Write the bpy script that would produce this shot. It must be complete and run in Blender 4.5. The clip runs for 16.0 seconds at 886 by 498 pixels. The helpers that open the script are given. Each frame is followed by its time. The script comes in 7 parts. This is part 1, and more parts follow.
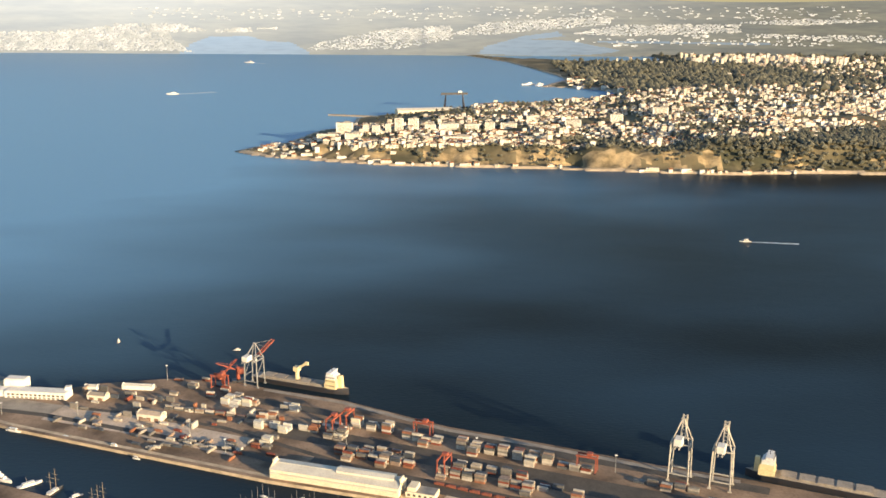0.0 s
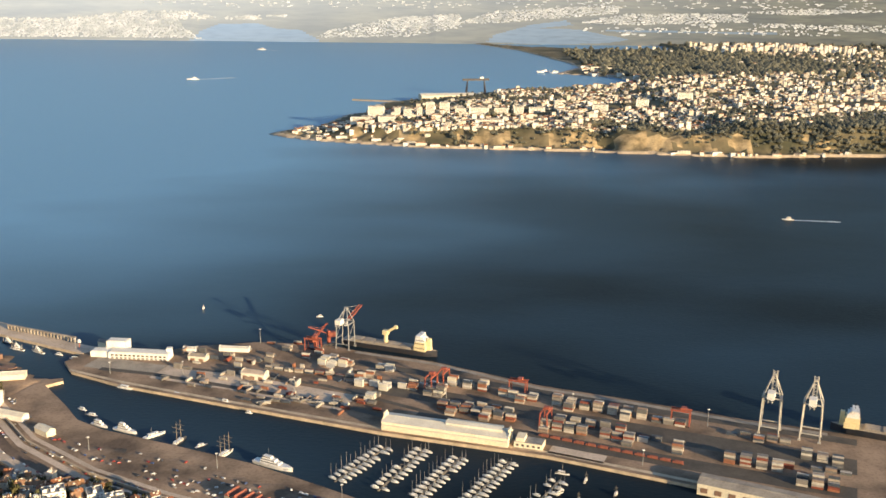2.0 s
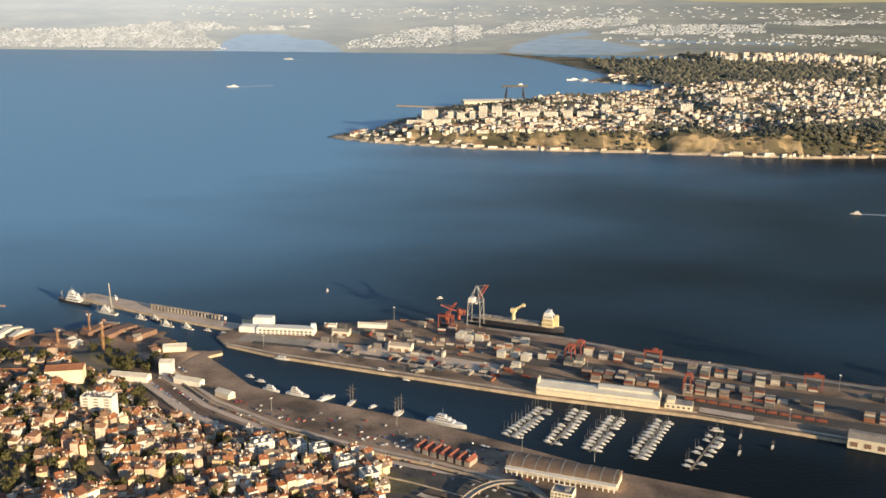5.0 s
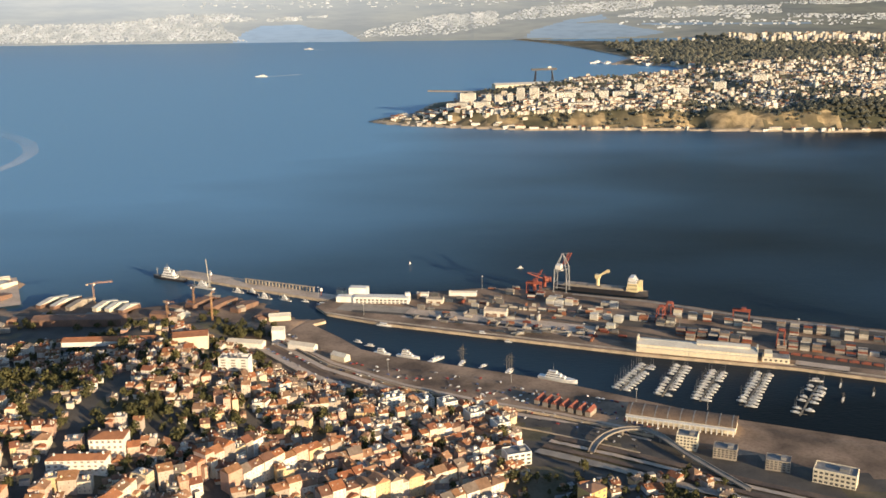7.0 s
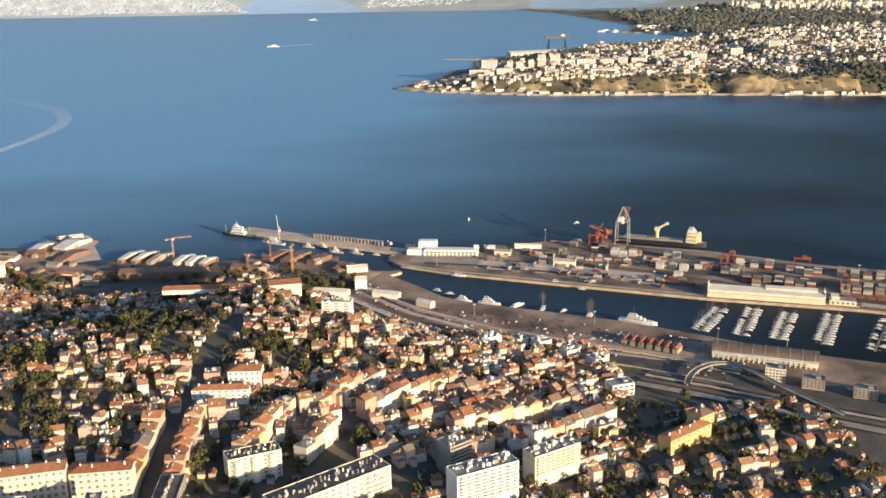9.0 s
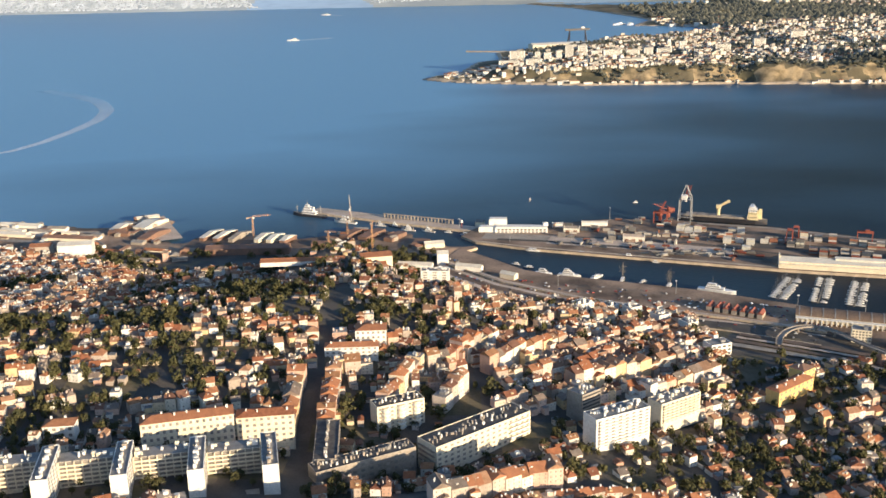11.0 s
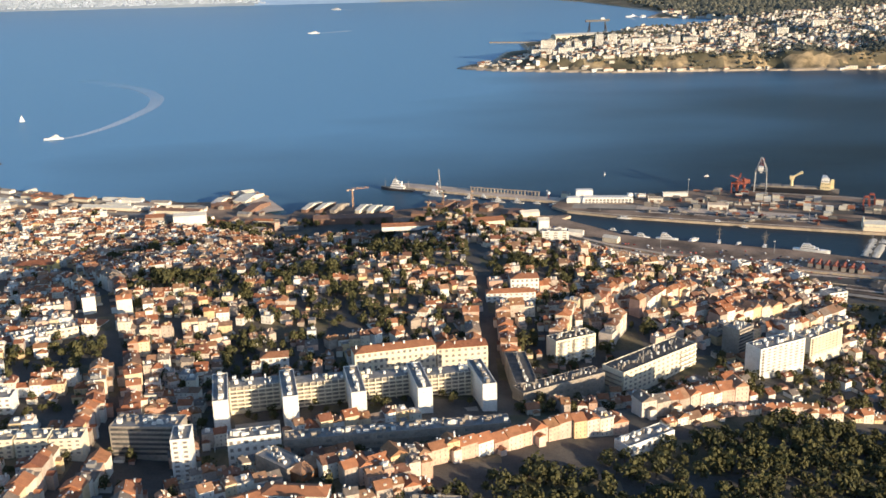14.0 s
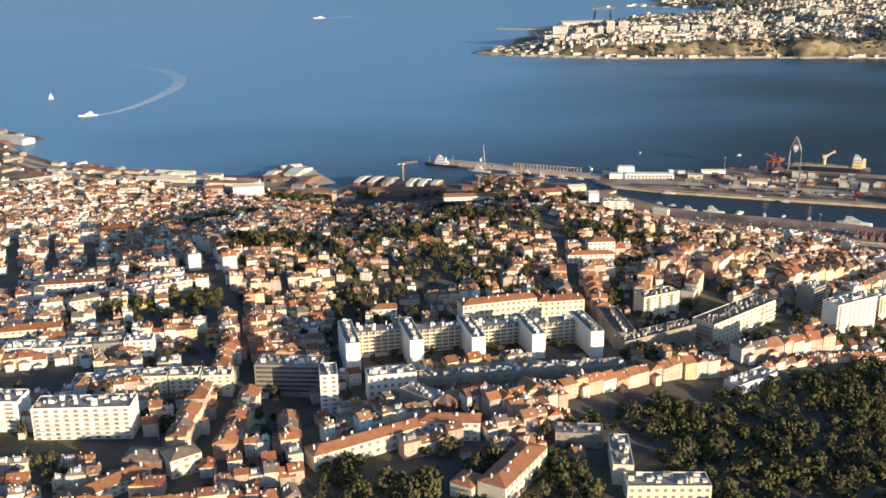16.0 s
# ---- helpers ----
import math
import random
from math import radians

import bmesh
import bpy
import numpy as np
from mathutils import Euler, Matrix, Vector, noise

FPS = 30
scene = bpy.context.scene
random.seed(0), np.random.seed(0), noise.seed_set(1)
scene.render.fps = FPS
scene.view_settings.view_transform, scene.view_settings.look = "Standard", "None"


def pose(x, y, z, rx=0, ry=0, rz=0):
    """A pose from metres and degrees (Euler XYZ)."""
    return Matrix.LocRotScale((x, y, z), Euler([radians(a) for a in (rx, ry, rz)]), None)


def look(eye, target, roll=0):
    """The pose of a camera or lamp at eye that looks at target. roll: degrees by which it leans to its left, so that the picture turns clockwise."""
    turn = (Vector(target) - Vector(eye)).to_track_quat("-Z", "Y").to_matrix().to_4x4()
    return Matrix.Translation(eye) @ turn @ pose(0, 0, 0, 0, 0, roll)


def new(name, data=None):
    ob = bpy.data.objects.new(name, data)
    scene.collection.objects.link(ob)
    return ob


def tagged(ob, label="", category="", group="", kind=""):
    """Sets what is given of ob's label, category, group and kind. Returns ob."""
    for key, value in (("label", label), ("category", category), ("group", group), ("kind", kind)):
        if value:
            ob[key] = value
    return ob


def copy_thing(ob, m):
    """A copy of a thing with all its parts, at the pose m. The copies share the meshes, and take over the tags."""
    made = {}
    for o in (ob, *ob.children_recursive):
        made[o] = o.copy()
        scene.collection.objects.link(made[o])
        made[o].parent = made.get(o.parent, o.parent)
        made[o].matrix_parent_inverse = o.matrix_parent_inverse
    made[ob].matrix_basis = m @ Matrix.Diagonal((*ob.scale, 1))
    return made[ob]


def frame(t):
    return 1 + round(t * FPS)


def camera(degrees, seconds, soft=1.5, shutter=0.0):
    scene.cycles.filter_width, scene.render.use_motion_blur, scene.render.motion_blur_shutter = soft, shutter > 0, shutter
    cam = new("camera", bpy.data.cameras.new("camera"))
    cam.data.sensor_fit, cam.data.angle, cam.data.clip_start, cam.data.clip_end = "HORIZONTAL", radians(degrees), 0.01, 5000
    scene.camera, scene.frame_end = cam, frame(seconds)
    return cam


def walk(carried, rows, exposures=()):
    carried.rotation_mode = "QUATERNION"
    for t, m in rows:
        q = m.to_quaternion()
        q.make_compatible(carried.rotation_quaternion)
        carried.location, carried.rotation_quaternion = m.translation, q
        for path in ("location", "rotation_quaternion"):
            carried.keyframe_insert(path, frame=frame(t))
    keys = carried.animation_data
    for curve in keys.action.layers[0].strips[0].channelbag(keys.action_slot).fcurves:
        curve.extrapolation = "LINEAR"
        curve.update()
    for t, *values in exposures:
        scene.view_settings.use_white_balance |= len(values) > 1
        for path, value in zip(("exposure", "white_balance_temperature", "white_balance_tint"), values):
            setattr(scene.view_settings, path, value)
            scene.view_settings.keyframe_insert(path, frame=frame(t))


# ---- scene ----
# The camera's exposure and white balance along the flight: seconds, stops, kelvin, tint
EXPOSURES = [(0.0, 0.92, 6750, 10), (4.0, 0.66, 6600, 10), (6.5, 0.56, 6450, 11), (8.5, 0.74, 6200, 11), (11.0, 0.70, 5880, 11), (16.0, 0.64, 5830, 11)]
cam = camera(47.92, 16.0, soft=1.6)
# seconds, place, yaw, pitch, roll
ROWS = [
    (0.0, 0.01, 0.00, 271.02, 0.113, -14.325, 0.369),
    (0.5, -16.51, -8.20, 268.71, -0.014, -14.685, 0.319),
    (1.0, -32.96, -16.38, 266.43, -0.220, -15.106, 0.575),
    (1.5, -49.35, -24.54, 264.17, -0.130, -15.056, 0.413),
    (2.0, -65.68, -32.66, 261.94, -0.238, -14.849, 0.638),
    (2.5, -81.95, -40.76, 259.75, -0.583, -14.878, 1.385),
    (3.0, -98.15, -48.83, 257.58, -0.351, -14.709, 1.157),
    (3.5, -114.30, -56.88, 255.44, -0.330, -14.441, 1.105),
    (4.0, -130.38, -64.89, 253.32, -0.634, -14.515, 1.496),
    (4.5, -146.40, -72.88, 251.24, -0.499, -14.397, 1.234),
    (5.0, -162.36, -80.85, 249.18, -0.179, -14.115, 0.610),
    (5.5, -178.26, -88.78, 247.16, 0.205, -13.779, -0.136),
    (6.0, -194.10, -96.69, 245.16, 0.525, -13.497, -0.760),
    (6.5, -209.87, -104.58, 243.19, 0.660, -13.379, -1.022),
    (7.0, -225.59, -112.43, 241.25, 0.295, -14.709, -0.712),
    (7.5, -241.24, -120.26, 239.34, 0.129, -15.653, -0.671),
    (8.0, -256.83, -128.06, 237.46, 0.012, -16.316, -0.908),
    (8.5, -272.36, -135.84, 235.60, -0.219, -16.202, -0.962),
    (9.0, -287.83, -143.59, 233.78, -0.229, -16.222, -0.986),
    (9.5, -303.23, -151.31, 231.98, -0.253, -16.269, -1.043),
    (10.0, -318.57, -159.00, 230.21, -0.283, -16.325, -1.112),
    (10.5, -333.86, -166.67, 228.47, -0.307, -16.372, -1.169),
    (11.0, -349.08, -174.31, 226.76, -0.317, -16.392, -1.193),
    (11.5, -364.24, -181.92, 225.08, -0.215, -16.018, -1.686),
    (12.0, -379.33, -189.51, 223.43, -0.387, -15.983, -1.759),
    (12.5, -394.37, -197.07, 221.80, -1.005, -16.391, -1.375),
    (13.0, -409.34, -204.60, 220.21, -1.212, -16.461, -1.222),
    (13.5, -424.25, -212.11, 218.64, -1.137, -16.564, -1.282),
    (14.0, -439.11, -219.59, 217.10, -0.948, -16.535, -1.395),
    (14.5, -453.89, -227.04, 215.59, -1.631, -16.692, -0.876),
    (15.0, -468.62, -234.46, 214.11, -1.992, -16.754, -0.681),
    (15.5, -483.29, -241.86, 212.65, -1.773, -17.087, -0.771),
    (16.0, -497.89, -249.23, 211.23, -1.949, -17.126, -0.638),
]
walk(cam, [(t, pose(x, y, z, 90 + pitch, 0, yaw) @ pose(0, 0, 0, 0, 0, roll)) for t, x, y, z, yaw, pitch, roll in ROWS], EXPOSURES)

# ---- light: low afternoon sun from behind the camera and its right, clear sky ----
SUN_FROM = Vector((0.722, -0.692, 0)).normalized()
SUN_UP = 10.5
world = bpy.data.worlds.new("world")
scene.world = world
world.use_nodes = True
wn = world.node_tree
sky = wn.nodes.new("ShaderNodeTexSky")
sky.sky_type = "NISHITA"
sky.sun_disc = False
sky.sun_elevation = radians(SUN_UP)
sky.sun_rotation = radians(133.8)
sky.air_density, sky.dust_density, sky.ozone_density = 1.0, 0.6, 2.2
wn.nodes["Background"].inputs["Strength"].default_value = 0.125
wn.links.new(sky.outputs[0], wn.nodes["Background"].inputs["Color"])
sun_data = bpy.data.lights.new("sun", "SUN")
sun_data.energy, sun_data.angle, sun_data.color = 5.5, radians(0.5), (1.0, 0.755, 0.45)
sun = new("sun", sun_data)
sun_dir = Vector((SUN_FROM.x * math.cos(radians(SUN_UP)), SUN_FROM.y * math.cos(radians(SUN_UP)), math.sin(radians(SUN_UP))))
sun.matrix_world = look(sun_dir * 900, (0, 0, 0))


# ---- materials ----
def mat(name, low, high=None, rough=0.8, scale=0.4, fine=3.0, metal=0.0, bump=0.0, island=0.0, palette=None, obrand=False, stain=0.25, spec=0.3):
    """A surface of two colours mixed by broad and fine noise, with grain in the relief. palette: colours picked per piece."""
    m = bpy.data.materials.new(name)
    m.use_nodes = True
    t = m.node_tree
    b = t.nodes["Principled BSDF"]
    b.inputs["Roughness"].default_value = rough
    b.inputs["Metallic"].default_value = metal
    b.inputs["Specular IOR Level"].default_value = spec
    geo = t.nodes.new("ShaderNodeNewGeometry")
    broad, grain = t.nodes.new("ShaderNodeTexNoise"), t.nodes.new("ShaderNodeTexNoise")
    for n, s, d in ((broad, scale, 5.0), (grain, fine, 3.0)):
        n.inputs["Scale"].default_value = s
        n.inputs["Detail"].default_value = d
        t.links.new(geo.outputs["Position"], n.inputs["Vector"])
    mix = t.nodes.new("ShaderNodeMix")
    mix.data_type = "RGBA"
    ramp = t.nodes.new("ShaderNodeMapRange")
    ramp.inputs["From Min"].default_value, ramp.inputs["From Max"].default_value = 0.35, 0.65
    t.links.new(broad.outputs["Fac"], ramp.inputs["Value"])
    t.links.new(ramp.outputs[0], mix.inputs["Factor"])
    if palette:
        pick = t.nodes.new("ShaderNodeValToRGB")
        pick.color_ramp.interpolation = "CONSTANT"
        el = pick.color_ramp.elements
        while len(el) < len(palette):
            el.new(0.5)
        for i, c in enumerate(palette):
            el[i].position, el[i].color = i / len(palette), (*c, 1)
        if obrand:
            info = t.nodes.new("ShaderNodeObjectInfo")
            t.links.new(info.outputs["Random"], pick.inputs["Fac"])
        else:
            t.links.new(geo.outputs["Random Per Island"], pick.inputs["Fac"])
        dark = t.nodes.new("ShaderNodeMix")
        dark.data_type, dark.blend_type = "RGBA", "MULTIPLY"
        dark.inputs["Factor"].default_value = stain
        t.links.new(pick.outputs["Color"], dark.inputs["A"])
        dark.inputs["B"].default_value = (0.45, 0.42, 0.38, 1)
        t.links.new(pick.outputs["Color"], mix.inputs["A"])
        t.links.new(dark.outputs["Result"], mix.inputs["B"])
    else:
        mix.inputs["A"].default_value = (*low, 1)
        mix.inputs["B"].default_value = (*(high or low), 1)
    fleck = t.nodes.new("ShaderNodeMix")
    fleck.data_type, fleck.blend_type = "RGBA", "MULTIPLY"
    fleck.inputs["B"].default_value = (0.6, 0.58, 0.55, 1)
    fr = t.nodes.new("ShaderNodeMapRange")
    fr.inputs["From Min"].default_value, fr.inputs["From Max"].default_value = 0.45, 0.75
    fr.inputs["To Max"].default_value = 0.7
    t.links.new(grain.outputs["Fac"], fr.inputs["Value"])
    t.links.new(fr.outputs[0], fleck.inputs["Factor"])
    t.links.new(mix.outputs["Result"], fleck.inputs["A"])
    t.links.new(fleck.outputs["Result"], b.inputs["Base Color"])
    if bump:
        bp = t.nodes.new("ShaderNodeBump")
        bp.inputs["Strength"].default_value, bp.inputs["Distance"].default_value = bump, 0.3
        t.links.new(grain.outputs["Fac"], bp.inputs["Height"])
        t.links.new(bp.outputs["Normal"], b.inputs["Normal"])
    return m


WALLS = [(0.80, 0.73, 0.60), (0.76, 0.62, 0.42), (0.82, 0.78, 0.70), (0.66, 0.46, 0.36), (0.78, 0.69, 0.55), (0.58, 0.37, 0.28), (0.80, 0.74, 0.64), (0.55, 0.46, 0.39), (0.74, 0.56, 0.33), (0.74, 0.56, 0.46), (0.44, 0.37, 0.31), (0.72, 0.62, 0.54)]
ROOFS = [(0.36, 0.145, 0.075), (0.27, 0.115, 0.07), (0.40, 0.19, 0.10), (0.22, 0.115, 0.08), (0.34, 0.18, 0.095), (0.28, 0.17, 0.11), (0.22, 0.185, 0.16), (0.38, 0.155, 0.075), (0.27, 0.21, 0.17), (0.42, 0.24, 0.145)]
m_wall = mat("painted plaster", None, palette=WALLS, rough=0.85, scale=0.25, fine=2.2, stain=0.35)
m_wall_one = mat("painted plaster of single houses", None, palette=WALLS, obrand=True, rough=0.85, scale=0.25, fine=2.2, stain=0.35)
m_roof = mat("clay roof tiles", None, palette=ROOFS, rough=0.9, scale=0.5, fine=4.0, bump=0.5, stain=0.5)
m_roof_one = mat("clay roof tiles of single houses", None, palette=ROOFS, obrand=True, rough=0.9, scale=0.5, fine=4.0, bump=0.5, stain=0.5)
m_orange = mat("bright clay tiles", (0.43, 0.19, 0.095), (0.34, 0.15, 0.08), rough=0.9, scale=0.4, fine=4.0, bump=0.5)
m_white = mat("white plaster", (0.83, 0.81, 0.76), (0.74, 0.71, 0.65), rough=0.8, scale=0.15, fine=1.5)
m_cream = mat("cream plaster", (0.80, 0.72, 0.56), (0.72, 0.64, 0.49), rough=0.85, scale=0.15, fine=1.5)
m_yellow = mat("yellow plaster", (0.78, 0.56, 0.22), (0.70, 0.50, 0.20), rough=0.85, scale=0.15, fine=1.5)
m_felt = mat("dark roof felt", (0.085, 0.08, 0.078), (0.15, 0.14, 0.13), rough=0.9, scale=0.35, fine=2.0)
m_grey = mat("grey flat roof felt", (0.30, 0.29, 0.28), (0.20, 0.20, 0.20), rough=0.9, scale=0.3, fine=2.0)
m_conc = mat("weathered concrete", (0.40, 0.35, 0.29), (0.28, 0.245, 0.21), rough=0.9, scale=0.12, fine=1.0, bump=0.3)
m_asphalt = mat("asphalt", (0.120, 0.106, 0.092), (0.078, 0.072, 0.066), rough=0.9, scale=0.08, fine=1.2)
m_yard = mat("worn port paving", (0.38, 0.27, 0.19), (0.13, 0.093, 0.068), rough=0.9, scale=0.035, fine=0.5, bump=0.2)
m_yard_light = mat("pale gravel yard", (0.64, 0.52, 0.42), (0.46, 0.37, 0.29), rough=0.95, scale=0.06, fine=0.8)
m_quay = mat("quay stone", (0.62, 0.50, 0.36), (0.42, 0.34, 0.25), rough=0.9, scale=0.15, fine=1.0)
m_rail = mat("rusty rail ballast", (0.20, 0.145, 0.11), (0.13, 0.095, 0.075), rough=0.95, scale=0.1, fine=1.0)
m_soil = mat("dry soil and scrub", (0.17, 0.14, 0.095), (0.085, 0.082, 0.05), rough=0.95, scale=0.05, fine=0.6, bump=0.5)
m_leaf = mat("foliage", (0.112, 0.104, 0.046), (0.066, 0.068, 0.034), rough=0.9, scale=0.25, fine=2.5, spec=0.1)
m_leaf_dark = mat("dark foliage", (0.105, 0.100, 0.042), (0.064, 0.068, 0.030), rough=0.9, scale=0.25, fine=2.5, spec=0.1)
m_bark = mat("bark", (0.12, 0.09, 0.06), (0.07, 0.05, 0.04), rough=0.95, scale=1.0, fine=6.0)
m_steel = mat("galvanised steel", (0.34, 0.35, 0.36), (0.24, 0.24, 0.25), rough=0.55, metal=0.3, scale=0.3, fine=2.0)
m_red = mat("red crane paint", (0.36, 0.10, 0.065), (0.27, 0.085, 0.06), rough=0.55, scale=0.4, fine=2.0)
m_hull_white = mat("white boat gelcoat", (0.80, 0.79, 0.77), (0.70, 0.69, 0.67), rough=0.35, scale=0.5, fine=2.0, spec=0.5)
m_hull_dark = mat("dark hull paint", (0.035, 0.04, 0.055), (0.05, 0.045, 0.05), rough=0.45, scale=0.4, fine=2.0, spec=0.5)
m_cream_ship = mat("cream ship paint", (0.80, 0.68, 0.40), (0.72, 0.60, 0.36), rough=0.5, scale=0.3, fine=2.0)
m_wood = mat("weathered pontoon boards", (0.30, 0.26, 0.20), (0.22, 0.19, 0.15), rough=0.9, scale=0.6, fine=3.0)
m_sheet = mat("pale corrugated sheet", (0.74, 0.70, 0.60), (0.62, 0.58, 0.50), rough=0.6, scale=0.12, fine=1.5)
m_rust = mat("brown corrugated sheet", (0.28, 0.16, 0.11), (0.20, 0.13, 0.10), rough=0.8, scale=0.15, fine=1.5)
CONT = [(0.40, 0.36, 0.32), (0.26, 0.08, 0.055), (0.56, 0.51, 0.44), (0.08, 0.095, 0.12), (0.26, 0.24, 0.22), (0.34, 0.15, 0.09), (0.46, 0.42, 0.36), (0.15, 0.15, 0.15), (0.33, 0.25, 0.20), (0.62, 0.58, 0.51), (0.20, 0.19, 0.18)]
m_cont = mat("painted container steel", None, palette=CONT, obrand=True, rough=0.6, scale=0.5, fine=2.0, stain=0.4)
m_shutter = mat("shutters and recessed windows", (0.34, 0.30, 0.26), (0.18, 0.17, 0.16), rough=0.5, scale=0.3, fine=2.0)
m_red_tile = mat("dark red roof sheet", (0.33, 0.11, 0.075), (0.24, 0.09, 0.065), rough=0.8, scale=0.3, fine=2.0)
m_pane = mat("window glass", (0.07, 0.072, 0.078), (0.14, 0.13, 0.12), rough=0.15, scale=0.3, fine=2.0, spec=0.6)
m_cliff = mat("ochre cliff earth", (0.50, 0.38, 0.22), (0.17, 0.135, 0.08), rough=0.95, scale=0.05, fine=0.25, bump=0.8)


# far walls and leaves carry some haze in their base colours
m_far_wall = mat("far plaster whitened for haze", None, palette=[(0.80, 0.77, 0.70), (0.76, 0.69, 0.57), (0.82, 0.80, 0.76), (0.66, 0.58, 0.48), (0.58, 0.54, 0.48), (0.80, 0.76, 0.70)], rough=0.85, scale=0.05, fine=0.5, stain=0.2)
m_leaf_far = mat("far leaves greyed for haze", (0.150, 0.145, 0.108), (0.092, 0.095, 0.074), rough=0.8, scale=0.02, fine=0.2)


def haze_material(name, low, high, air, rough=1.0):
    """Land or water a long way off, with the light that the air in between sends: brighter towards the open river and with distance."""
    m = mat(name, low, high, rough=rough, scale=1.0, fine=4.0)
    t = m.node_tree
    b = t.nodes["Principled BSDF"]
    # emission stands in for haze; no mist is built in between
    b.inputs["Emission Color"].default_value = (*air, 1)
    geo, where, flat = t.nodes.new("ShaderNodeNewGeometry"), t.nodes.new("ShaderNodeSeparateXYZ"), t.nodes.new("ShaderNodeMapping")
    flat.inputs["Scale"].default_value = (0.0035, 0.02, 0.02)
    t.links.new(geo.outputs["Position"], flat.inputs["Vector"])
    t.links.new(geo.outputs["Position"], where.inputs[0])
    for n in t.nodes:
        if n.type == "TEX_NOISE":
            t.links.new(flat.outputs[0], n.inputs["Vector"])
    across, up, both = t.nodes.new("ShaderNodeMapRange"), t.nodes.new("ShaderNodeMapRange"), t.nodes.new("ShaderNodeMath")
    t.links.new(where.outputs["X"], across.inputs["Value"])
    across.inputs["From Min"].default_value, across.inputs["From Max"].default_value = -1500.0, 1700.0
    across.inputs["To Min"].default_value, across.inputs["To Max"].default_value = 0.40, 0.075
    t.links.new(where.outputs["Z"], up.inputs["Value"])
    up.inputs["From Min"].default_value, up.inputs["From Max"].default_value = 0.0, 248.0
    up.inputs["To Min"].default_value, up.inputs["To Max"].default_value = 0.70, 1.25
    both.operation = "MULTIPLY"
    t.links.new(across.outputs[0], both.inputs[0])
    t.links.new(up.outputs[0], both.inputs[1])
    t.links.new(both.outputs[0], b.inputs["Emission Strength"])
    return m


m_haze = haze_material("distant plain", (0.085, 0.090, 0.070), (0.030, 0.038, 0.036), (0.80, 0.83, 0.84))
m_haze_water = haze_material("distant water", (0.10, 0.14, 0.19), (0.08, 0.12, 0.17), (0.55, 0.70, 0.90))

# bluish grey and a weak glow put haze over these walls
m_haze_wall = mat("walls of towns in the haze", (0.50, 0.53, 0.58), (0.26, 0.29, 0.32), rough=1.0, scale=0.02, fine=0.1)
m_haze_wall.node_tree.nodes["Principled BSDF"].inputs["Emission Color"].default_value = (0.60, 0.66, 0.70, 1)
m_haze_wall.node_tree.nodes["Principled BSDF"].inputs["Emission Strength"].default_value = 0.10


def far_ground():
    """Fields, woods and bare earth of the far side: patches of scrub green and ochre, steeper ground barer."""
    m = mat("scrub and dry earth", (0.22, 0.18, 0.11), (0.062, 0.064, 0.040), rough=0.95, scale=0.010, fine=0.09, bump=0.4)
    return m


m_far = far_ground()


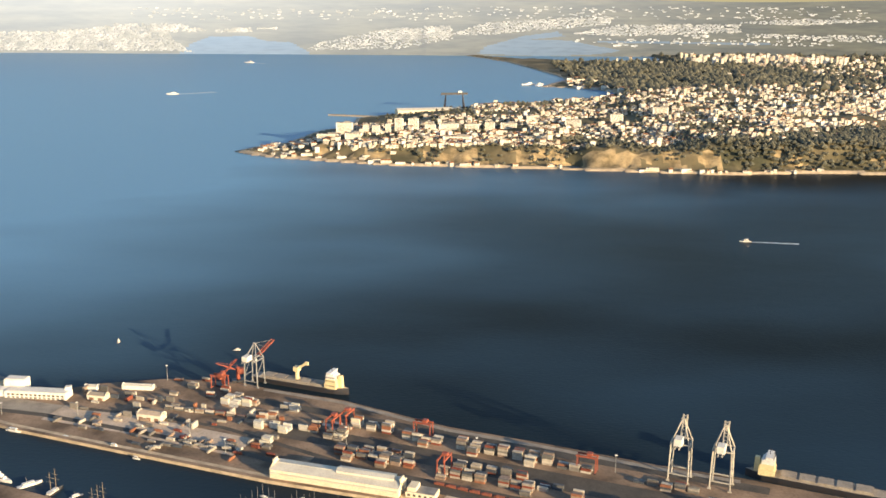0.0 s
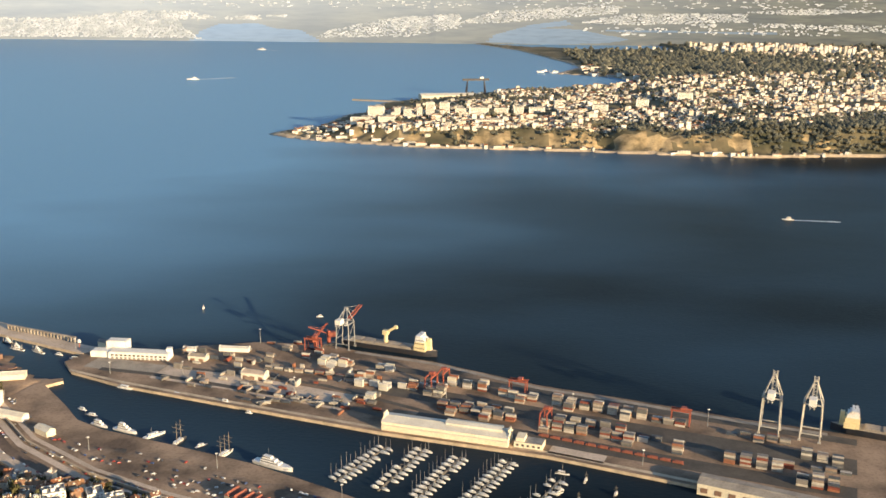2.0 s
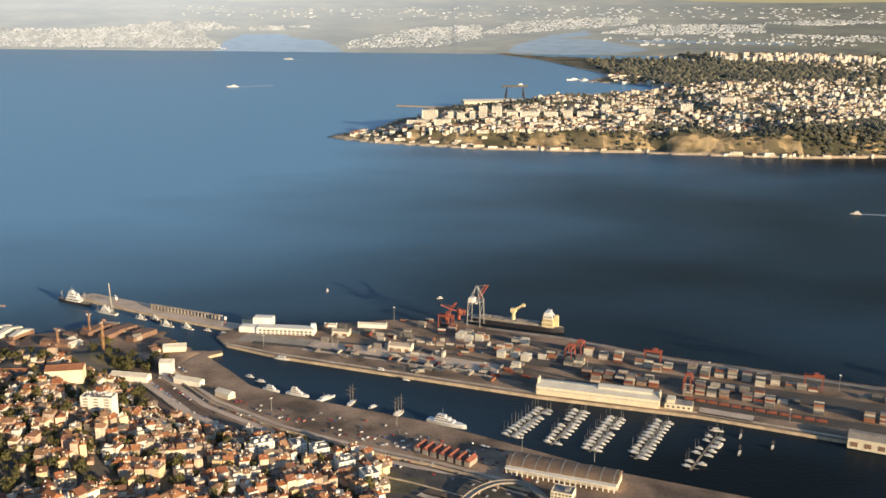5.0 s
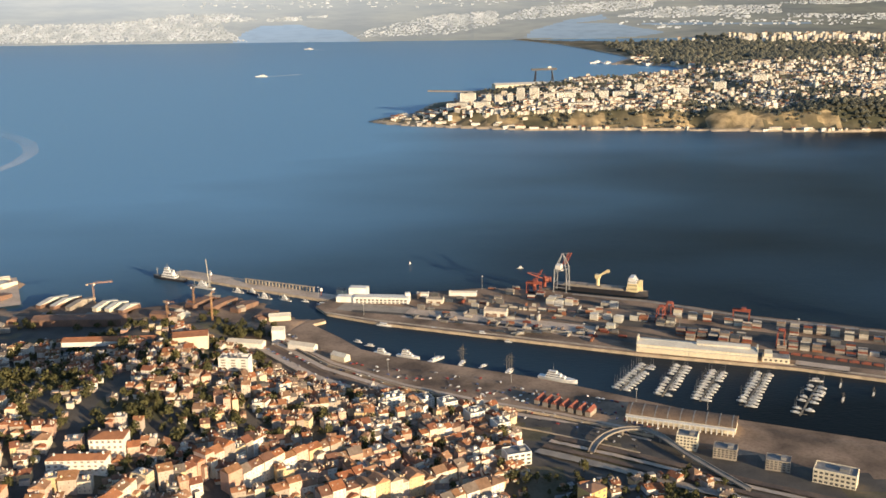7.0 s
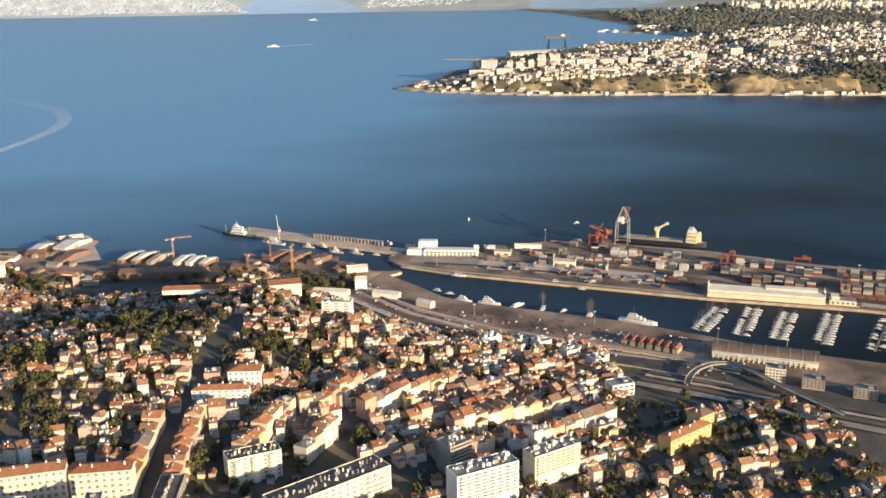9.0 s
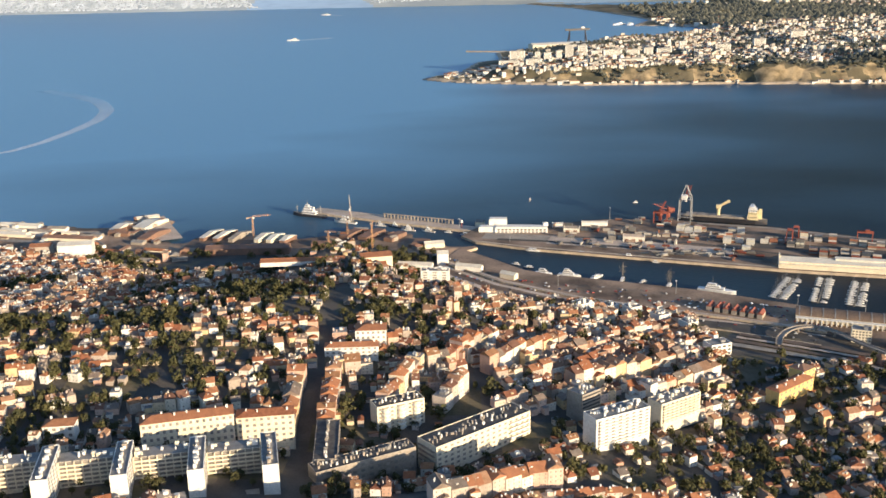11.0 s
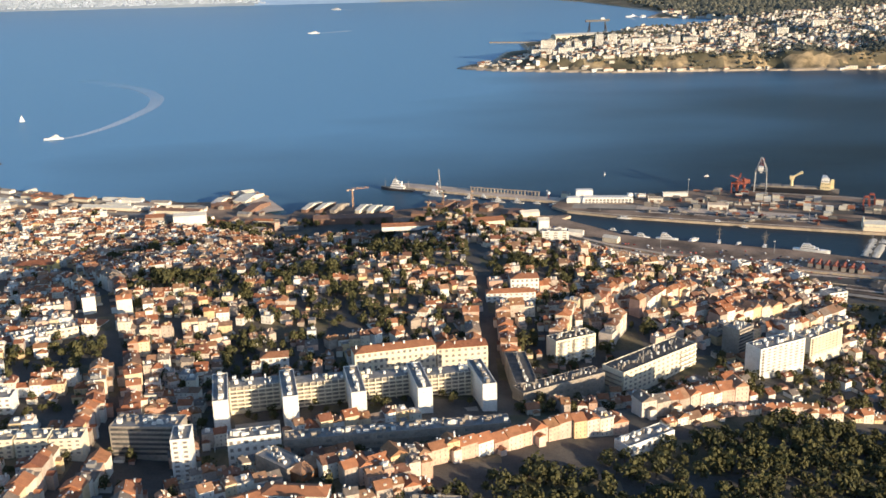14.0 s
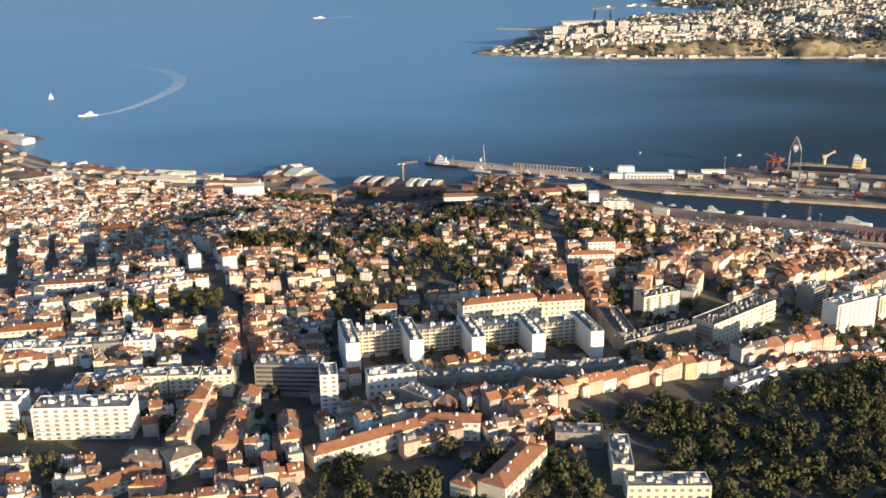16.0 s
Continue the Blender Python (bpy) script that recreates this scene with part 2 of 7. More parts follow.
def water_material():
    m = bpy.data.materials.new("river water")
    m.use_nodes = True
    t = m.node_tree
    b = t.nodes["Principled BSDF"]
    b.inputs["Roughness"].default_value = 0.34
    b.inputs["IOR"].default_value = 1.333
    b.inputs["Specular IOR Level"].default_value = 0.06
    geo = t.nodes.new("ShaderNodeNewGeometry")
    tint = t.nodes.new("ShaderNodeTexNoise")
    tint.inputs["Scale"].default_value, tint.inputs["Detail"].default_value = 0.0022, 2.5
    stretch = t.nodes.new("ShaderNodeMapping")
    stretch.inputs["Scale"].default_value = (0.75, 1.25, 1.0)
    stretch.inputs["Rotation"].default_value = (0, 0, radians(12))
    t.links.new(geo.outputs["Position"], stretch.inputs["Vector"])
    t.links.new(stretch.outputs[0], tint.inputs["Vector"])
    # painted sky sheen: dark harbour reach, paler and bluer over the wide upper reach
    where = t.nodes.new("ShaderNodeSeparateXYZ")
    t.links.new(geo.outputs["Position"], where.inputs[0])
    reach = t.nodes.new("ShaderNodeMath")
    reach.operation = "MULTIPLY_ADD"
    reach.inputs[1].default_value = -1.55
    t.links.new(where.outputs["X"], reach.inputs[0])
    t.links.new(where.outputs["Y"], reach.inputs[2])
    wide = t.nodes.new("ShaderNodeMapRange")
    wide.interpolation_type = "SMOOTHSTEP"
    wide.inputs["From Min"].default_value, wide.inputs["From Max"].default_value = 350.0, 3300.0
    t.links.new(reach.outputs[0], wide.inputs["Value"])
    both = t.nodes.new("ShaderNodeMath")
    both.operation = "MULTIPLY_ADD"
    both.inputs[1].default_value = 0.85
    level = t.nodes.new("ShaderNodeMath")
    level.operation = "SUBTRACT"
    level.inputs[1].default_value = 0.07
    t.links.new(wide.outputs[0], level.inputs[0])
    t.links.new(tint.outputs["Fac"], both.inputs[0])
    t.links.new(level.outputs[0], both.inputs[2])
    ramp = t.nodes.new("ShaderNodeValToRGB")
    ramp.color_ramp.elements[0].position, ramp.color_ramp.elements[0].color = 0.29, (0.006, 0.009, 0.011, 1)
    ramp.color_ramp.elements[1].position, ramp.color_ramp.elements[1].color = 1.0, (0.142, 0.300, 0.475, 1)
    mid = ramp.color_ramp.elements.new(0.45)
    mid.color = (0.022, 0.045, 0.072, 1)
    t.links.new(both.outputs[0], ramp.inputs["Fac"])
    t.links.new(ramp.outputs["Color"], b.inputs["Base Color"])
    waves, swell = t.nodes.new("ShaderNodeTexNoise"), t.nodes.new("ShaderNodeTexNoise")
    for n, s in ((waves, 0.35), (swell, 0.03)):
        n.inputs["Scale"].default_value, n.inputs["Detail"].default_value = s, 3.0
        t.links.new(stretch.outputs[0], n.inputs["Vector"])
    add = t.nodes.new("ShaderNodeMath")
    add.operation = "ADD"
    t.links.new(waves.outputs["Fac"], add.inputs[0])
    t.links.new(swell.outputs["Fac"], add.inputs[1])
    bp = t.nodes.new("ShaderNodeBump")
    bp.inputs["Strength"].default_value, bp.inputs["Distance"].default_value = 0.35, 0.5
    t.links.new(add.outputs[0], bp.inputs["Height"])
    t.links.new(bp.outputs["Normal"], b.inputs["Normal"])
    return m


m_water = water_material()


# ---- building blocks ----
class Shape:
    """Gathers simple solids into one mesh; each face keeps the number of its material."""

    def __init__(self):
        self.v, self.f, self.k = [], [], []

    def face(self, pts, k=0):
        n = len(self.v)
        self.v.extend(tuple(p) for p in pts)
        self.f.append(tuple(range(n, n + len(pts))))
        self.k.append(k)

    def solid(self, bottom, top, k=0, ktop=None, floor=True):
        """A closed solid between two rings of as many points."""
        n, c = len(self.v), len(bottom)
        self.v.extend(tuple(p) for p in bottom)
        self.v.extend(tuple(p) for p in top)
        for i in range(c):
            j = (i + 1) % c
            self.f.append((n + i, n + j, n + c + j, n + c + i))
            self.k.append(k)
        self.f.append(tuple(range(n + c, n + 2 * c)))
        self.k.append(k if ktop is None else ktop)
        if floor:
            self.f.append(tuple(range(n + c - 1, n - 1, -1)))
            self.k.append(k)

    def box(self, cx, cy, z0, w, d, h, rot=0.0, k=0, ktop=None, taper=1.0, floor=True):
        ca, sa = math.cos(rot), math.sin(rot)

        def ring(s, z):
            return [(cx + ca * x * s - sa * y * s, cy + sa * x * s + ca * y * s, z) for x, y in ((-w / 2, -d / 2), (w / 2, -d / 2), (w / 2, d / 2), (-w / 2, d / 2))]

        self.solid(ring(1, z0), ring(taper, z0 + h), k, ktop, floor)

    def gable(self, cx, cy, z0, w, d, h, rot=0.0, k=0, over=0.3, kend=None):
        """A pitched roof whose ridge runs along w."""
        ca, sa = math.cos(rot), math.sin(rot)

        def at(x, y, z):
            return (cx + ca * x - sa * y, cy + sa * x + ca * y, z)

        a, b = w / 2 + over, d / 2 + over
        n = len(self.v)
        self.v.extend([at(-a, -b, z0), at(a, -b, z0), at(a, b, z0), at(-a, b, z0), at(-a, 0, z0 + h), at(a, 0, z0 + h)])
        e = k if kend is None else kend
        for f, kk in (((0, 1, 5, 4), k), ((2, 3, 4, 5), k), ((1, 2, 5), e), ((3, 0, 4), e), ((3, 2, 1, 0), k)):
            self.f.append(tuple(n + i for i in f))
            self.k.append(kk)

    def hip(self, cx, cy, z0, w, d, h, rot=0.0, k=0, over=0.3):
        ca, sa = math.cos(rot), math.sin(rot)

        def at(x, y, z):
            return (cx + ca * x - sa * y, cy + sa * x + ca * y, z)

        a, b = w / 2 + over, d / 2 + over
        r = max(a - b, 0.3)
        n = len(self.v)
        self.v.extend([at(-a, -b, z0), at(a, -b, z0), at(a, b, z0), at(-a, b, z0), at(-r, 0, z0 + h), at(r, 0, z0 + h)])
        for f in ((0, 1, 5, 4), (2, 3, 4, 5), (1, 2, 5), (3, 0, 4), (3, 2, 1, 0)):
            self.f.append(tuple(n + i for i in f))
            self.k.append(k)

    def beam(self, a, b, r, k=0, sides=4, r2=None):
        """A straight bar from a to b."""
        a, b = Vector(a), Vector(b)
        q = (b - a).to_track_quat("Z", "Y")
        r2 = r if r2 is None else r2
        off = math.pi / sides
        ra, rb = [], []
        for i in range(sides):
            u = off + 2 * math.pi * i / sides
            c = Vector((math.cos(u), math.sin(u), 0))
            ra.append(a + q @ (c * r))
            rb.append(b + q @ (c * r2))
        self.solid(ra, rb, k)

    def mesh(self, name, mats):
        me = bpy.data.meshes.new(name)
        me.from_pydata(self.v, [], self.f)
        for m in mats if isinstance(mats, (list, tuple)) else [mats]:
            me.materials.append(m)
        if any(self.k):
            me.polygons.foreach_set("material_index", self.k)
        me.update()
        return me


def part(name, shape, mats, parent=None, label="", at=None):
    """Links a shape (or a mesh made before) as one mesh object, under its thing."""
    me = shape.mesh(name, mats) if isinstance(shape, Shape) else shape
    ob = new(name, me)
    if at is not None:
        ob.matrix_basis = at
    if parent is not None:
        ob.parent = parent
    if label:
        tagged(ob, label)
    return ob


def thing(name, label, category, group="", at=None, kind=""):
    ob = new(name)
    if at is not None:
        ob.matrix_basis = at
    return tagged(ob, label, category, group, kind)


def smooth(a, b, x):
    t = np.clip((np.asarray(x, float) - a) / (b - a), 0, 1)
    return t * t * (3 - 2 * t)


def inside_distance(poly, x, y):
    """Distance from the outline of a polygon, positive within."""
    x, y = np.asarray(x, float), np.asarray(y, float)
    best = np.full(x.shape, 1e9)
    within = np.zeros(x.shape, bool)
    for (ax, ay), (bx, by) in zip(poly, poly[1:] + poly[:1]):
        dx, dy = bx - ax, by - ay
        u = np.clip(((x - ax) * dx + (y - ay) * dy) / (dx * dx + dy * dy), 0, 1)
        best = np.minimum(best, np.hypot(x - ax - u * dx, y - ay - u * dy))
        cross = (ay > y) != (by > y)
        if dy:
            within ^= cross & (x < ax + (y - ay) * dx / dy)
    return np.where(within, best, -best)


def grid_object(name, xs, ys, height, mats, pick=None):
    gx, gy = np.meshgrid(xs, ys)
    gz = height(gx, gy)
    nx, ny = len(xs), len(ys)
    verts = np.stack([gx, gy, gz], -1).reshape(-1, 3)
    i = np.arange(nx * ny).reshape(ny, nx)
    faces = np.stack([i[:-1, :-1], i[:-1, 1:], i[1:, 1:], i[1:, :-1]], -1).reshape(-1, 4)
    me = bpy.data.meshes.new(name)
    me.vertices.add(len(verts))
    me.vertices.foreach_set("co", verts.ravel())
    me.loops.add(faces.size)
    me.loops.foreach_set("vertex_index", faces.ravel())
    me.polygons.add(len(faces))
    me.polygons.foreach_set("loop_start", np.arange(0, faces.size, 4))
    me.polygons.foreach_set("loop_total", np.full(len(faces), 4))
    for m in mats:
        me.materials.append(m)
    if pick is not None:
        c = verts[faces].mean(1)
        me.polygons.foreach_set("material_index", pick(c[:, 0], c[:, 1], c[:, 2]).astype(np.int32))
    me.update(calc_edges=True)
    me.polygons.foreach_set("use_smooth", np.ones(len(faces), bool))
    return new(name, me)


def slab(name, poly, z0, z1, k_side, k_top):
    s = Shape()
    s.solid([(x, y, z0) for x, y in poly], [(x, y, z1) for x, y in poly], 0, 1)
    return new(name, s.mesh(name, [k_side, k_top]))


# ---- the near shore ----
NORTH_SHORE = [(900, 0), (420, 195), (150, 310), (0, 384), (-74, 416), (-130, 452), (-167, 464), (-223, 493), (-275, 505), (-307, 528), (-330, 562), (-336, 580),
               (-322, 590), (-326, 597), (-350, 612), (-372, 640), (-390, 655), (-420, 662), (-436, 655), (-452, 618), (-470, 628), (-484, 644), (-512, 650), (-543, 664), (-560, 628),
               (-602, 640), (-584, 704), (-618, 719), (-636, 683), (-684, 690), (-750, 712), (-857, 763), (-892, 796), (-938, 860), (-915, 900), (-990, 958), (-1300, 1080),
               (-2400, 1500), (-2400, -1500), (900, -1500)]


def city_height(x, y):
    d = inside_distance(NORTH_SHORE, x, y)
    x, y = np.asarray(x, float), np.asarray(y, float)
    reach = 125 + 215 * smooth(-420, -560, x) + 160 * smooth(-600, -700, x)
    rise = 5 + 33 * smooth(-170, -480, x)
    dip = (3.5 * smooth(330, 270, y) + 8.0 * smooth(275, 200, y)) * smooth(-600, -540, x) * smooth(-295, -365, x)
    dip = dip * (0.62 * smooth(98, 140, y - 0.45 * (x + 470)) + 0.38 * smooth(165, 200, y + 0.25 * (x + 380)))
    spur = 7.0 * np.exp(-(((x + 300) / 60) ** 2)) * smooth(215, 175, y)
    lane = 6.0 * np.exp(-(((y - 119 - 0.25 * (x + 452)) / 8) ** 2)) * smooth(-505, -485, x) * smooth(-400, -420, x)
    hollow = 20.0 * np.exp(-(((x + 466) / 60) ** 2) - ((y - 455) / 60) ** 2) * smooth(60, 110, d)
    h = 2.2 - hollow + smooth(42, reach, d) * rise - dip * smooth(60, 160, d) + spur - lane
    roll = 1.5 * np.sin(x / 47.0 + 1.3) * np.cos(y / 39.0) * smooth(80, 160, d)
    return np.where(d > 6, h + roll, np.where(d > 0, 1.6, -4.0))


class Heights:
    """Ground heights on a fine grid, looked up quickly."""

    def __init__(self, x0, x1, y0, y1, step, height):
        self.x0, self.y0, self.step = x0, y0, step
        gx, gy = np.meshgrid(np.arange(x0, x1, step), np.arange(y0, y1, step))
        self.h = height(gx, gy)

    def at(self, x, y):
        j = min(max(int(round((x - self.x0) / self.step)), 0), self.h.shape[1] - 1)
        i = min(max(int(round((y - self.y0) / self.step)), 0), self.h.shape[0] - 1)
        return float(self.h[i, j])


near_field = Heights(-1100, 300, -100, 1000, 3.5, city_height)
shore_field = Heights(-1100, 300, -100, 1000, 3.5, lambda x, y: inside_distance(NORTH_SHORE, x, y))


def ground_z(x, y):
    return near_field.at(x, y)


ground = grid_object("ground", np.concatenate([np.arange(-2300, -1100, 60), np.arange(-1100, 300, 7), np.arange(300, 901, 60)]),
                     np.concatenate([np.arange(-1400, -100, 60), np.arange(-100, 30, 15), np.arange(30, 970, 7), np.arange(970, 1500, 30)]), city_height,
                     [m_soil, m_asphalt, m_yard], lambda x, y, z: np.where(inside_distance(NORTH_SHORE, x, y) < 45 + 35 * (x < -560), 2, np.where(z < 3.0, 1, np.where((np.sin(x / 13.0) * np.sin(y / 11.0) > 0.2) | (y < 25), 0, 1))))
tagged(ground, "dry soil and asphalt ground rising from the river", "ground", kind="structure")

s = Shape()
s.face([(-9000, -2500, 0), (9000, -2500, 0), (9000, 6000, 0), (-9000, 6000, 0)])
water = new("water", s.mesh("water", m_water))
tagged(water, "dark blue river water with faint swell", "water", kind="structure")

QUAY_EDGE = [(150, 310), (0, 384), (-74, 416), (-130, 452), (-170, 476), (-222, 499), (-267, 518), (-286, 531), (-303, 555), (-326, 584), (-317, 592), (-319, 597), (-330, 594)]
north_quay = slab("pavement", QUAY_EDGE + [(-345, 560), (-318, 518), (-280, 492), (-226, 478), (-170, 448), (-134, 436), (-78, 400), (-4, 368), (146, 294)], -4, 2.0, m_quay, m_yard)
tagged(north_quay, "worn stone quay along the dock basin", "quay", kind="structure")

TERMINAL = [(-329, 627), (-318, 609), (-277, 586), (-200, 556), (-98, 517), (-2, 488), (130, 430), (420, 310), (520, 370), (171, 525), (125, 541), (61, 569), (3, 592), (-69, 634),
            (-126, 655), (-145, 665), (-198, 671), (-248, 660), (-262, 652), (-294, 654), (-314, 656)]
terminal = slab("pavement_terminal", TERMINAL, -4, 2.0, m_quay, m_yard)
tagged(terminal, "worn paved container terminal with stone quay walls", "quay", kind="structure")
MOLE = [(-312, 655), (-322, 643), (-384, 675), (-436, 704), (-464, 720), (-466, 731), (-457, 735), (-396, 703), (-340, 667)]
mole = slab("pavement_mole", MOLE, -4, 2.04, m_quay, m_yard_light)
tagged(mole, "long narrow stone mole sheltering the dock", "quay", kind="structure")


# ---- the far shore ----
FAR_SHORE = [(-372, 1742), (-340, 1708), (-290, 1674), (-190, 1636), (-94, 1605), (-2, 1597), (180, 1580), (214, 1570), (354, 1549), (440, 1536), (580, 1556), (683, 1549), (900, 1530),
             (1500, 1500), (2600, 1480), (3900, 1500), (3900, 5300), (40, 5300), (22, 4780), (252, 4195), (376, 3508), (396, 3272), (330, 3180), (300, 3060), (440, 2980), (520, 2800), (454, 2646),
             (208, 2562), (-23, 2419), (-60, 2330), (-128, 2319), (-200, 2238), (-205, 2080), (-255, 2030), (-270, 1978), (-296, 1850), (-345, 1790)]
BAY = [(330, 4420), (620, 4230), (1050, 4180), (960, 4400), (900, 5300), (60, 5300), (60, 4800)]


def far_height(x, y):
    d = inside_distance(FAR_SHORE, x, y)
    bay = inside_distance(BAY, x, y)
    gentle = 3 + 24 * smooth(15, 70 + 130 * smooth(1750, 2000, y), d) * smooth(3000, 2500, y) * smooth(-330, -150, x) + 8 * smooth(120, 500, d)
    rough = np.sin(x / 31.0 + 2 * np.sin(y / 57.0)) * np.cos(y / 43.0 + np.sin(x / 71.0))
    crag = np.sin(x / 9.0 + 1.7 * np.sin(x / 23.0)) * np.cos(y / 8.0 + np.sin(x / 13.0))
    h = gentle + rough * 3.0 * smooth(20, 70, d) + crag * 4.5 * smooth(12, 30, d) * smooth(90, 50, d) * smooth(1800, 1700, y)
    h = h + 12 * smooth(330, 460, x) * smooth(1560, 1640, y) * smooth(3400, 2500, y)
    h = h - 18 * np.exp(-(((x - 205) / 20) ** 2)) * smooth(1690, 1610, y) * smooth(10, 30, d)
    h = np.where(d > 4, h, np.where(d > 0, 1.6, -12))
    return np.where(bay > 0, np.minimum(h, 3 - bay * 0.5), h)


def far_pick(x, y, z):
    d = inside_distance(FAR_SHORE, x, y)
    patch = np.sin(x / 26.0 + 1.4 * np.sin(y / 17.0)) + 0.8 * np.cos(x / 11.0 + y / 15.0)
    bare = (d > 14) & (d < 58) & (y < 1760) & (patch > np.where((x > 228) & (x < 330), -1.6, np.where(x < 190, 0.05, 0.65)))
    return np.where(d < 14, 2, np.where(bare, 1, 0))


xs = np.concatenate([np.arange(-460, 1300, 9), np.arange(1300, 3900, 45)])
ys = np.concatenate([np.arange(1470, 2100, 9), np.arange(2100, 3300, 22), np.arange(3300, 4700, 45)])
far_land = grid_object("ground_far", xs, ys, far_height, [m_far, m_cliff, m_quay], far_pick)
tagged(far_land, "scrub-covered ochre bluffs and fields across the river", "ground", kind="structure")

# the plain beyond: it climbs in place of running on to the horizon; places on it go by x and by the share of the climb
INLET = [(-1217, 0.0), (-1188, 0.17), (-1105, 0.31), (-921, 0.325), (-838, 0.24), (-720, 0.22), (-627, 0.05), (-620, -0.2), (-1217, -0.2)]
LAGOON = [(143, 0.02), (183, 0.146), (355, 0.326), (515, 0.409), (553, 0.331), (394, 0.268), (577, 0.253), (705, 0.158), (806, 0.084), (700, 0.024), (440, -0.011)]
FLATS = [(705, 0.22), (1500, 0.20), (1500, 0.235), (705, 0.25)]


def climb(y):
    return (y - 4640) / 320.0


def hill_height(x, y):
    t = climb(np.asarray(y, float))
    low = np.where((np.asarray(x) > -1217) & (np.asarray(x) < -100), 0.0, 0.03)
    return 248 * t + 14 * np.exp(-(((x + 420) / 260) ** 2)) * smooth(0.85, 1.0, t) + 8 * np.sin(x / 310.0) * smooth(0.8, 1.0, t) - 3 + 248 * low * smooth(-0.05, 0.02, t)


def in_ramp(poly, x, t):
    return inside_distance([(px, ps * 1000) for px, ps in poly], x, t * 1000) > 0


def hill_pick(x, y, z):
    t = climb(y)
    return np.where(in_ramp(INLET, x, t) | in_ramp(LAGOON, x, t) | in_ramp(FLATS, x, t), 1, 0)


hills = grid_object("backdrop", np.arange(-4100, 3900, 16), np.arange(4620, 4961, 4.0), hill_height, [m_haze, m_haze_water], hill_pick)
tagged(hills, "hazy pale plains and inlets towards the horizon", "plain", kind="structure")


far_field = Heights(-460, 3900, 1470, 4700, 8, far_height)
far_shore_field = Heights(-460, 3900, 1470, 4700, 8, lambda x, y: inside_distance(FAR_SHORE, x, y))
hill_field = Heights(-4100, 3900, 4620, 4965, 4, hill_height)


def far_z(x, y):
    z = far_field.at(x, y) if y < 4690 and x > -455 else -9
    return max(z, hill_field.at(x, y)) if y > 4624 else z


# ---- buildings, woods and works across the river ----
rnd = random.Random(11)
town = Shape()


def far_house(x, y, w, d, h, rot, z=None):
    z = far_z(x, y) if z is None else z
    if z < 1.2:
        return
    town.box(x, y, z - 6, w, d, h + 6, rot, 0, floor=False)
    if rnd.random() < 0.45:
        town.gable(x, y, z + h, w, d, min(2.5, d * 0.25), rot, 1, 0.3)
    else:
        town.box(x, y, z + h, w * 0.9, d * 0.9, 0.5, rot, 2)
    n = max(1, int(h / 2.2))
    ca, sa = math.cos(rot), math.sin(rot)
    for i in range(n):
        zz = z + 0.7 + i * h / n
        for u in ([-0.3, 0.0, 0.3] if w > 7 else [-0.22, 0.22]):
            px, py = x + ca * u * w + sa * (d / 2 + 0.05), y + sa * u * w - ca * (d / 2 + 0.05)
            town.face([(px - ca * 0.7, py - sa * 0.7, zz), (px + ca * 0.7, py + sa * 0.7, zz), (px + ca * 0.7, py + sa * 0.7, zz + 0.8), (px - ca * 0.7, py - sa * 0.7, zz + 0.8)], 3)


def in_wood(x, y):
    return 2680 < y < 3900 and x < 1400 - 0.2 * (y - 2680) and x > 480


for _ in range(420):   # houses among the trees on the slope
    x, y = rnd.uniform(300, 1100), rnd.uniform(1640, 1860)
    if far_shore_field.at(x, y) > 40 and rnd.random() < (y - 1560) / 300.0:
        far_house(x, y, rnd.uniform(4, 8), rnd.uniform(4, 6), rnd.uniform(2.5, 6), rnd.uniform(-0.35, 0.45))
# the old town on the plateau and the suburbs behind it
for _ in range(8200):
    y = 1660 + (rnd.random() ** 1.5) * 1050
    x = rnd.uniform(-210, 260 + (y - 1400) * 1.15)
    d = far_shore_field.at(x, y)
    if d < 50 or (y < 1690 + 60 * math.sin(x / 90.0) and x > 250) or (x < 60 and y > 2050):
        continue
    if math.sin(x / 60.0 + y / 45.0) + math.sin(y / 33.0 - x / 80.0) < -0.75:
        continue
    tall = rnd.random() < 0.07 + 0.12 * (x > 500)
    far_house(x, y, rnd.uniform(3.5, 8) * (1.2 if tall else 1), rnd.uniform(3.5, 5.5), rnd.uniform(6, 12) if tall else rnd.uniform(2.2, 4.8), rnd.uniform(-0.35, 0.45))
for _ in range(1500):
    y = rnd.uniform(2650, 4400)
    x = rnd.uniform(900, 2100) if rnd.random() < 0.6 else rnd.gauss(1230, 190)
    if in_wood(x, y) and rnd.random() < 0.85:
        continue
    far_house(x, y, rnd.uniform(6, 13), rnd.uniform(5, 8), rnd.uniform(4, 14), rnd.uniform(-0.3, 0.3))
for _ in range(150):   # the cluster of tower blocks beyond the wood
    far_house(rnd.uniform(960, 1560), rnd.uniform(3880, 4200), rnd.uniform(9, 14), 9, rnd.uniform(18, 34), rnd.uniform(-0.2, 0.2))
for _ in range(64):   # waterfront sheds under the bluff
    x = rnd.choice([rnd.uniform(-300, -80), rnd.uniform(290, 600), rnd.uniform(-100, 200)])
    y = float(np.interp(x, [p[0] for p in FAR_SHORE[1:11]], [p[1] for p in FAR_SHORE[1:11]])) + rnd.uniform(5, 12 if x > -80 else 40)
    far_house(x, y, rnd.choice([4, 5, 6, 9, 16]), rnd.uniform(4, 7), rnd.uniform(1.8, 4.5), rnd.uniform(-0.3, 0.3))
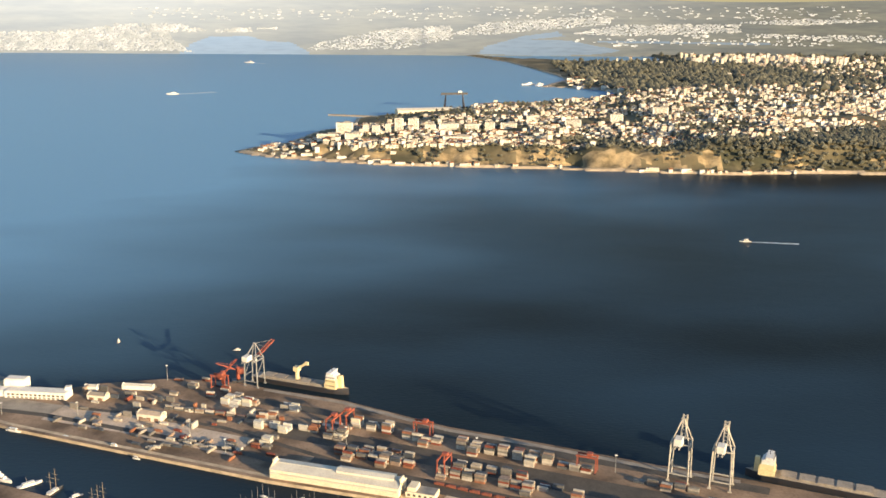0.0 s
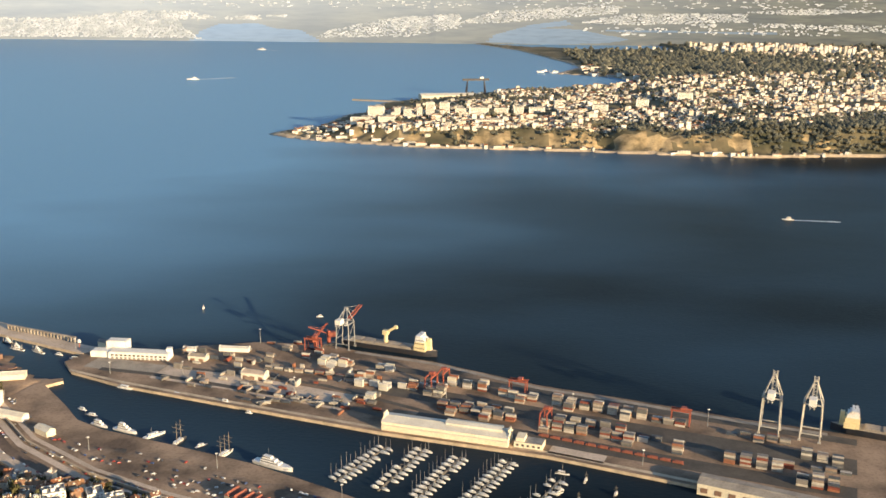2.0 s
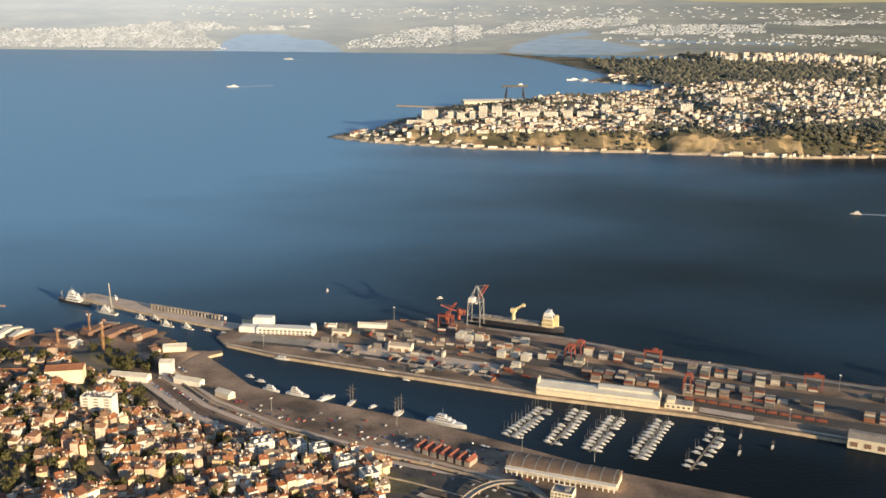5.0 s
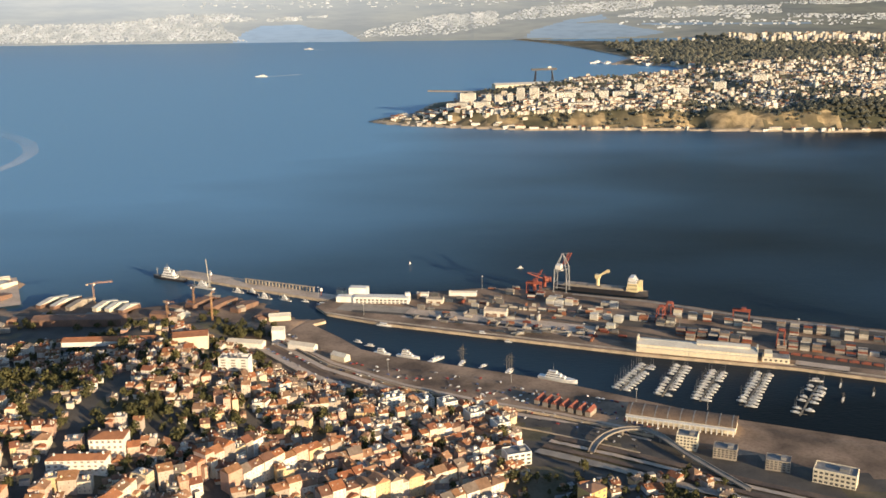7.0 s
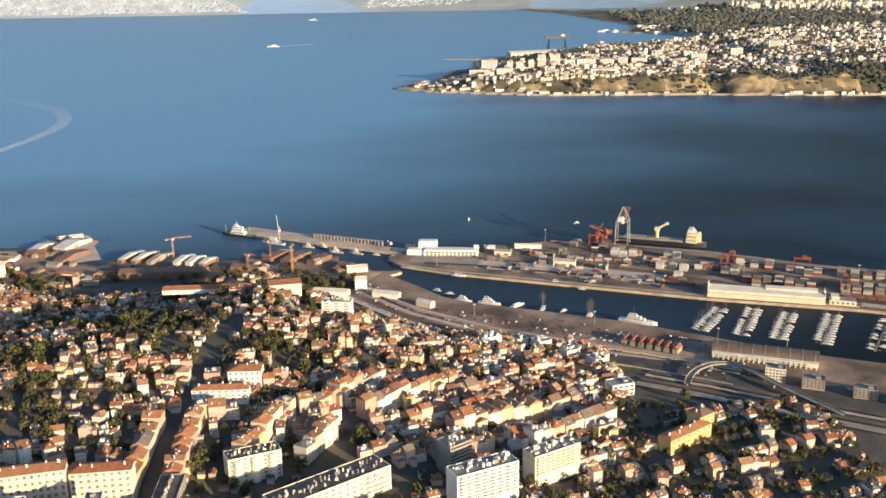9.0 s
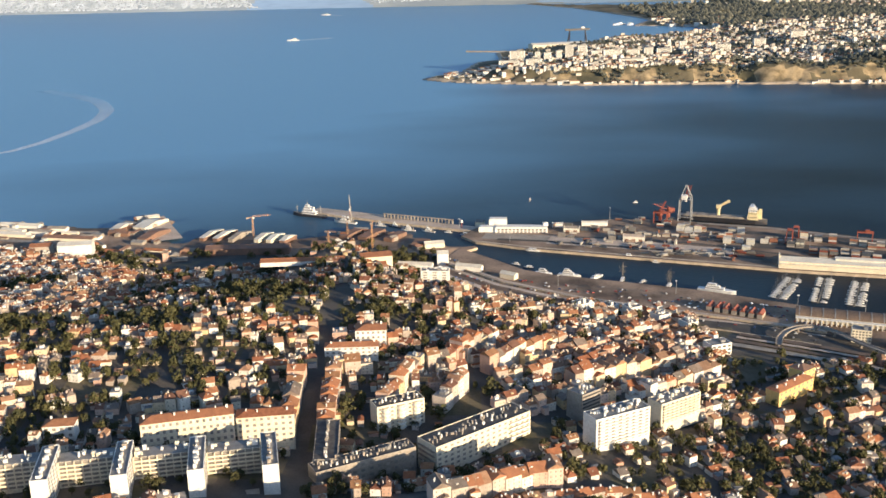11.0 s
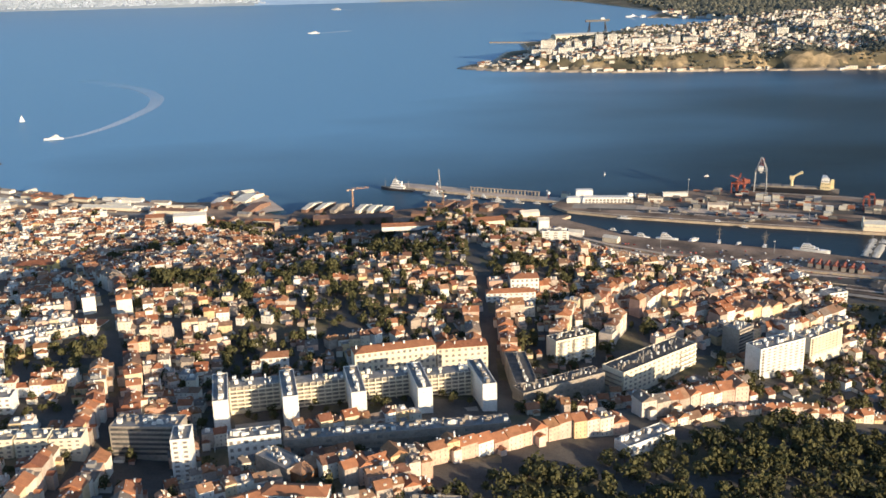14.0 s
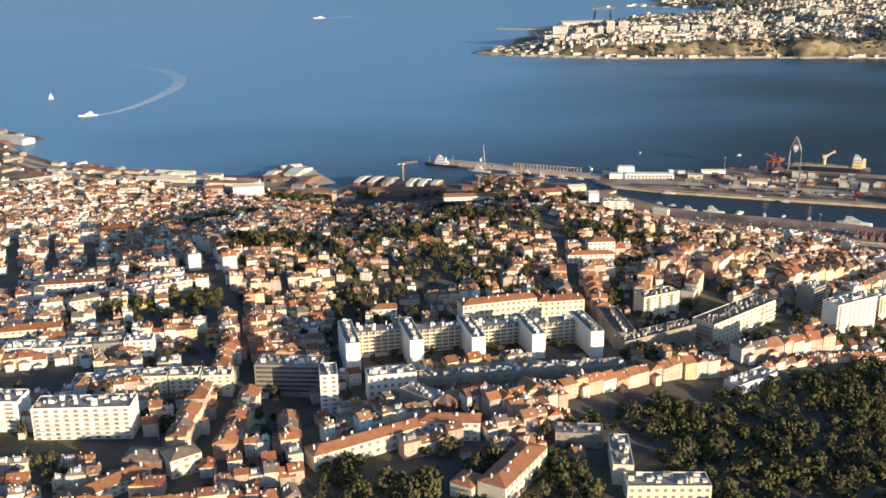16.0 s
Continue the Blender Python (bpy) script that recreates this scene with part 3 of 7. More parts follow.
for _ in range(60):    # low houses on the point
    x = rnd.uniform(-330, -190)
    y = 1700 + (x + 330) * -0.35 + rnd.uniform(20, 120)
    far_house(x, y, rnd.uniform(5, 10), rnd.uniform(4, 7), rnd.uniform(3, 6), rnd.uniform(-0.4, 0.2))
for _ in range(160):   # naval yard and its sheds
    x, y = rnd.uniform(380, 640), rnd.uniform(2560, 3330)
    far_house(x, y, rnd.uniform(8, 30), rnd.uniform(7, 12), rnd.uniform(3, 7), rnd.uniform(-0.2, 0.4))
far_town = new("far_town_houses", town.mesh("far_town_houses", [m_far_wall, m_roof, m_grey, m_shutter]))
tagged(far_town, "pale crowded houses and flats across the river", "houses", kind="stuff")
# towns along the horizon
town = Shape()
PLAIN_TOWNS = (([(-3400, 0.01), (-3400, 0.33), (-2083, 0.34), (-1718, 0.39), (-1542, 0.49), (-1250, 0.50), (-1112, 0.43), (-1292, 0.34), (-1253, 0.17), (-1150, 0.04)], 2600, 15, 8),
               ([(-1086, 0.43), (-916, 0.475), (-912, 0.40), (-1070, 0.39)], 45, 22, 6), ([(-889, 0.45), (-796, 0.45), (-796, 0.475), (-889, 0.475)], 16, 24, 5),
               ([(-649, 0.09), (-602, 0.21), (-265, 0.47), (26, 0.50), (27, 0.26), (-234, 0.12)], 330, 16, 6), ([(-300, 0.28), (20, 0.30), (20, 0.49), (-260, 0.46)], 240, 18, 6),
               ([(0, 0.33), (186, 0.56), (589, 0.65), (777, 0.68), (771, 0.54), (450, 0.44), (158, 0.34)], 420, 16, 6),
               ([(580, 0.37), (824, 0.53), (1384, 0.55), (1374, 0.41), (816, 0.34)], 380, 16, 8), ([(1360, 0.58), (1686, 0.66), (2058, 0.63), (1678, 0.55)], 160, 16, 6),
               ([(1100, 0.31), (1220, 0.31), (1220, 0.36), (1100, 0.36)], 6, 30, 12), ([(1400, 0.33), (2050, 0.24), (2050, 0.36), (1400, 0.38)], 90, 20, 6), ([(780, 0.15), (880, 0.15), (880, 0.19), (780, 0.19)], 5, 30, 9),
               ([(-1500, 0.60), (2000, 0.66), (2000, 0.90), (-1500, 0.80)], 170, 26, 4), ([(600, 0.20), (1800, 0.18), (1800, 0.30), (600, 0.30)], 60, 22, 6))
for poly, count, wide, tall in PLAIN_TOWNS:
    lo_x, hi_x = min(p[0] for p in poly), max(p[0] for p in poly)
    lo_s, hi_s = min(p[1] for p in poly), max(p[1] for p in poly)
    left = 2 * count
    while left:
        x, t = rnd.uniform(lo_x, hi_x), rnd.uniform(lo_s, hi_s)
        if in_ramp(poly, np.array([x]), np.array([t]))[0]:
            far_house(x, 4640 + 320 * t, rnd.uniform(0.25, 0.75) * wide, 5, rnd.uniform(0.3, 0.8) * tall, rnd.uniform(-0.2, 0.2))
            left -= 1
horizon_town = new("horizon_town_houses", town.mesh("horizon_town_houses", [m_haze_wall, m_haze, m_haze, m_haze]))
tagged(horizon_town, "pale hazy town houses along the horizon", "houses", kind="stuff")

# woods and scrub of the far side
wood = Shape()


def clump(x, y, z, r, shape=None):
    pts = []
    for k, (a, e) in enumerate(((0, 0.1), (1.26, -0.1), (2.5, 0.15), (3.8, -0.05), (5.0, 0.1))):
        q = r * rnd.uniform(0.7, 1.15)
        pts.append((x + q * math.cos(a), y + q * math.sin(a), z + r * (0.5 + e)))
    top = (x + rnd.uniform(-0.2, 0.2) * r, y + rnd.uniform(-0.2, 0.2) * r, z + r * rnd.uniform(1.1, 1.6))
    base = (x, y, z - r * 0.3)
    s = shape or wood
    n = len(s.v)
    s.v.extend(pts + [top, base])
    for i in range(5):
        j = (i + 1) % 5
        s.f.extend([(n + i, n + j, n + 5), (n + j, n + i, n + 6)])
        s.k.extend([0, 0])


for _ in range(8500):
    pick_ = rnd.random()
    if pick_ < 0.5:
        x, y, r = rnd.uniform(420, 1450), rnd.uniform(2640, 4150), rnd.uniform(6, 14)
        if not in_wood(x, y) and rnd.random() < 0.6:
            continue
    elif pick_ < 0.8:
        x, y, r = rnd.uniform(-120, 1500), rnd.uniform(1590, 1720), rnd.uniform(2, 5)
        d = far_shore_field.at(x, y)
        if d < 15 or (228 < x < 330 and d < 60) or (x < 190 and math.sin(x / 15.0) > 0.2 and d < 50):
            continue
    else:
        y = rnd.uniform(1700, 2700)
        x, r = rnd.uniform(-150, 150 + (y - 1400) * 0.95), rnd.uniform(2.5, 6)
    z = far_z(x, y)
    if z > 2:
        clump(x, y, z, r)
for _ in range(1500):
    x, y, r = rnd.uniform(900, 3000), rnd.uniform(2400, 4600), rnd.uniform(7, 16)
    z = far_z(x, y)
    if z > 2:
        clump(x, y, z, r)
for _ in range(4200):   # the wood on the slope below the suburbs
    x, y, r = 380 + 770 * rnd.random() ** 0.7, rnd.uniform(1565, 1790), rnd.uniform(3, 6.5)
    if far_shore_field.at(x, y) < 16 or (y < 1640 and x < 470 and rnd.random() < 0.7):
        continue
    clump(x, y, far_z(x, y), r)
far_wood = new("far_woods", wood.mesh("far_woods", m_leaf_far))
tagged(far_wood, "dark pine woods and scrub across the river", "woods", kind="stuff")


def tower(x, y, w, d, h, rot=0.0):
    """A tower block with its storeys marked by dark window bands and a plant room on the roof."""
    z = far_z(x, y)
    root = thing("tower_block", "pale concrete tower block on the headland", "building", "tower blocks on the headland", pose(x, y, z, 0, 0, math.degrees(rot)))
    s = Shape()
    s.box(0, 0, -6, w, d, h + 6)
    part("wall", s, m_white, root)
    s = Shape()
    s.box(0, 0, h, w * 0.9, d * 0.9, 0.6)
    s.box(w * 0.15, 0, h + 0.6, w * 0.35, d * 0.5, 2.2)
    part("roof", s, m_grey, root)
    for i in range(int(h / 2.0)):
        s = Shape()
        s.box(0, -d / 2 - 0.05, 1.0 + i * 2.0, w * 0.86, 0.3, 0.8)
        part("window", s, m_pane, root)
    return root


for x, y, w, h in ((-184, 1812, 30, 22), (-145, 1806, 10, 18), (-126, 1800, 14, 16), (-104, 1800, 10, 17), (-84, 1796, 15, 25), (-58, 1798, 18, 24), (-28, 1815, 20, 13), (6, 1826, 36, 14), (48, 1836, 26, 11), (82, 1850, 18, 16), (118, 1870, 30, 10), (160, 1890, 14, 17), (20, 1700, 50, 8), (240, 1880, 30, 14), (330, 1930, 24, 18), (420, 1960, 30, 16), (-205, 1740, 40, 9), (-160, 1728, 30, 10)):
    tower(x, y, w, 9, h, rnd.uniform(-0.08, 0.08))


def shipyard():
    """The yard behind the headland: a long shed, a quay arm and a tall portal crane."""
    shed = thing("shipyard_shed", "long pale shipyard shed with a low roof", "building", at=pose(-40, 2300, 2))
    s = Shape()
    s.box(0, 0, 0, 150, 34, 13, 0.25)
    part("wall", s, m_cream, shed)
    s = Shape()
    s.gable(0, 0, 13, 150, 34, 4, 0.25)
    part("roof", s, m_sheet, shed)
    s = Shape()
    s.solid([(-270, 2290, -4), (-125, 2250, -4), (-122, 2262, -4), (-268, 2300, -4)], [(-270, 2290, 3), (-125, 2250, 3), (-122, 2262, 3), (-268, 2300, 3)])
    tagged(part("pavement_arm", s, m_conc), "long concrete quay arm of the shipyard", "quay", kind="structure")
    c = thing("portal_crane", "dark blue portal crane standing over the dock", "crane", at=pose(20, 2420, 3, 0, 0, 12))
    for x in (-24, 24):
        s = Shape()
        s.beam((x, -8, 0), (x * 0.86, 0, 34), 1.6)
        s.beam((x, 8, 0), (x * 0.86, 0, 34), 1.6)
        part("leg", s, m_hull_dark, c)
    s = Shape()
    s.box(0, 0, 34, 66, 5, 5)
    part("girder", s, m_hull_dark, c)
    s = Shape()
    s.box(14, 0, 39, 9, 6, 4)
    part("trolley", s, m_white, c)


shipyard()
for k, (ax, ay, bx, by) in enumerate(((300, 3060, 395, 3290), (190, 2560, 460, 2640), (60, 2480, 300, 2600))):
    s = Shape()
    dx, dy = bx - ax, by - ay
    n = math.hypot(dx, dy) / 7
    px, py = -dy / n, dx / n
    q = [(ax + px, ay + py), (bx + px, by + py), (bx - px, by - py), (ax - px, ay - py)]
    s.solid([(x, y, -4) for x, y in q], [(x, y, 3.2) for x, y in q])
    tagged(part("pavement_pier", s, m_conc), "concrete naval pier reaching into the bay", "pier", kind="structure")


# ---- the town: streets, parks and footprints kept free ----
STREETS = [((-617, 304), (-600, 256), (-585, 212), (-576, 175), (-570, 150), (-569, 125), (-572, 95), (-573, 62), (-575, 34)),
           ((-409, 420), (-409, 316), (-409, 225), (-407, 172)),
           ((-572, 146), (-548, 138), (-522, 132), (-467, 139), (-410, 144), (-373, 160), (-340, 180), (-300, 196), (-240, 208)), ((-548, 128), (-540, 92), (-533, 56), (-530, 34)),
           ((-620, 304), (-660, 380), (-690, 440)), ((-762, 398), (-711, 261)), ((-736, 396), (-700, 289)), ((-714, 395), (-676, 292)), ((-640, 268), (-560, 262), (-480, 250))]
HERO = []   # x, y, half width, half depth, turn


def street_gap(x, y):
    g = 1e9
    for line in STREETS:
        for (ax, ay), (bx, by) in zip(line, line[1:]):
            dx, dy = bx - ax, by - ay
            u = min(1, max(0, ((x - ax) * dx + (y - ay) * dy) / (dx * dx + dy * dy)))
            g = min(g, math.hypot(x - ax - u * dx, y - ay - u * dy))
    return g


def taken(x, y, r=3.0):
    for cx, cy, a, b, rot in HERO:
        ca, sa = math.cos(rot), math.sin(rot)
        u, v = (x - cx) * ca + (y - cy) * sa, -(x - cx) * sa + (y - cy) * ca
        if abs(u) < a + r and abs(v) < b + r:
            return True
    return False


def in_park(x, y):
    if -446 < x < -150 and y < 80 + (x + 446) * 0.5 and y < 158 and not (x < -412 and y < 72):
        return True
    if -530 < x < -440 and y < 60 - 0.1 * (x + 485):
        return ((x + 497) / 17) ** 2 + ((y - 50) / 7) ** 2 > 1
    for cx, cy, a, b in ((-520, 228, 20, 16), (-364, 338, 14, 11), (-330, 272, 9, 22), (-628, 207, 38, 10), (-600, 160, 18, 8), (-383, 358, 20, 15), (-600, 222, 9, 14), (-505, 335, 25, 16), (-455, 405, 28, 12), (-545, 300, 14, 10), (-430, 350, 12, 14), (-480, 268, 12, 14), (-327, 364, 9, 10), (-290, 362, 8, 7), (-401, 332, 7, 14)):
        if ((x - cx) / a) ** 2 + ((y - cy) / b) ** 2 < 1:
            return True
    return False


def grove(x, y):
    """Where old gardens with tall trees break the rows of houses."""
    if not (-620 < x < -345 and y > 195) and not (x < -345 and y > 300 and math.sin(x / 37.0) > 0.55):
        return False
    return math.sin(x / 23.0 + 1.7 * math.sin(y / 31.0)) + math.sin(y / 19.0 + x / 47.0) < -0.75


def add_house(s, x, y, z, w, d, h, rot, rnd):
    """A town house into the joined mesh: body, tiled or flat roof, back wing, dormer, chimneys, yard wall and windows."""
    wall = 4 if rnd.random() < (0.55 if x < -590 and y > 140 else 0.10) else 0
    s.box(x, y, z - 3, w, d, h + 3, rot, wall, floor=False)
    ca, sa = math.cos(rot), math.sin(rot)

    def at(u, v):
        return x + ca * u - sa * v, y + sa * u + ca * v

    rise = rnd.uniform(0.24, 0.36)
    kind = rnd.random() * (1.25 if x < -590 else 1.0)
    if kind < 0.55:
        s.gable(x, y, z + h, w, d, d * rise, rot, 1, 0.22)
    elif kind < 0.72:
        s.gable(x, y, z + h, d, w, w * rise, rot + math.pi / 2, 1, 0.22)
    elif kind < 0.88:
        s.hip(x, y, z + h, max(w, d), min(w, d), min(w, d) * rise, rot + (0 if w > d else math.pi / 2), 1, 0.22)
    else:
        s.box(x, y, z + h, w * 0.96, d * 0.96, 0.25, rot, rnd.choice([2, 5, 5] if x < -590 else [2, 2, 5]))
        s.box(*at(rnd.uniform(-1, 1), 0), z + h + 0.25, 1.8, 1.6, 1.1, rot, 4)
    if kind < 0.88 and rnd.random() < 0.3:
        s.box(*at(rnd.uniform(-w / 4, w / 4), -d / 4), z + h, 1.2, 1.3, 1.2, rot, 0)
    if rnd.random() < 0.6:
        ww, wd, wh = w * rnd.uniform(0.4, 0.8), rnd.uniform(1.8, 3.2), h * rnd.uniform(0.35, 0.8)
        e = rnd.choice([-1, 1])
        c = at(rnd.uniform(-0.2, 0.2) * w, e * (d / 2 + wd / 2 - 0.1))
        s.box(*c, z - 3, ww, wd, wh + 3, rot, wall, floor=False)
        if rnd.random() < 0.75:
            s.gable(*c, z + wh, wd, ww, ww * 0.25, rot + math.pi / 2, 1, 0.15)
        else:
            s.box(*c, z + wh, ww * 0.95, wd * 0.95, 0.2, rot, 2)
    if rnd.random() < 0.3:
        s.box(*at(w / 2, rnd.choice([-1, 1]) * (d / 2 + 1.8)), z - 1, 0.3, 3.6, 2.2, rot, 0)
    for _ in range(rnd.randint(1, 5)):
        s.box(*at(rnd.uniform(-w / 2.2, w / 2.2), rnd.uniform(-d / 3, d / 3)), z + h + 0.2, rnd.uniform(0.3, 0.8), 0.4, rnd.uniform(1.0, 1.9), rot, 0)
    floors = max(1, int(h / 1.7))
    cols = max(1, int(w / 1.7))
    e = 0.22
    for fl in range(floors):
        for c in range(cols):
            if rnd.random() < 0.2:
                continue
            px, py = at((c + 0.5) / cols * w - w / 2 + rnd.uniform(-0.15, 0.15), -(d / 2 + 0.03))
            zz = z + 0.6 + fl * (h - 0.3) / floors
            s.face([(px - ca * e, py - sa * e, zz), (px + ca * e, py + sa * e, zz), (px + ca * e, py + sa * e, zz + 0.7), (px - ca * e, py - sa * e, zz + 0.7)], 3)


# ---- the port ----
rnd = random.Random(21)
QUAY_TURN = math.atan2(-0.37, 0.93)      # the run of the container quay


def shed(name, label, x, y, z, w, d, h, rot, wall, roof, rise=1.5, doors=0, ends=True, group="", category="shed"):
    """A long shed: walls, pitched roof with a ridge cap, gable parapets and doors on its long side."""
    root = thing(name, label, category, group, pose(x, y, z, 0, 0, math.degrees(rot)))
    s = Shape()
    s.box(0, 0, -1.5, w, d, h + 1.5)
    part("wall", s, wall, root)
    s = Shape()
    s.gable(0, 0, h, w, d, rise, 0, 0, 0.25)
    s.box(0, 0, h + rise - 0.1, w, 0.5, 0.25)
    part("roof", s, roof, root)
    if ends:
        for e in (-1, 1):
            s = Shape()
            s.solid([(e * w / 2 - 0.15, -d / 2 - 0.2, h - 0.4), (e * w / 2 + 0.25, -d / 2 - 0.2, h - 0.4), (e * w / 2 + 0.25, d / 2 + 0.2, h - 0.4), (e * w / 2 - 0.15, d / 2 + 0.2, h - 0.4)],
                    [(e * w / 2 - 0.15, -d / 6, h + rise + 0.5), (e * w / 2 + 0.25, -d / 6, h + rise + 0.5), (e * w / 2 + 0.25, d / 6, h + rise + 0.5), (e * w / 2 - 0.15, d / 6, h + rise + 0.5)])
            part("gable", s, wall, root)
    for i in range(doors):
        s = Shape()
        s.box((i + 0.5) / doors * w - w / 2, -d / 2 - 0.06, 0, w / doors * 0.5, 0.2, h * 0.55)
        part("door", s, m_rust if wall is not m_rust else m_grey, root)
    return root


w = shed("warehouse", "long cream warehouse with a pale low-pitched roof", -60, 516, 2, 78, 14, 5.6, -0.295, m_cream, m_sheet, 1.6, 0, category="warehouse")
s = Shape()
s.box(17, 1.5, 6.2, 34, 6.5, 1.9)
s.gable(17, 1.5, 8.1, 34, 6.5, 0.8, 0, 0, 0.3)
part("roof_monitor", s, m_sheet, w, "raised pale roof light along half the ridge")
for e in (-1, 1):
    s = Shape()
    s.box(e * 39.2 - e * 0.5, 0, 5.2, 1.0, 5, 4.2)
    part("parapet", s, m_cream, w)
s = Shape()
s.box(0, -7.6, 3.6, 77, 1.4, 0.3)
part("canopy", s, m_sheet, w)
w = thing("dock_office", "small cream dock office with flat roof and windows", "building", at=pose(-11.5, 501.5, 2, 0, 0, math.degrees(-0.295)))
s = Shape()
s.box(0, 0, -1, 17, 9, 4.2)
s.box(-5, 0, 3.2, 5, 8, 2.6)
part("wall", s, m_cream, w)
s = Shape()
s.box(0, 0, 3.2, 16.4, 8.4, 0.25)
part("roof", s, m_grey, w)
for i in range(5):
    s = Shape()
    s.box(-6.5 + i * 3.2, -4.55, 0.9, 1.5, 0.15, 1.3)
    part("window", s, m_pane, w)


def ferry_station():
    """The white passenger terminal on the dock's end: a long two-storey hall with a taller block."""
    r = thing("passenger_terminal", "white modern passenger terminal with a taller block", "building", at=pose(-281, 637.5, 2, 0, 0, -6))
    s = Shape()
    s.box(3, 0, -1, 44, 10, 5.6)
    part("wall", s, m_white, r)
    s = Shape()
    s.box(-17, 9, -1, 15, 8, 10)
    s.box(-26, 1, -1, 14, 9, 5)
    part("block", s, m_white, r)
    s = Shape()
    s.box(3, 0, 4.6, 42.5, 8.6, 0.3)
    s.box(-17, 9, 9, 13.6, 6.8, 0.3)
    s.box(-26, 1, 4, 12.6, 7.6, 0.3)
    part("roof", s, m_white, r)
    s = Shape()
    s.box(23, 3.5, 4.6, 4, 4, 2.4, 0.3)
    part("stair_tower", s, m_white, r)
    for i in range(13):
        s = Shape()
        s.box(-16 + i * 3.2, -5.04, 2.2, 2.0, 0.16, 1.2)
        part("window", s, m_pane, r)
        s = Shape()
        s.box(-16 + i * 3.2, -5.04, 0.1, 2.0, 0.16, 1.4)
        part("door", s, m_grey, r)


ferry_station()


# -- containers: one steel box with ribs and corner posts, shared by all --
def container_mesh():
    """A ribbed steel box: its long sides fold in and out, and the top has a slight crown."""
    ring = []
    for side in (-1, 1):
        for i in range(19):
            x = (-3.0 + i * 6.0 / 18) * -side
            ring.append((x, side * (0.60 if i in (0, 18) or i % 2 else 0.54)))
    s = Shape()
    s.solid([(x, y, 0) for x, y in ring], [(x, y, 1.29) for x, y in ring])
    return s.mesh("container", m_cont)


box_mesh = container_mesh()
boxes_made, stacked = 0, Shape()
pale_box = mat("pale container steel", None, palette=[(0.70, 0.68, 0.62), (0.62, 0.60, 0.56), (0.66, 0.62, 0.50), (0.5, 0.5, 0.5)], obrand=True, rough=0.6, scale=0.5, fine=2.0, stain=0.2)
pale_mesh = box_mesh.copy()
pale_mesh.materials[0] = pale_box


def stack(x, y, turn, rows, high, pale=0.2):
    """A block of containers side by side and on top of one another."""
    global boxes_made
    ca, sa = math.cos(turn), math.sin(turn)
    for r in range(rows):
        v = (r - (rows - 1) / 2) * 1.32
        for k in range(max(1, high - rnd.choice([0, 0, 0, 1, 2]))):
            px, py = x - sa * v, y + ca * v
            light = rnd.random() < pale
            if boxes_made < 300:
                boxes_made += 1
                ob = new("shipping_container", pale_mesh if light else box_mesh)
                ob.matrix_basis = pose(px, py, 2.0 + k * 1.3, 0, 0, math.degrees(turn))
                tagged(ob, "pale ribbed steel shipping container in a stack" if light else "painted ribbed steel shipping container in a stack", "container", "containers on the terminal")
            else:
                stacked.box(px, py, 2.0 + k * 1.3, 6.05, 1.2, 1.28, turn)


ACROSS = QUAY_TURN + math.pi / 2
# runs of stacks: from, to and step along the outer quay, distance inwards from it, boxes side by side, tiers, share of pale ones
for u0, u1, step, v0, rows, high, pale in ((-113, -94, 7, 26, 4, 4, 0.9), (-72, -62, 7, 22, 4, 4, 0.5), (-73, -54, 9, 50, 3, 4, 0.95), (-57, -50, 8, 70, 3, 3, 0.8), (-45, -17, 6.6, 45, 4, 4, 0.05), (-42, -20, 7, 34, 3, 3, 0.1),
                                         (-16, 16, 10.5, 28, 5, 5, 0.35), (21, 46, 6.4, 31, 5, 4, 0.08), (-8, 41, 7.4, 66, 5, 4, 0.3), (6, 40, 8.5, 55, 3, 3, 0.2), (57, 113, 8.8, 31, 5, 5, 0.45), (60, 115, 7.2, 68, 4, 4, 0.35),
                                         (66, 112, 9.5, 56, 3, 4, 0.3), (121, 138, 7, 33, 4, 3, 0.3), (139.5, 142, 7, 71, 5, 6, 1.0), (160, 199, 8.6, 71, 5, 5, 0.85), (166, 197, 7.5, 34, 3, 3, 0.3), (209, 231, 8.2, 49, 5, 4, 0.75),
                                         (208, 231, 8.2, 77, 5, 4, 0.75), (200, 232, 7.4, 62, 3, 2, 0.4), (118, 130, 7, 60, 3, 2, 0.9)):
    u = u0
    while u <= u1:
        for v1, chance in ((v0, 0.93), (v0 + 1.36 * rows + 0.6, 0.45)):
            if rnd.random() < chance:
                x, y = -30 + 0.93 * u - 0.37 * v1, 612 - 0.37 * u - 0.93 * v1
                stack(x, y, QUAY_TURN + rnd.gauss(0, 0.015), rows if v1 == v0 else max(2, rows - 2), rnd.randint(max(1, high - 1), high), pale)
        u += step + rnd.uniform(-0.3, 0.5)
for i in range(9):     # the pale row along the middle road
    stack(-183 + i * 7.2, 617 - i * 1.7, QUAY_TURN * 0.7, 2, 2, 0.95)
for x, y, r_, h_ in ((-140, 632, 4, 4), (-128, 626, 4, 3), (-112, 591, 3, 3), (-106, 573, 3, 2), (-160, 640, 3, 3), (-112, 605, 4, 3), (-176, 654, 4, 3), (-152, 648, 3, 3), (-186, 642, 3, 2), (-205, 655, 2, 2), (-198, 630, 2, 2), (-215, 640, 2, 2), (-170, 668, 2, 2), (-190, 668, 2, 1)):
    stack(x, y, QUAY_TURN * rnd.choice([0.6, 1.0]), r_, h_, 0.75)
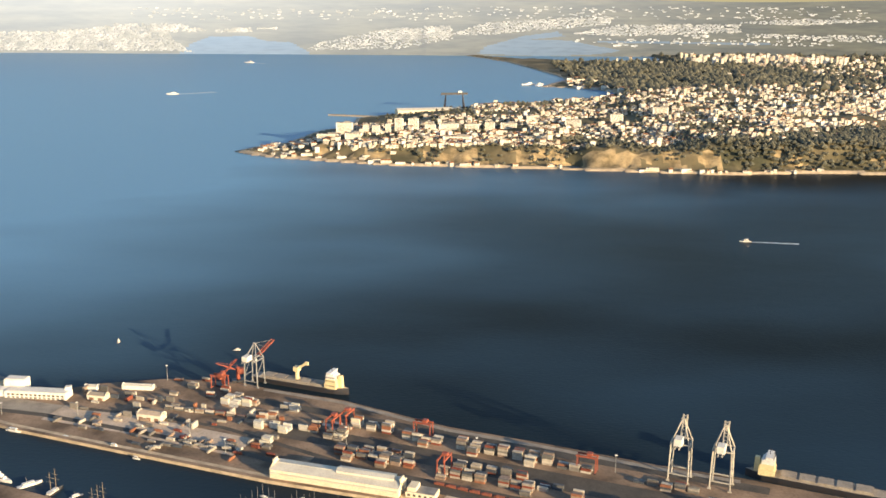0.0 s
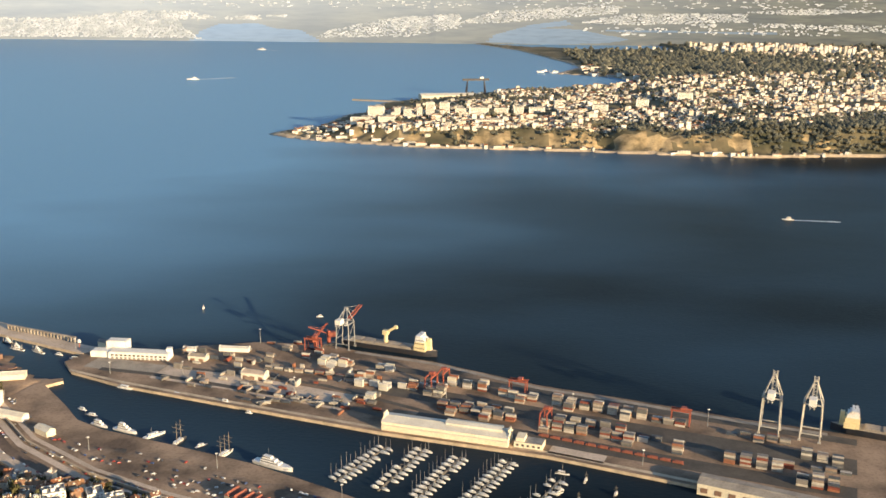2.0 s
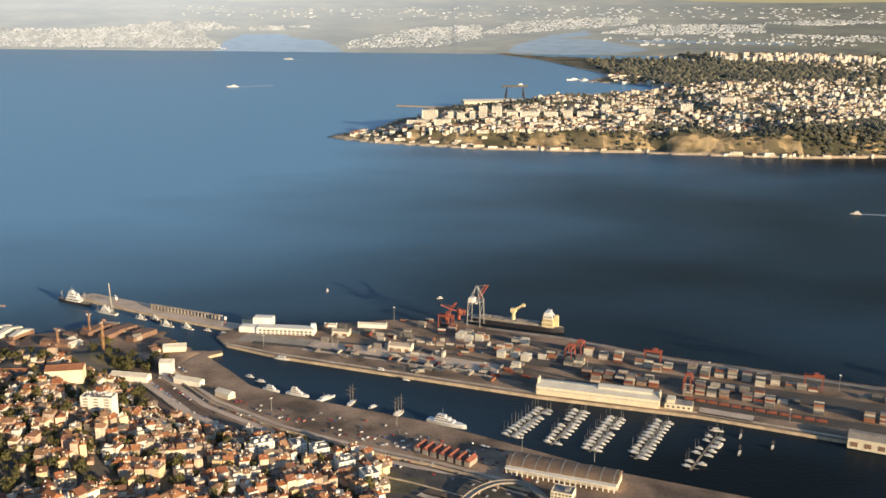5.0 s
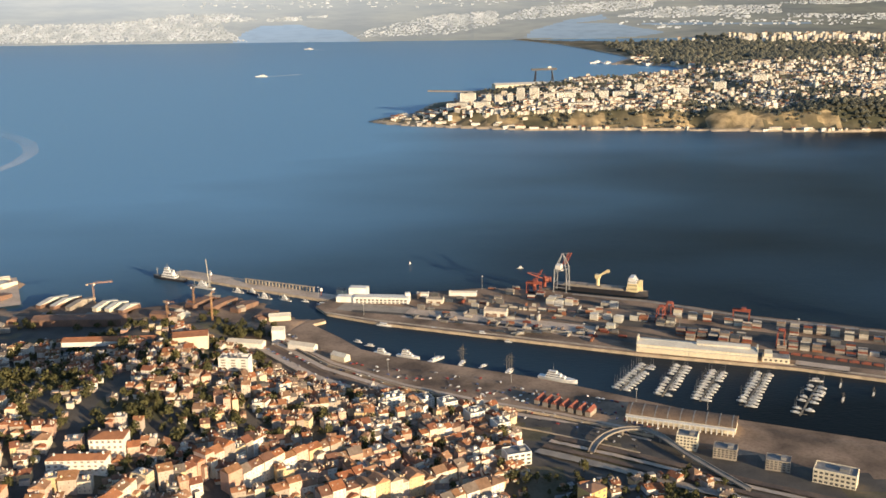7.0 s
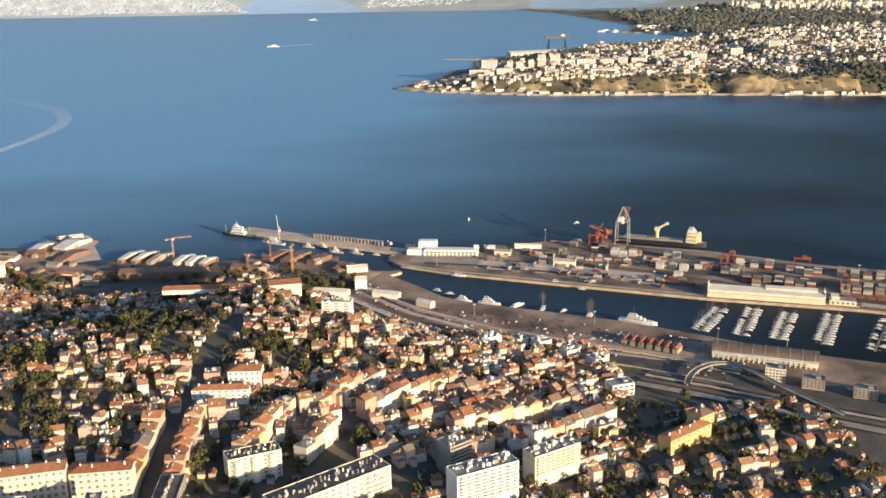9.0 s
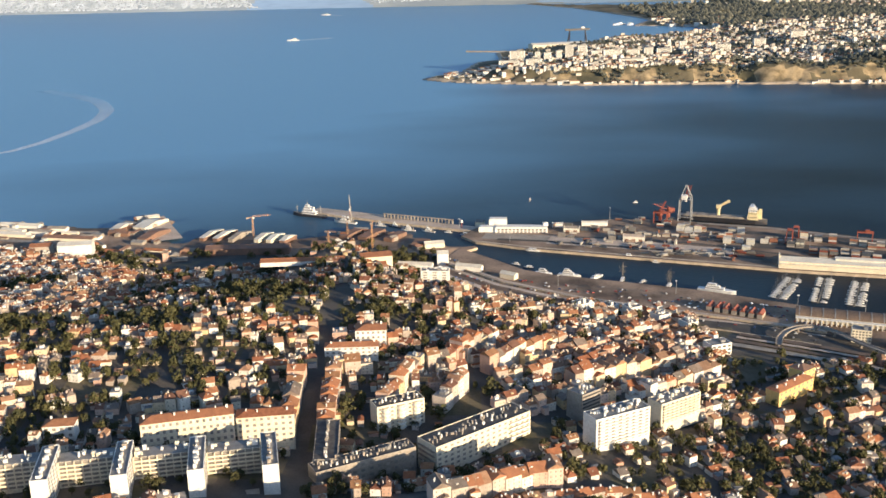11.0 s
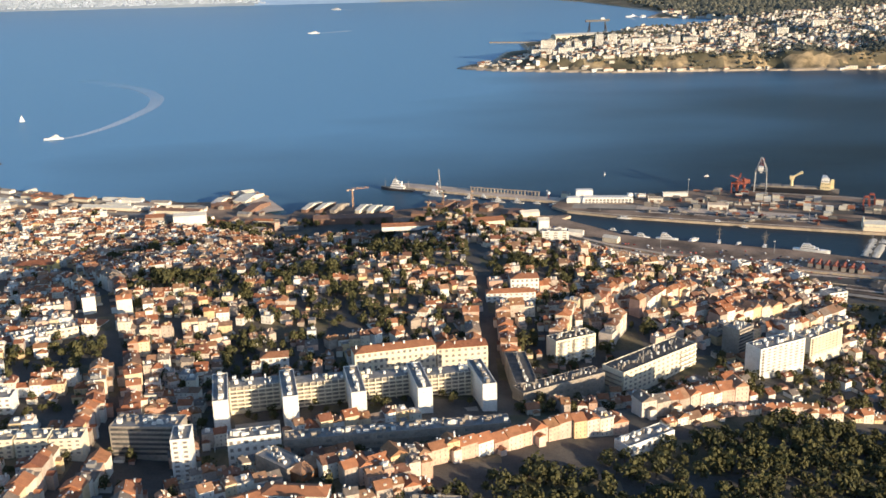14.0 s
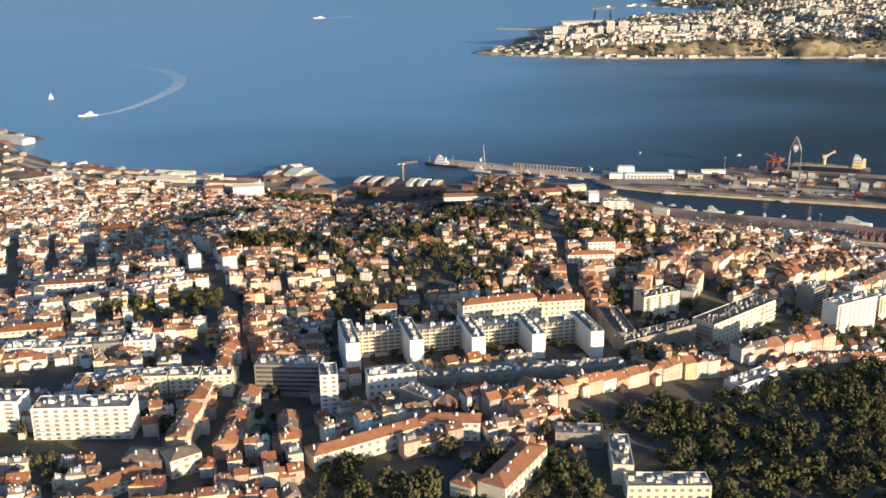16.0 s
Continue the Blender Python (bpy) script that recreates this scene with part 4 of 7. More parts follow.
for _ in range(48):    # single boxes and short stacks among the lorries
    t = rnd.random()
    x, y = -262 + 150 * t + rnd.uniform(-8, 8), 640 - 52 * t + rnd.uniform(-18, 22)
    if inside_distance(TERMINAL, np.array([x]), np.array([y]))[0] > 9 and not (-312 < x < -252 and y > 615):
        stacked.box(x, y, 2.0, rnd.choice([3.0, 6.0, 6.0]), 1.2, 1.28 * rnd.randint(1, 3), QUAY_TURN * 0.8 + rnd.choice([0, 0, 1.57]) + rnd.gauss(0, 0.06))
shed("storage_hall", "pale storage hall amid the container yard", -190, 601, 2, 17, 8, 4.5, QUAY_TURN * 0.7, m_sheet, m_yard_light, 1.0, 3)
shed("storage_hall", "pale storage hall amid the container yard", -236, 634, 2, 13, 7, 3.5, QUAY_TURN * 0.5, m_sheet, m_conc, 1.0, 2)
shed("storage_hall", "pale storage hall amid the container yard", -214, 652, 2, 22, 5, 3.0, -0.1, m_white, m_sheet, 0.6, 0)
shed("storage_hall", "pale storage hall amid the container yard", -246, 650, 2, 9, 5, 3.0, -0.1, m_white, m_sheet, 0.6, 0)
tagged(new("stacked_containers", stacked.mesh("stacked_containers", mat("mixed container paint", None, palette=CONT, rough=0.6, scale=0.5, fine=2.0, stain=0.4))), "stacked painted containers further along the terminal", "containers", kind="stuff")


def ship_crane(x, y, turn, boom_up, paint, boom_paint, label, wide=4.6, boom=21, tall=1.0):
    """A quay crane: portal legs with cross beams, A-frame, boom with ties, machine house and cab."""
    r = thing("quay_crane", label, "crane", "quay cranes", pose(x, y, 2, 0, 0, math.degrees(turn)) @ Matrix.Diagonal((1, 1, tall, 1)))
    for lx in (-wide, wide):
        for ly in (-5.0, 5.0):
            s = Shape()
            s.beam((lx, ly, 0.6), (lx * 0.9, ly * 0.95, 20), 0.5)
            s.box(lx, ly, 0, 1.9, 1.0, 0.8)
            part("leg", s, paint, r)
    for lx in (-wide * 0.95, wide * 0.95):
        s = Shape()
        s.beam((lx, -5, 8.0), (lx, 5, 8.0), 0.42)
        s.beam((lx, -4.9, 19.6), (lx, 4.9, 19.6), 0.5)
        s.beam((lx, -5, 8.2), (lx, 4.8, 19.4), 0.26)
        part("side_frame", s, paint, r)
    for ly in (-5, 5):
        for half, up, thick in ((wide * 0.97, 4.2, 0.4), (wide * 0.92, 19.8, 0.45)):
            s = Shape()
            s.beam((-half, ly, up), (half, ly, up), thick)
            part("cross_beam", s, paint, r)
    s = Shape()
    for lx in (-wide * 0.9, wide * 0.9):
        s.beam((lx, 4.8, 20), (lx * 0.12, 1.5, 30.5), 0.42)
        s.beam((lx, -4.8, 20), (lx * 0.12, 1.5, 30.5), 0.36)
    s.box(0, 1.5, 30.3, 2.4, 1.0, 0.8)
    part("a_frame", s, paint, r)
    a = radians(boom_up)
    s = Shape()
    for bx in (-1.1, 1.1):
        s.beam((bx, 5, 20.3), (bx, 5 + boom * math.cos(a), 20.3 + boom * math.sin(a)), 0.6)
    for i in range(6):
        q = 0.14 * boom + 0.16 * boom * i
        s.beam((-1.1, 5 + q * math.cos(a), 20.3 + q * math.sin(a)), (1.1, 5 + q * math.cos(a), 20.3 + q * math.sin(a)), 0.25)
    arm = part("boom", s, boom_paint, r)
    for bx in (-1.1, 1.1):
        s = Shape()
        s.beam((bx, 5, 20.6), (bx, -14, 20.6), 0.5)
        part("rear_girder", s, paint, r)
    s = Shape()
    s.box(0, -9, 21.2, 4.2, 6.4, 3.4)
    part("machine_house", s, m_white, r, "white sheet machine house")
    s = Shape()
    s.box(0, 1.0, 16.8, 2.0, 2.4, 2.2)
    part("cab", s, m_white, r)
    s = Shape()
    for q in (boom * 0.48, boom * 0.9):
        s.beam((0, 1.5, 30.8), (0, 5 + q * math.cos(a), 20.9 + q * math.sin(a)), 0.14)
    s.beam((0, 1.5, 30.8), (0, -13, 21), 0.14)
    part("tie", s, paint, arm)


ship_crane(-134, 661, QUAY_TURN, 14, m_steel, m_red, "grey steel quay crane with a red boom", 5.2)
m_pale_steel = mat("pale crane paint", (0.50, 0.47, 0.42), (0.40, 0.38, 0.34), rough=0.55, scale=0.3, fine=2.0)
ship_crane(135.5, 523, -0.42, 78, m_pale_steel, m_pale_steel, "pale steel quay crane with its boom raised", 5.6, 11, 1.2)
ship_crane(157, 514, -0.42, 78, m_pale_steel, m_pale_steel, "pale steel quay crane with its boom raised", 5.6, 11, 1.2)


def yard_gantry(x, y, turn):
    """A red rubber-tyred gantry over the stacks."""
    r = thing("yard_gantry", "red rubber-tyred gantry crane over container stacks", "crane", "yard gantries", pose(x, y, 2, 0, 0, math.degrees(turn)))
    for lx in (-5.5, 5.5):
        for ly in (-2.6, 2.6):
            s = Shape()
            s.beam((lx, ly, 0.8), (lx, ly * 0.8, 9.5), 0.42)
            part("leg", s, m_red, r)
            s = Shape()
            s.box(lx, ly, 0, 1.0, 1.3, 0.9)
            part("wheel", s, m_hull_dark, r)
        s = Shape()
        s.beam((lx, -3.2, 1.1), (lx, 3.2, 1.1), 0.4)
        part("sill", s, m_red, r)
    for ly in (-2, 2):
        s = Shape()
        s.box(0, ly, 9.3, 12.4, 0.8, 1.1)
        part("girder", s, m_red, r)
    s = Shape()
    s.box(1.5, 0, 10.4, 3, 3.4, 1.5)
    part("trolley", s, m_red, r)


for x, y, a in ((-12.8, 577, QUAY_TURN), (-69.9, 584, ACROSS), (-62, 592, ACROSS), (83.7, 532, QUAY_TURN), (0.5, 529, ACROSS), (-157, 653, QUAY_TURN)):
    yard_gantry(x, y, a)


def mobile_crane(x, y, turn):
    r = thing("harbour_crane", "red mobile harbour crane with a lattice jib", "crane", "harbour cranes", pose(x, y, 2, 0, 0, turn))
    s = Shape()
    s.box(0, 0, 0, 9, 5, 1.6)
    part("chassis", s, m_hull_dark, r)
    s = Shape()
    s.beam((0, 0, 1.4), (0, 0, 11), 1.4, sides=8)
    part("tower", s, m_red, r)
    s = Shape()
    s.box(-2, 0, 6, 6, 3.4, 4)
    part("machine_house", s, m_red, r)
    s = Shape()
    for ly in (-0.8, 0.8):
        s.beam((1, ly, 9), (15, ly * 0.3, 15), 0.35)
    s.beam((0, 0, 12), (14, 0, 15.4), 0.12)
    for i in range(5):
        s.beam((3 + 2.4 * i, -0.7, 9.9 + 1.03 * i), (4.5 + 2.4 * i, 0.7, 10.5 + 1.03 * i), 0.15)
    part("jib", s, m_red, r)


mobile_crane(-147, 667, 195)
mobile_crane(-156, 659, 60)


# -- boats and ships --
def hull(length, beam, height, sharp=0.32, sheer=0.15):
    """Hull sections from stern to bow, closed by a deck."""
    s = Shape()
    st = []
    for i in range(9):
        t = i / 8
        half = beam / 2 * (1 if t < 1 - sharp else max(0.02, 1 - ((t - 1 + sharp) / sharp) ** 1.8)) * (0.85 + 0.15 * min(1, t * 4))
        top = height * (1 + sheer * (t - 0.4))
        x = (t - 0.5) * length
        st.append([(x, -half, top), (x, -half * 0.75, 0.0), (x, 0, -height * 0.25), (x, half * 0.75, 0.0), (x, half, top)])
    n = len(s.v)
    for ring in st:
        s.v.extend(ring)
    for i in range(8):
        for j in range(4):
            a = n + i * 5 + j
            s.f.append((a, a + 1, a + 6, a + 5))
            s.k.append(0)
        a = n + i * 5
        s.f.append((a + 4, a, a + 5, a + 9))
        s.k.append(1)
    s.f.append((n, n + 4, n + 3, n + 2, n + 1))
    s.k.append(0)
    return s


def cargo_ship(x, y, turn, crane=True):
    r = thing("cargo_ship", "moored cargo ship with cream superstructure and dark hull", "ship", group="cargo ships", at=pose(x, y, 0.2, 0, 0, math.degrees(turn)))
    part("hull", hull(76, 11.5, 4.2, 0.2), [m_hull_dark, m_conc], r)
    s = Shape()
    s.box(-6, 0, 4.1, 50, 9.2, 1.0)
    for i in range(5):
        s.box(-26 + i * 10, 0, 5.1, 8.4, 8.4, 0.5)
    part("hatch_cover", s, m_conc, r)
    s = Shape()
    s.box(26, 0, 4.1, 9, 10.4, 4)
    s.box(26, 0, 8.1, 8, 9.4, 2.6)
    part("superstructure", s, m_cream_ship, r)
    s = Shape()
    s.box(25.6, 0, 10.7, 7.0, 8.2, 2.4)
    s.box(25.2, 0, 13.1, 5.4, 6.8, 1.6)
    s.box(25, 0, 14.6, 3.6, 10.8, 1.1)
    bridge = part("bridge", s, m_hull_white, r, "white wheelhouse decks")
    for zz in (6.0, 9.2, 11.6):
        for k in range(5):
            q = Shape()
            q.box(26, -5.2 if zz < 8 else -4.75 if zz < 11 else -4.15, zz, 0.8, 0.16, 0.8)
            q.v = [(vx - 3.0 + 1.5 * k, vy, vz) for vx, vy, vz in q.v]
            part("porthole", q, m_pane, r)
    s = Shape()
    s.box(22.4, 0, 14.4, 0.2, 10.6, 0.9)
    part("bridge_window", s, m_pane, bridge)
    s = Shape()
    s.box(31.8, 0, 4.1, 3.2, 3.4, 9.0, taper=0.8)
    part("funnel", s, m_cream_ship, r)
    s = Shape()
    s.beam((25, 0, 15.6), (25, 0, 19.6), 0.22)
    s.beam((25, -1.6, 18), (25, 1.6, 18), 0.14)
    part("mast", s, m_hull_dark, r)
    s = Shape()
    s.beam((-3, 0, 4), (-3, 0, 13.2), 1.5, sides=8)
    s.box(-3, 0, 11.5, 4, 4, 3.2)
    s.beam((-2, 0, 13.6), (4.5, 0, 18.0), 1.2)
    s.box(5, 0, 17.0, 2.4, 2.0, 2.2)
    if crane:
        part("deck_crane", s, m_cream_ship, r, "cream slewing deck crane")


cargo_ship(-101.5, 662.5, QUAY_TURN)
cargo_ship(211, 517, math.pi - 0.42, False)


def sailboat_kit():
    """Three moored yachts of different size, each with hull, cabin, mast and boom."""
    kit = []
    for length, beam, mast in ((5.2, 1.7, 8.6), (6.2, 2.0, 10.2), (4.4, 1.6, 7.0)):
        r = thing("sailing_yacht", "white moored sailing yacht with a bare mast", "boat", "yachts in the marina")
        part("hull", hull(length, beam, 0.75, 0.45), [m_hull_white, m_sheet], r)
        s = Shape()
        s.box(0.1, 0, 0.7, length * 0.4, beam * 0.6, 0.42, taper=0.85)
        part("cabin", s, m_hull_white, r)
        s = Shape()
        s.beam((0.5, 0, 0.7), (0.5, 0, mast), 0.13, r2=0.07)
        s.beam((0.5, -0.5, mast * 0.6), (0.5, 0.5, mast * 0.6), 0.04)
        part("mast", s, m_steel, r)
        s = Shape()
        s.beam((0.5, 0, 1.5), (-length * 0.38, 0, 1.5), 0.13)
        part("boom", s, m_hull_white, r)
        kit.append(r)
    return kit


kit = sailboat_kit()
motor = thing("motor_boat", "white moored motor boat with a wheelhouse", "boat", "yachts in the marina")
part("hull", hull(5.0, 1.9, 0.9, 0.4), [m_hull_white, m_sheet], motor)
s = Shape()
s.box(0, 0, 0.85, 2.2, 1.3, 0.8, taper=0.85)
part("wheelhouse", s, m_hull_white, motor)
s = Shape()
s.box(1.1, 0, 1.1, 0.12, 1.1, 0.4)
part("window", s, m_pane, motor)
first_used = set()


def moor(ob, m):
    if ob.name in first_used:
        return copy_thing(ob, m)
    first_used.add(ob.name)
    ob.matrix_basis = m
    return ob


for ax, ay, bx, by, n in ((-121, 459, -95, 501, 11), (-97, 449, -73, 499, 11), (-76, 441, -52, 489, 11), (-52, 432, -24, 484, 12), (-24, 419, 2, 463, 8)):
    p = thing("pontoon", "weathered floating pontoon with finger berths", "pontoon", "marina pontoons", pose(ax, ay, 0, 0, 0, math.degrees(math.atan2(by - ay, bx - ax))))
    length = math.hypot(bx - ax, by - ay)
    s = Shape()
    s.box(length / 2, 0, -0.2, length, 1.1, 0.55)
    part("deck", s, m_wood, p)
    turn = math.atan2(by - ay, bx - ax)
    for i in range(n):
        u = (i + 0.5) / n * length
        for side in (-1, 1):
            if rnd.random() < 0.07:
                continue
            ob = rnd.choice(kit + kit + [motor])
            v = side * (3.6 + rnd.uniform(-0.2, 0.3))
            moor(ob, pose(ax + math.cos(turn) * u - math.sin(turn) * v, ay + math.sin(turn) * u + math.cos(turn) * v, 0.05, 0, 0, math.degrees(turn) + side * 90 + rnd.uniform(-4, 4)))
        if i % 3 == 0:
            s = Shape()
            s.box(u, 0, -0.2, 0.4, 7.4, 0.45)
            part("finger", s, m_wood, p)


def motor_yacht(x, y, turn, length, label, dark=False, masts=0, decks=2):
    r = thing("motor_yacht" if not masts else "tall_ship", label, "ship", at=pose(x, y, 0.1, 0, 0, turn))
    b = length * 0.22
    hh = length * 0.085
    part("hull", hull(length, b, hh, 0.38, 0.3), [m_hull_dark if dark else m_hull_white, m_wood if masts else m_hull_white], r)
    for d in range(decks):
        s = Shape()
        s.box(-length * (0.06 + 0.04 * d), 0, hh + d * 1.3, length * (0.5 - 0.14 * d), b * (0.72 - 0.12 * d), 1.3, taper=0.94)
        part("deckhouse", s, m_hull_white, r)
        s = Shape()
        s.box(-length * (0.06 + 0.04 * d), 0, hh + d * 1.3 + 0.55, length * (0.48 - 0.14 * d), b * (0.735 - 0.12 * d), 0.42)
        part("window", s, m_pane, r)
    for i in range(max(1, masts)):
        s = Shape()
        px = -length * 0.12 if masts == 0 else (i - (masts - 1) / 2) * length * 0.27
        top = length * (0.42 if masts == 0 else 0.95)
        s.beam((px, 0, hh), (px, 0, top), 0.22 if masts else 0.14, r2=0.08)
        if masts:
            for q in (0.55, 0.75):
                s.beam((px, -b * 0.8, top * q), (px, b * 0.8, top * q), 0.1)
        part("mast", s, m_wood if masts else m_steel, r)
    return r


motor_yacht(-271, 526.5, -28, 13, "white motor cruiser moored at the stone quay")
motor_yacht(-253, 519, -24, 17, "large white motor yacht moored at the quay", decks=3)
motor_yacht(-234, 513, 42, 14, "white passenger launch moored stern-on", decks=1)
motor_yacht(-217, 504, 70, 15, "old sailing barge with two bare masts", True, 2, 1)
motor_yacht(-203, 500, 40, 8, "small dark workboat with white wheelhouse", True, 0, 1)
motor_yacht(-187, 489, 62, 14, "white-hulled schooner with three bare masts", False, 3, 1)
motor_yacht(-157, 475.5, -27, 26, "long white motor yacht moored at the quay", decks=3)
motor_yacht(-273, 584.5, -20, 12, "white harbour launch moored at the dock", decks=1)
motor_yacht(-201, 560.5, -22, 10, "white fishing boat with an orange deckhouse", True, 0, 2)
motor_yacht(-184, 547, -22, 5.5, "small white open boat beside a pontoon", decks=1)
motor_yacht(-236, 574.5, -22, 8, "yellow work pontoon with small deckhouse", decks=1)


def work_ship(x, y, turn, length, label, paint, derrick=0.0, tall=1.0):
    """A working ship: hull with bulwark, stepped bridge house, funnel, two masts and, on one, a leaning derrick."""
    r = thing("work_ship", label, "ship", "ships at the mole", pose(x, y, 0.1, 0, 0, turn))
    b, hh = length * 0.2, length * 0.075
    part("hull", hull(length, b, hh, 0.34, 0.5), [paint, m_wood], r)
    z = hh
    for k, (at, long_, wide, high) in enumerate(((-0.02, 0.42, 0.84, 0.075), (0.0, 0.30, 0.72, 0.065), (0.03, 0.19, 0.6, 0.06), (0.05, 0.1, 0.42, 0.05))):
        s = Shape()
        s.box(length * at, 0, z, length * long_, b * wide, length * high * tall, taper=0.92)
        house = part("deckhouse", s, m_hull_white, r)
        s = Shape()
        s.box(length * at, 0, z + length * high * tall * 0.45, length * long_ * 0.97, b * wide * 0.985, length * high * tall * 0.25)
        part("window", s, m_pane, house)
        z += length * high * tall
    s = Shape()
    s.beam((-length * 0.13, 0, hh + length * 0.07), (-length * 0.15, 0, hh + length * 0.2), length * 0.028, sides=8)
    part("funnel", s, m_hull_white, r)
    for px, top in ((length * 0.04, z + length * 0.12), (-length * 0.36, length * 0.34), (length * 0.37, length * 0.3)):
        s = Shape()
        s.beam((px, 0, hh), (px, 0, top), 0.24, r2=0.1)
        s.beam((px, -b * 0.25, top * 0.8), (px, b * 0.25, top * 0.8), 0.12)
        part("mast", s, m_pale_steel, r)
    if derrick:
        s = Shape()
        for e in (-0.5, 0.5):
            s.beam((-length * 0.3, e, hh), (-length * 0.22, e * 0.4, derrick), 0.3, r2=0.16)
        for i in range(8):
            f = i / 8
            s.beam((-length * (0.3 - 0.08 * f), -0.5 + 0.3 * f, hh + (derrick - hh) * f), (-length * (0.29 - 0.08 * f), 0.5 - 0.3 * f, hh + (derrick - hh) * (f + 0.1)), 0.12)
        part("derrick", s, m_pale_steel, r)
    return r


work_ship(-466, 712, 156, 34, "dark-hulled survey ship with stepped white bridge at the mole", m_hull_dark)
work_ship(-431, 686, 154, 23, "white crane ship with a leaning derrick at the mole", m_hull_white, 26, 0.8)
work_ship(-386, 668, 158, 12, "cream harbour tug moored inside the mole", m_hull_dark, 0, 1.3)
work_ship(-374, 655, 158, 13, "cream harbour tug moored inside the mole", m_hull_white, 0, 1.3)
work_ship(-399, 672, 158, 11, "cream harbour tug moored inside the mole", m_hull_white, 0, 1.3)
work_ship(-357, 650, 150, 13, "white fishing ship moored inside the mole", m_hull_white, 0, 1.1)
for bx, by, bl in ((-326, 637, 8), (-340, 645, 7), (-290, 550, 7), (-281, 541, 8)):
    motor_yacht(bx, by, rnd.uniform(140, 170), bl, "small white harbour boat moored at the wall", rnd.random() < 0.4, 0, 1)
motor_yacht(290, 3110, 60, 52, "grey naval ship moored at a far pier", False, 0, 3)
motor_yacht(4, 470, -18, 8, "white sloop tied to the pontoon's end", False, 1, 1)
for x, y in ((16, 462), (9, 440), (0, 448), (30, 447)):
    motor_yacht(x, y, rnd.uniform(40, 80), 6, "small moored sloop with one bare mast", rnd.random() < 0.4, 1, 1)


# -- boats under way, with their wakes --
def foam_material(fade=False):
    m = bpy.data.materials.new("wake foam")
    m.use_nodes = True
    t = m.node_tree
    b = t.nodes["Principled BSDF"]
    b.inputs["Base Color"].default_value = (0.80, 0.88, 0.96, 1)
    b.inputs["Roughness"].default_value = 0.7
    geo, noise_ = t.nodes.new("ShaderNodeNewGeometry"), t.nodes.new("ShaderNodeTexNoise")
    noise_.inputs["Scale"].default_value, noise_.inputs["Detail"].default_value = 0.45, 4.0
    t.links.new(geo.outputs["Position"], noise_.inputs["Vector"])
    ramp = t.nodes.new("ShaderNodeMapRange")
    ramp.inputs["From Min"].default_value, ramp.inputs["From Max"].default_value = 0.15, 0.60
    ramp.inputs["To Max"].default_value = 0.85
    t.links.new(noise_.outputs["Fac"], ramp.inputs["Value"])
    t.links.new(ramp.outputs[0], b.inputs["Alpha"])
    if fade:   # foam thins out astern
        where, thin, both = t.nodes.new("ShaderNodeSeparateXYZ"), t.nodes.new("ShaderNodeMapRange"), t.nodes.new("ShaderNodeMath")
        t.links.new(geo.outputs["Position"], where.inputs[0])
        t.links.new(where.outputs["Y"], thin.inputs["Value"])
        thin.inputs["From Min"].default_value, thin.inputs["From Max"].default_value = 1060.0, 1650.0
        thin.inputs["To Min"].default_value, thin.inputs["To Max"].default_value = 0.95, 0.12
        both.operation = "MULTIPLY"
        t.links.new(ramp.outputs[0], both.inputs[0])
        t.links.new(thin.outputs[0], both.inputs[1])
        t.links.new(both.outputs[0], b.inputs["Alpha"])
    return m


m_foam = foam_material()
m_foam_thin = foam_material(True)


def wake(points, w0, w1, foam=m_foam):
    """A ribbon of foam along a curved line, widening astern."""
    s = Shape()
    pts = [Vector((x, y, 0)) for x, y in points]
    line = []
    for i in range(len(pts) - 1):
        for k in range(8):
            line.append(pts[i].lerp(pts[i + 1], k / 8))
    line.append(pts[-1])
    for _ in range(3):
        line = [line[0]] + [(line[i - 1] + line[i] * 2 + line[i + 1]) / 4 for i in range(1, len(line) - 1)] + [line[-1]]
    left, right = [], []
    for i, p in enumerate(line):
        q = (line[min(i + 1, len(line) - 1)] - line[max(i - 1, 0)]).normalized()
        wd = w0 + (w1 - w0) * i / (len(line) - 1)
        left.append((p.x - q.y * wd, p.y + q.x * wd, 0.25))
        right.append((p.x + q.y * wd, p.y - q.x * wd, 0.25))
    for i in range(len(line) - 1):
        s.face([right[i], right[i + 1], left[i + 1], left[i]])
    ob = new("wake", s.mesh("wake", foam))
    return tagged(ob, "pale foam wake trailing over the river", "wake", kind="stuff")


def ferry(x, y, turn, length):
    return motor_yacht(x, y, turn, length, "white passenger ferry under way on the river", decks=3)


ferry(-912, 1053, 200, 24)
wake([(-904, 1053), (-884, 1082), (-868, 1141), (-858, 1235), (-855, 1326), (-872, 1426), (-920, 1530), (-990, 1618), (-1079, 1701)], 4, 16, m_foam_thin)
ferry(-752, 2760, 190, 34)
wake([(-736, 2763), (-690, 2800), (-650, 2830)], 8, 16)
ferry(-790, 4060, 170, 40)
wake([(-770, 4050), (-720, 4010)], 5, 7)
motor_yacht(342, 1103, 170, 13, "small white tug under way on the river", decks=2)
wake([(349, 1102), (375, 1098), (400, 1094)], 1.5, 3)
motor_yacht(-162, 736, 190, 5.5, "small white motor boat under way", decks=1)
ferry(255, 3127, 200, 44)


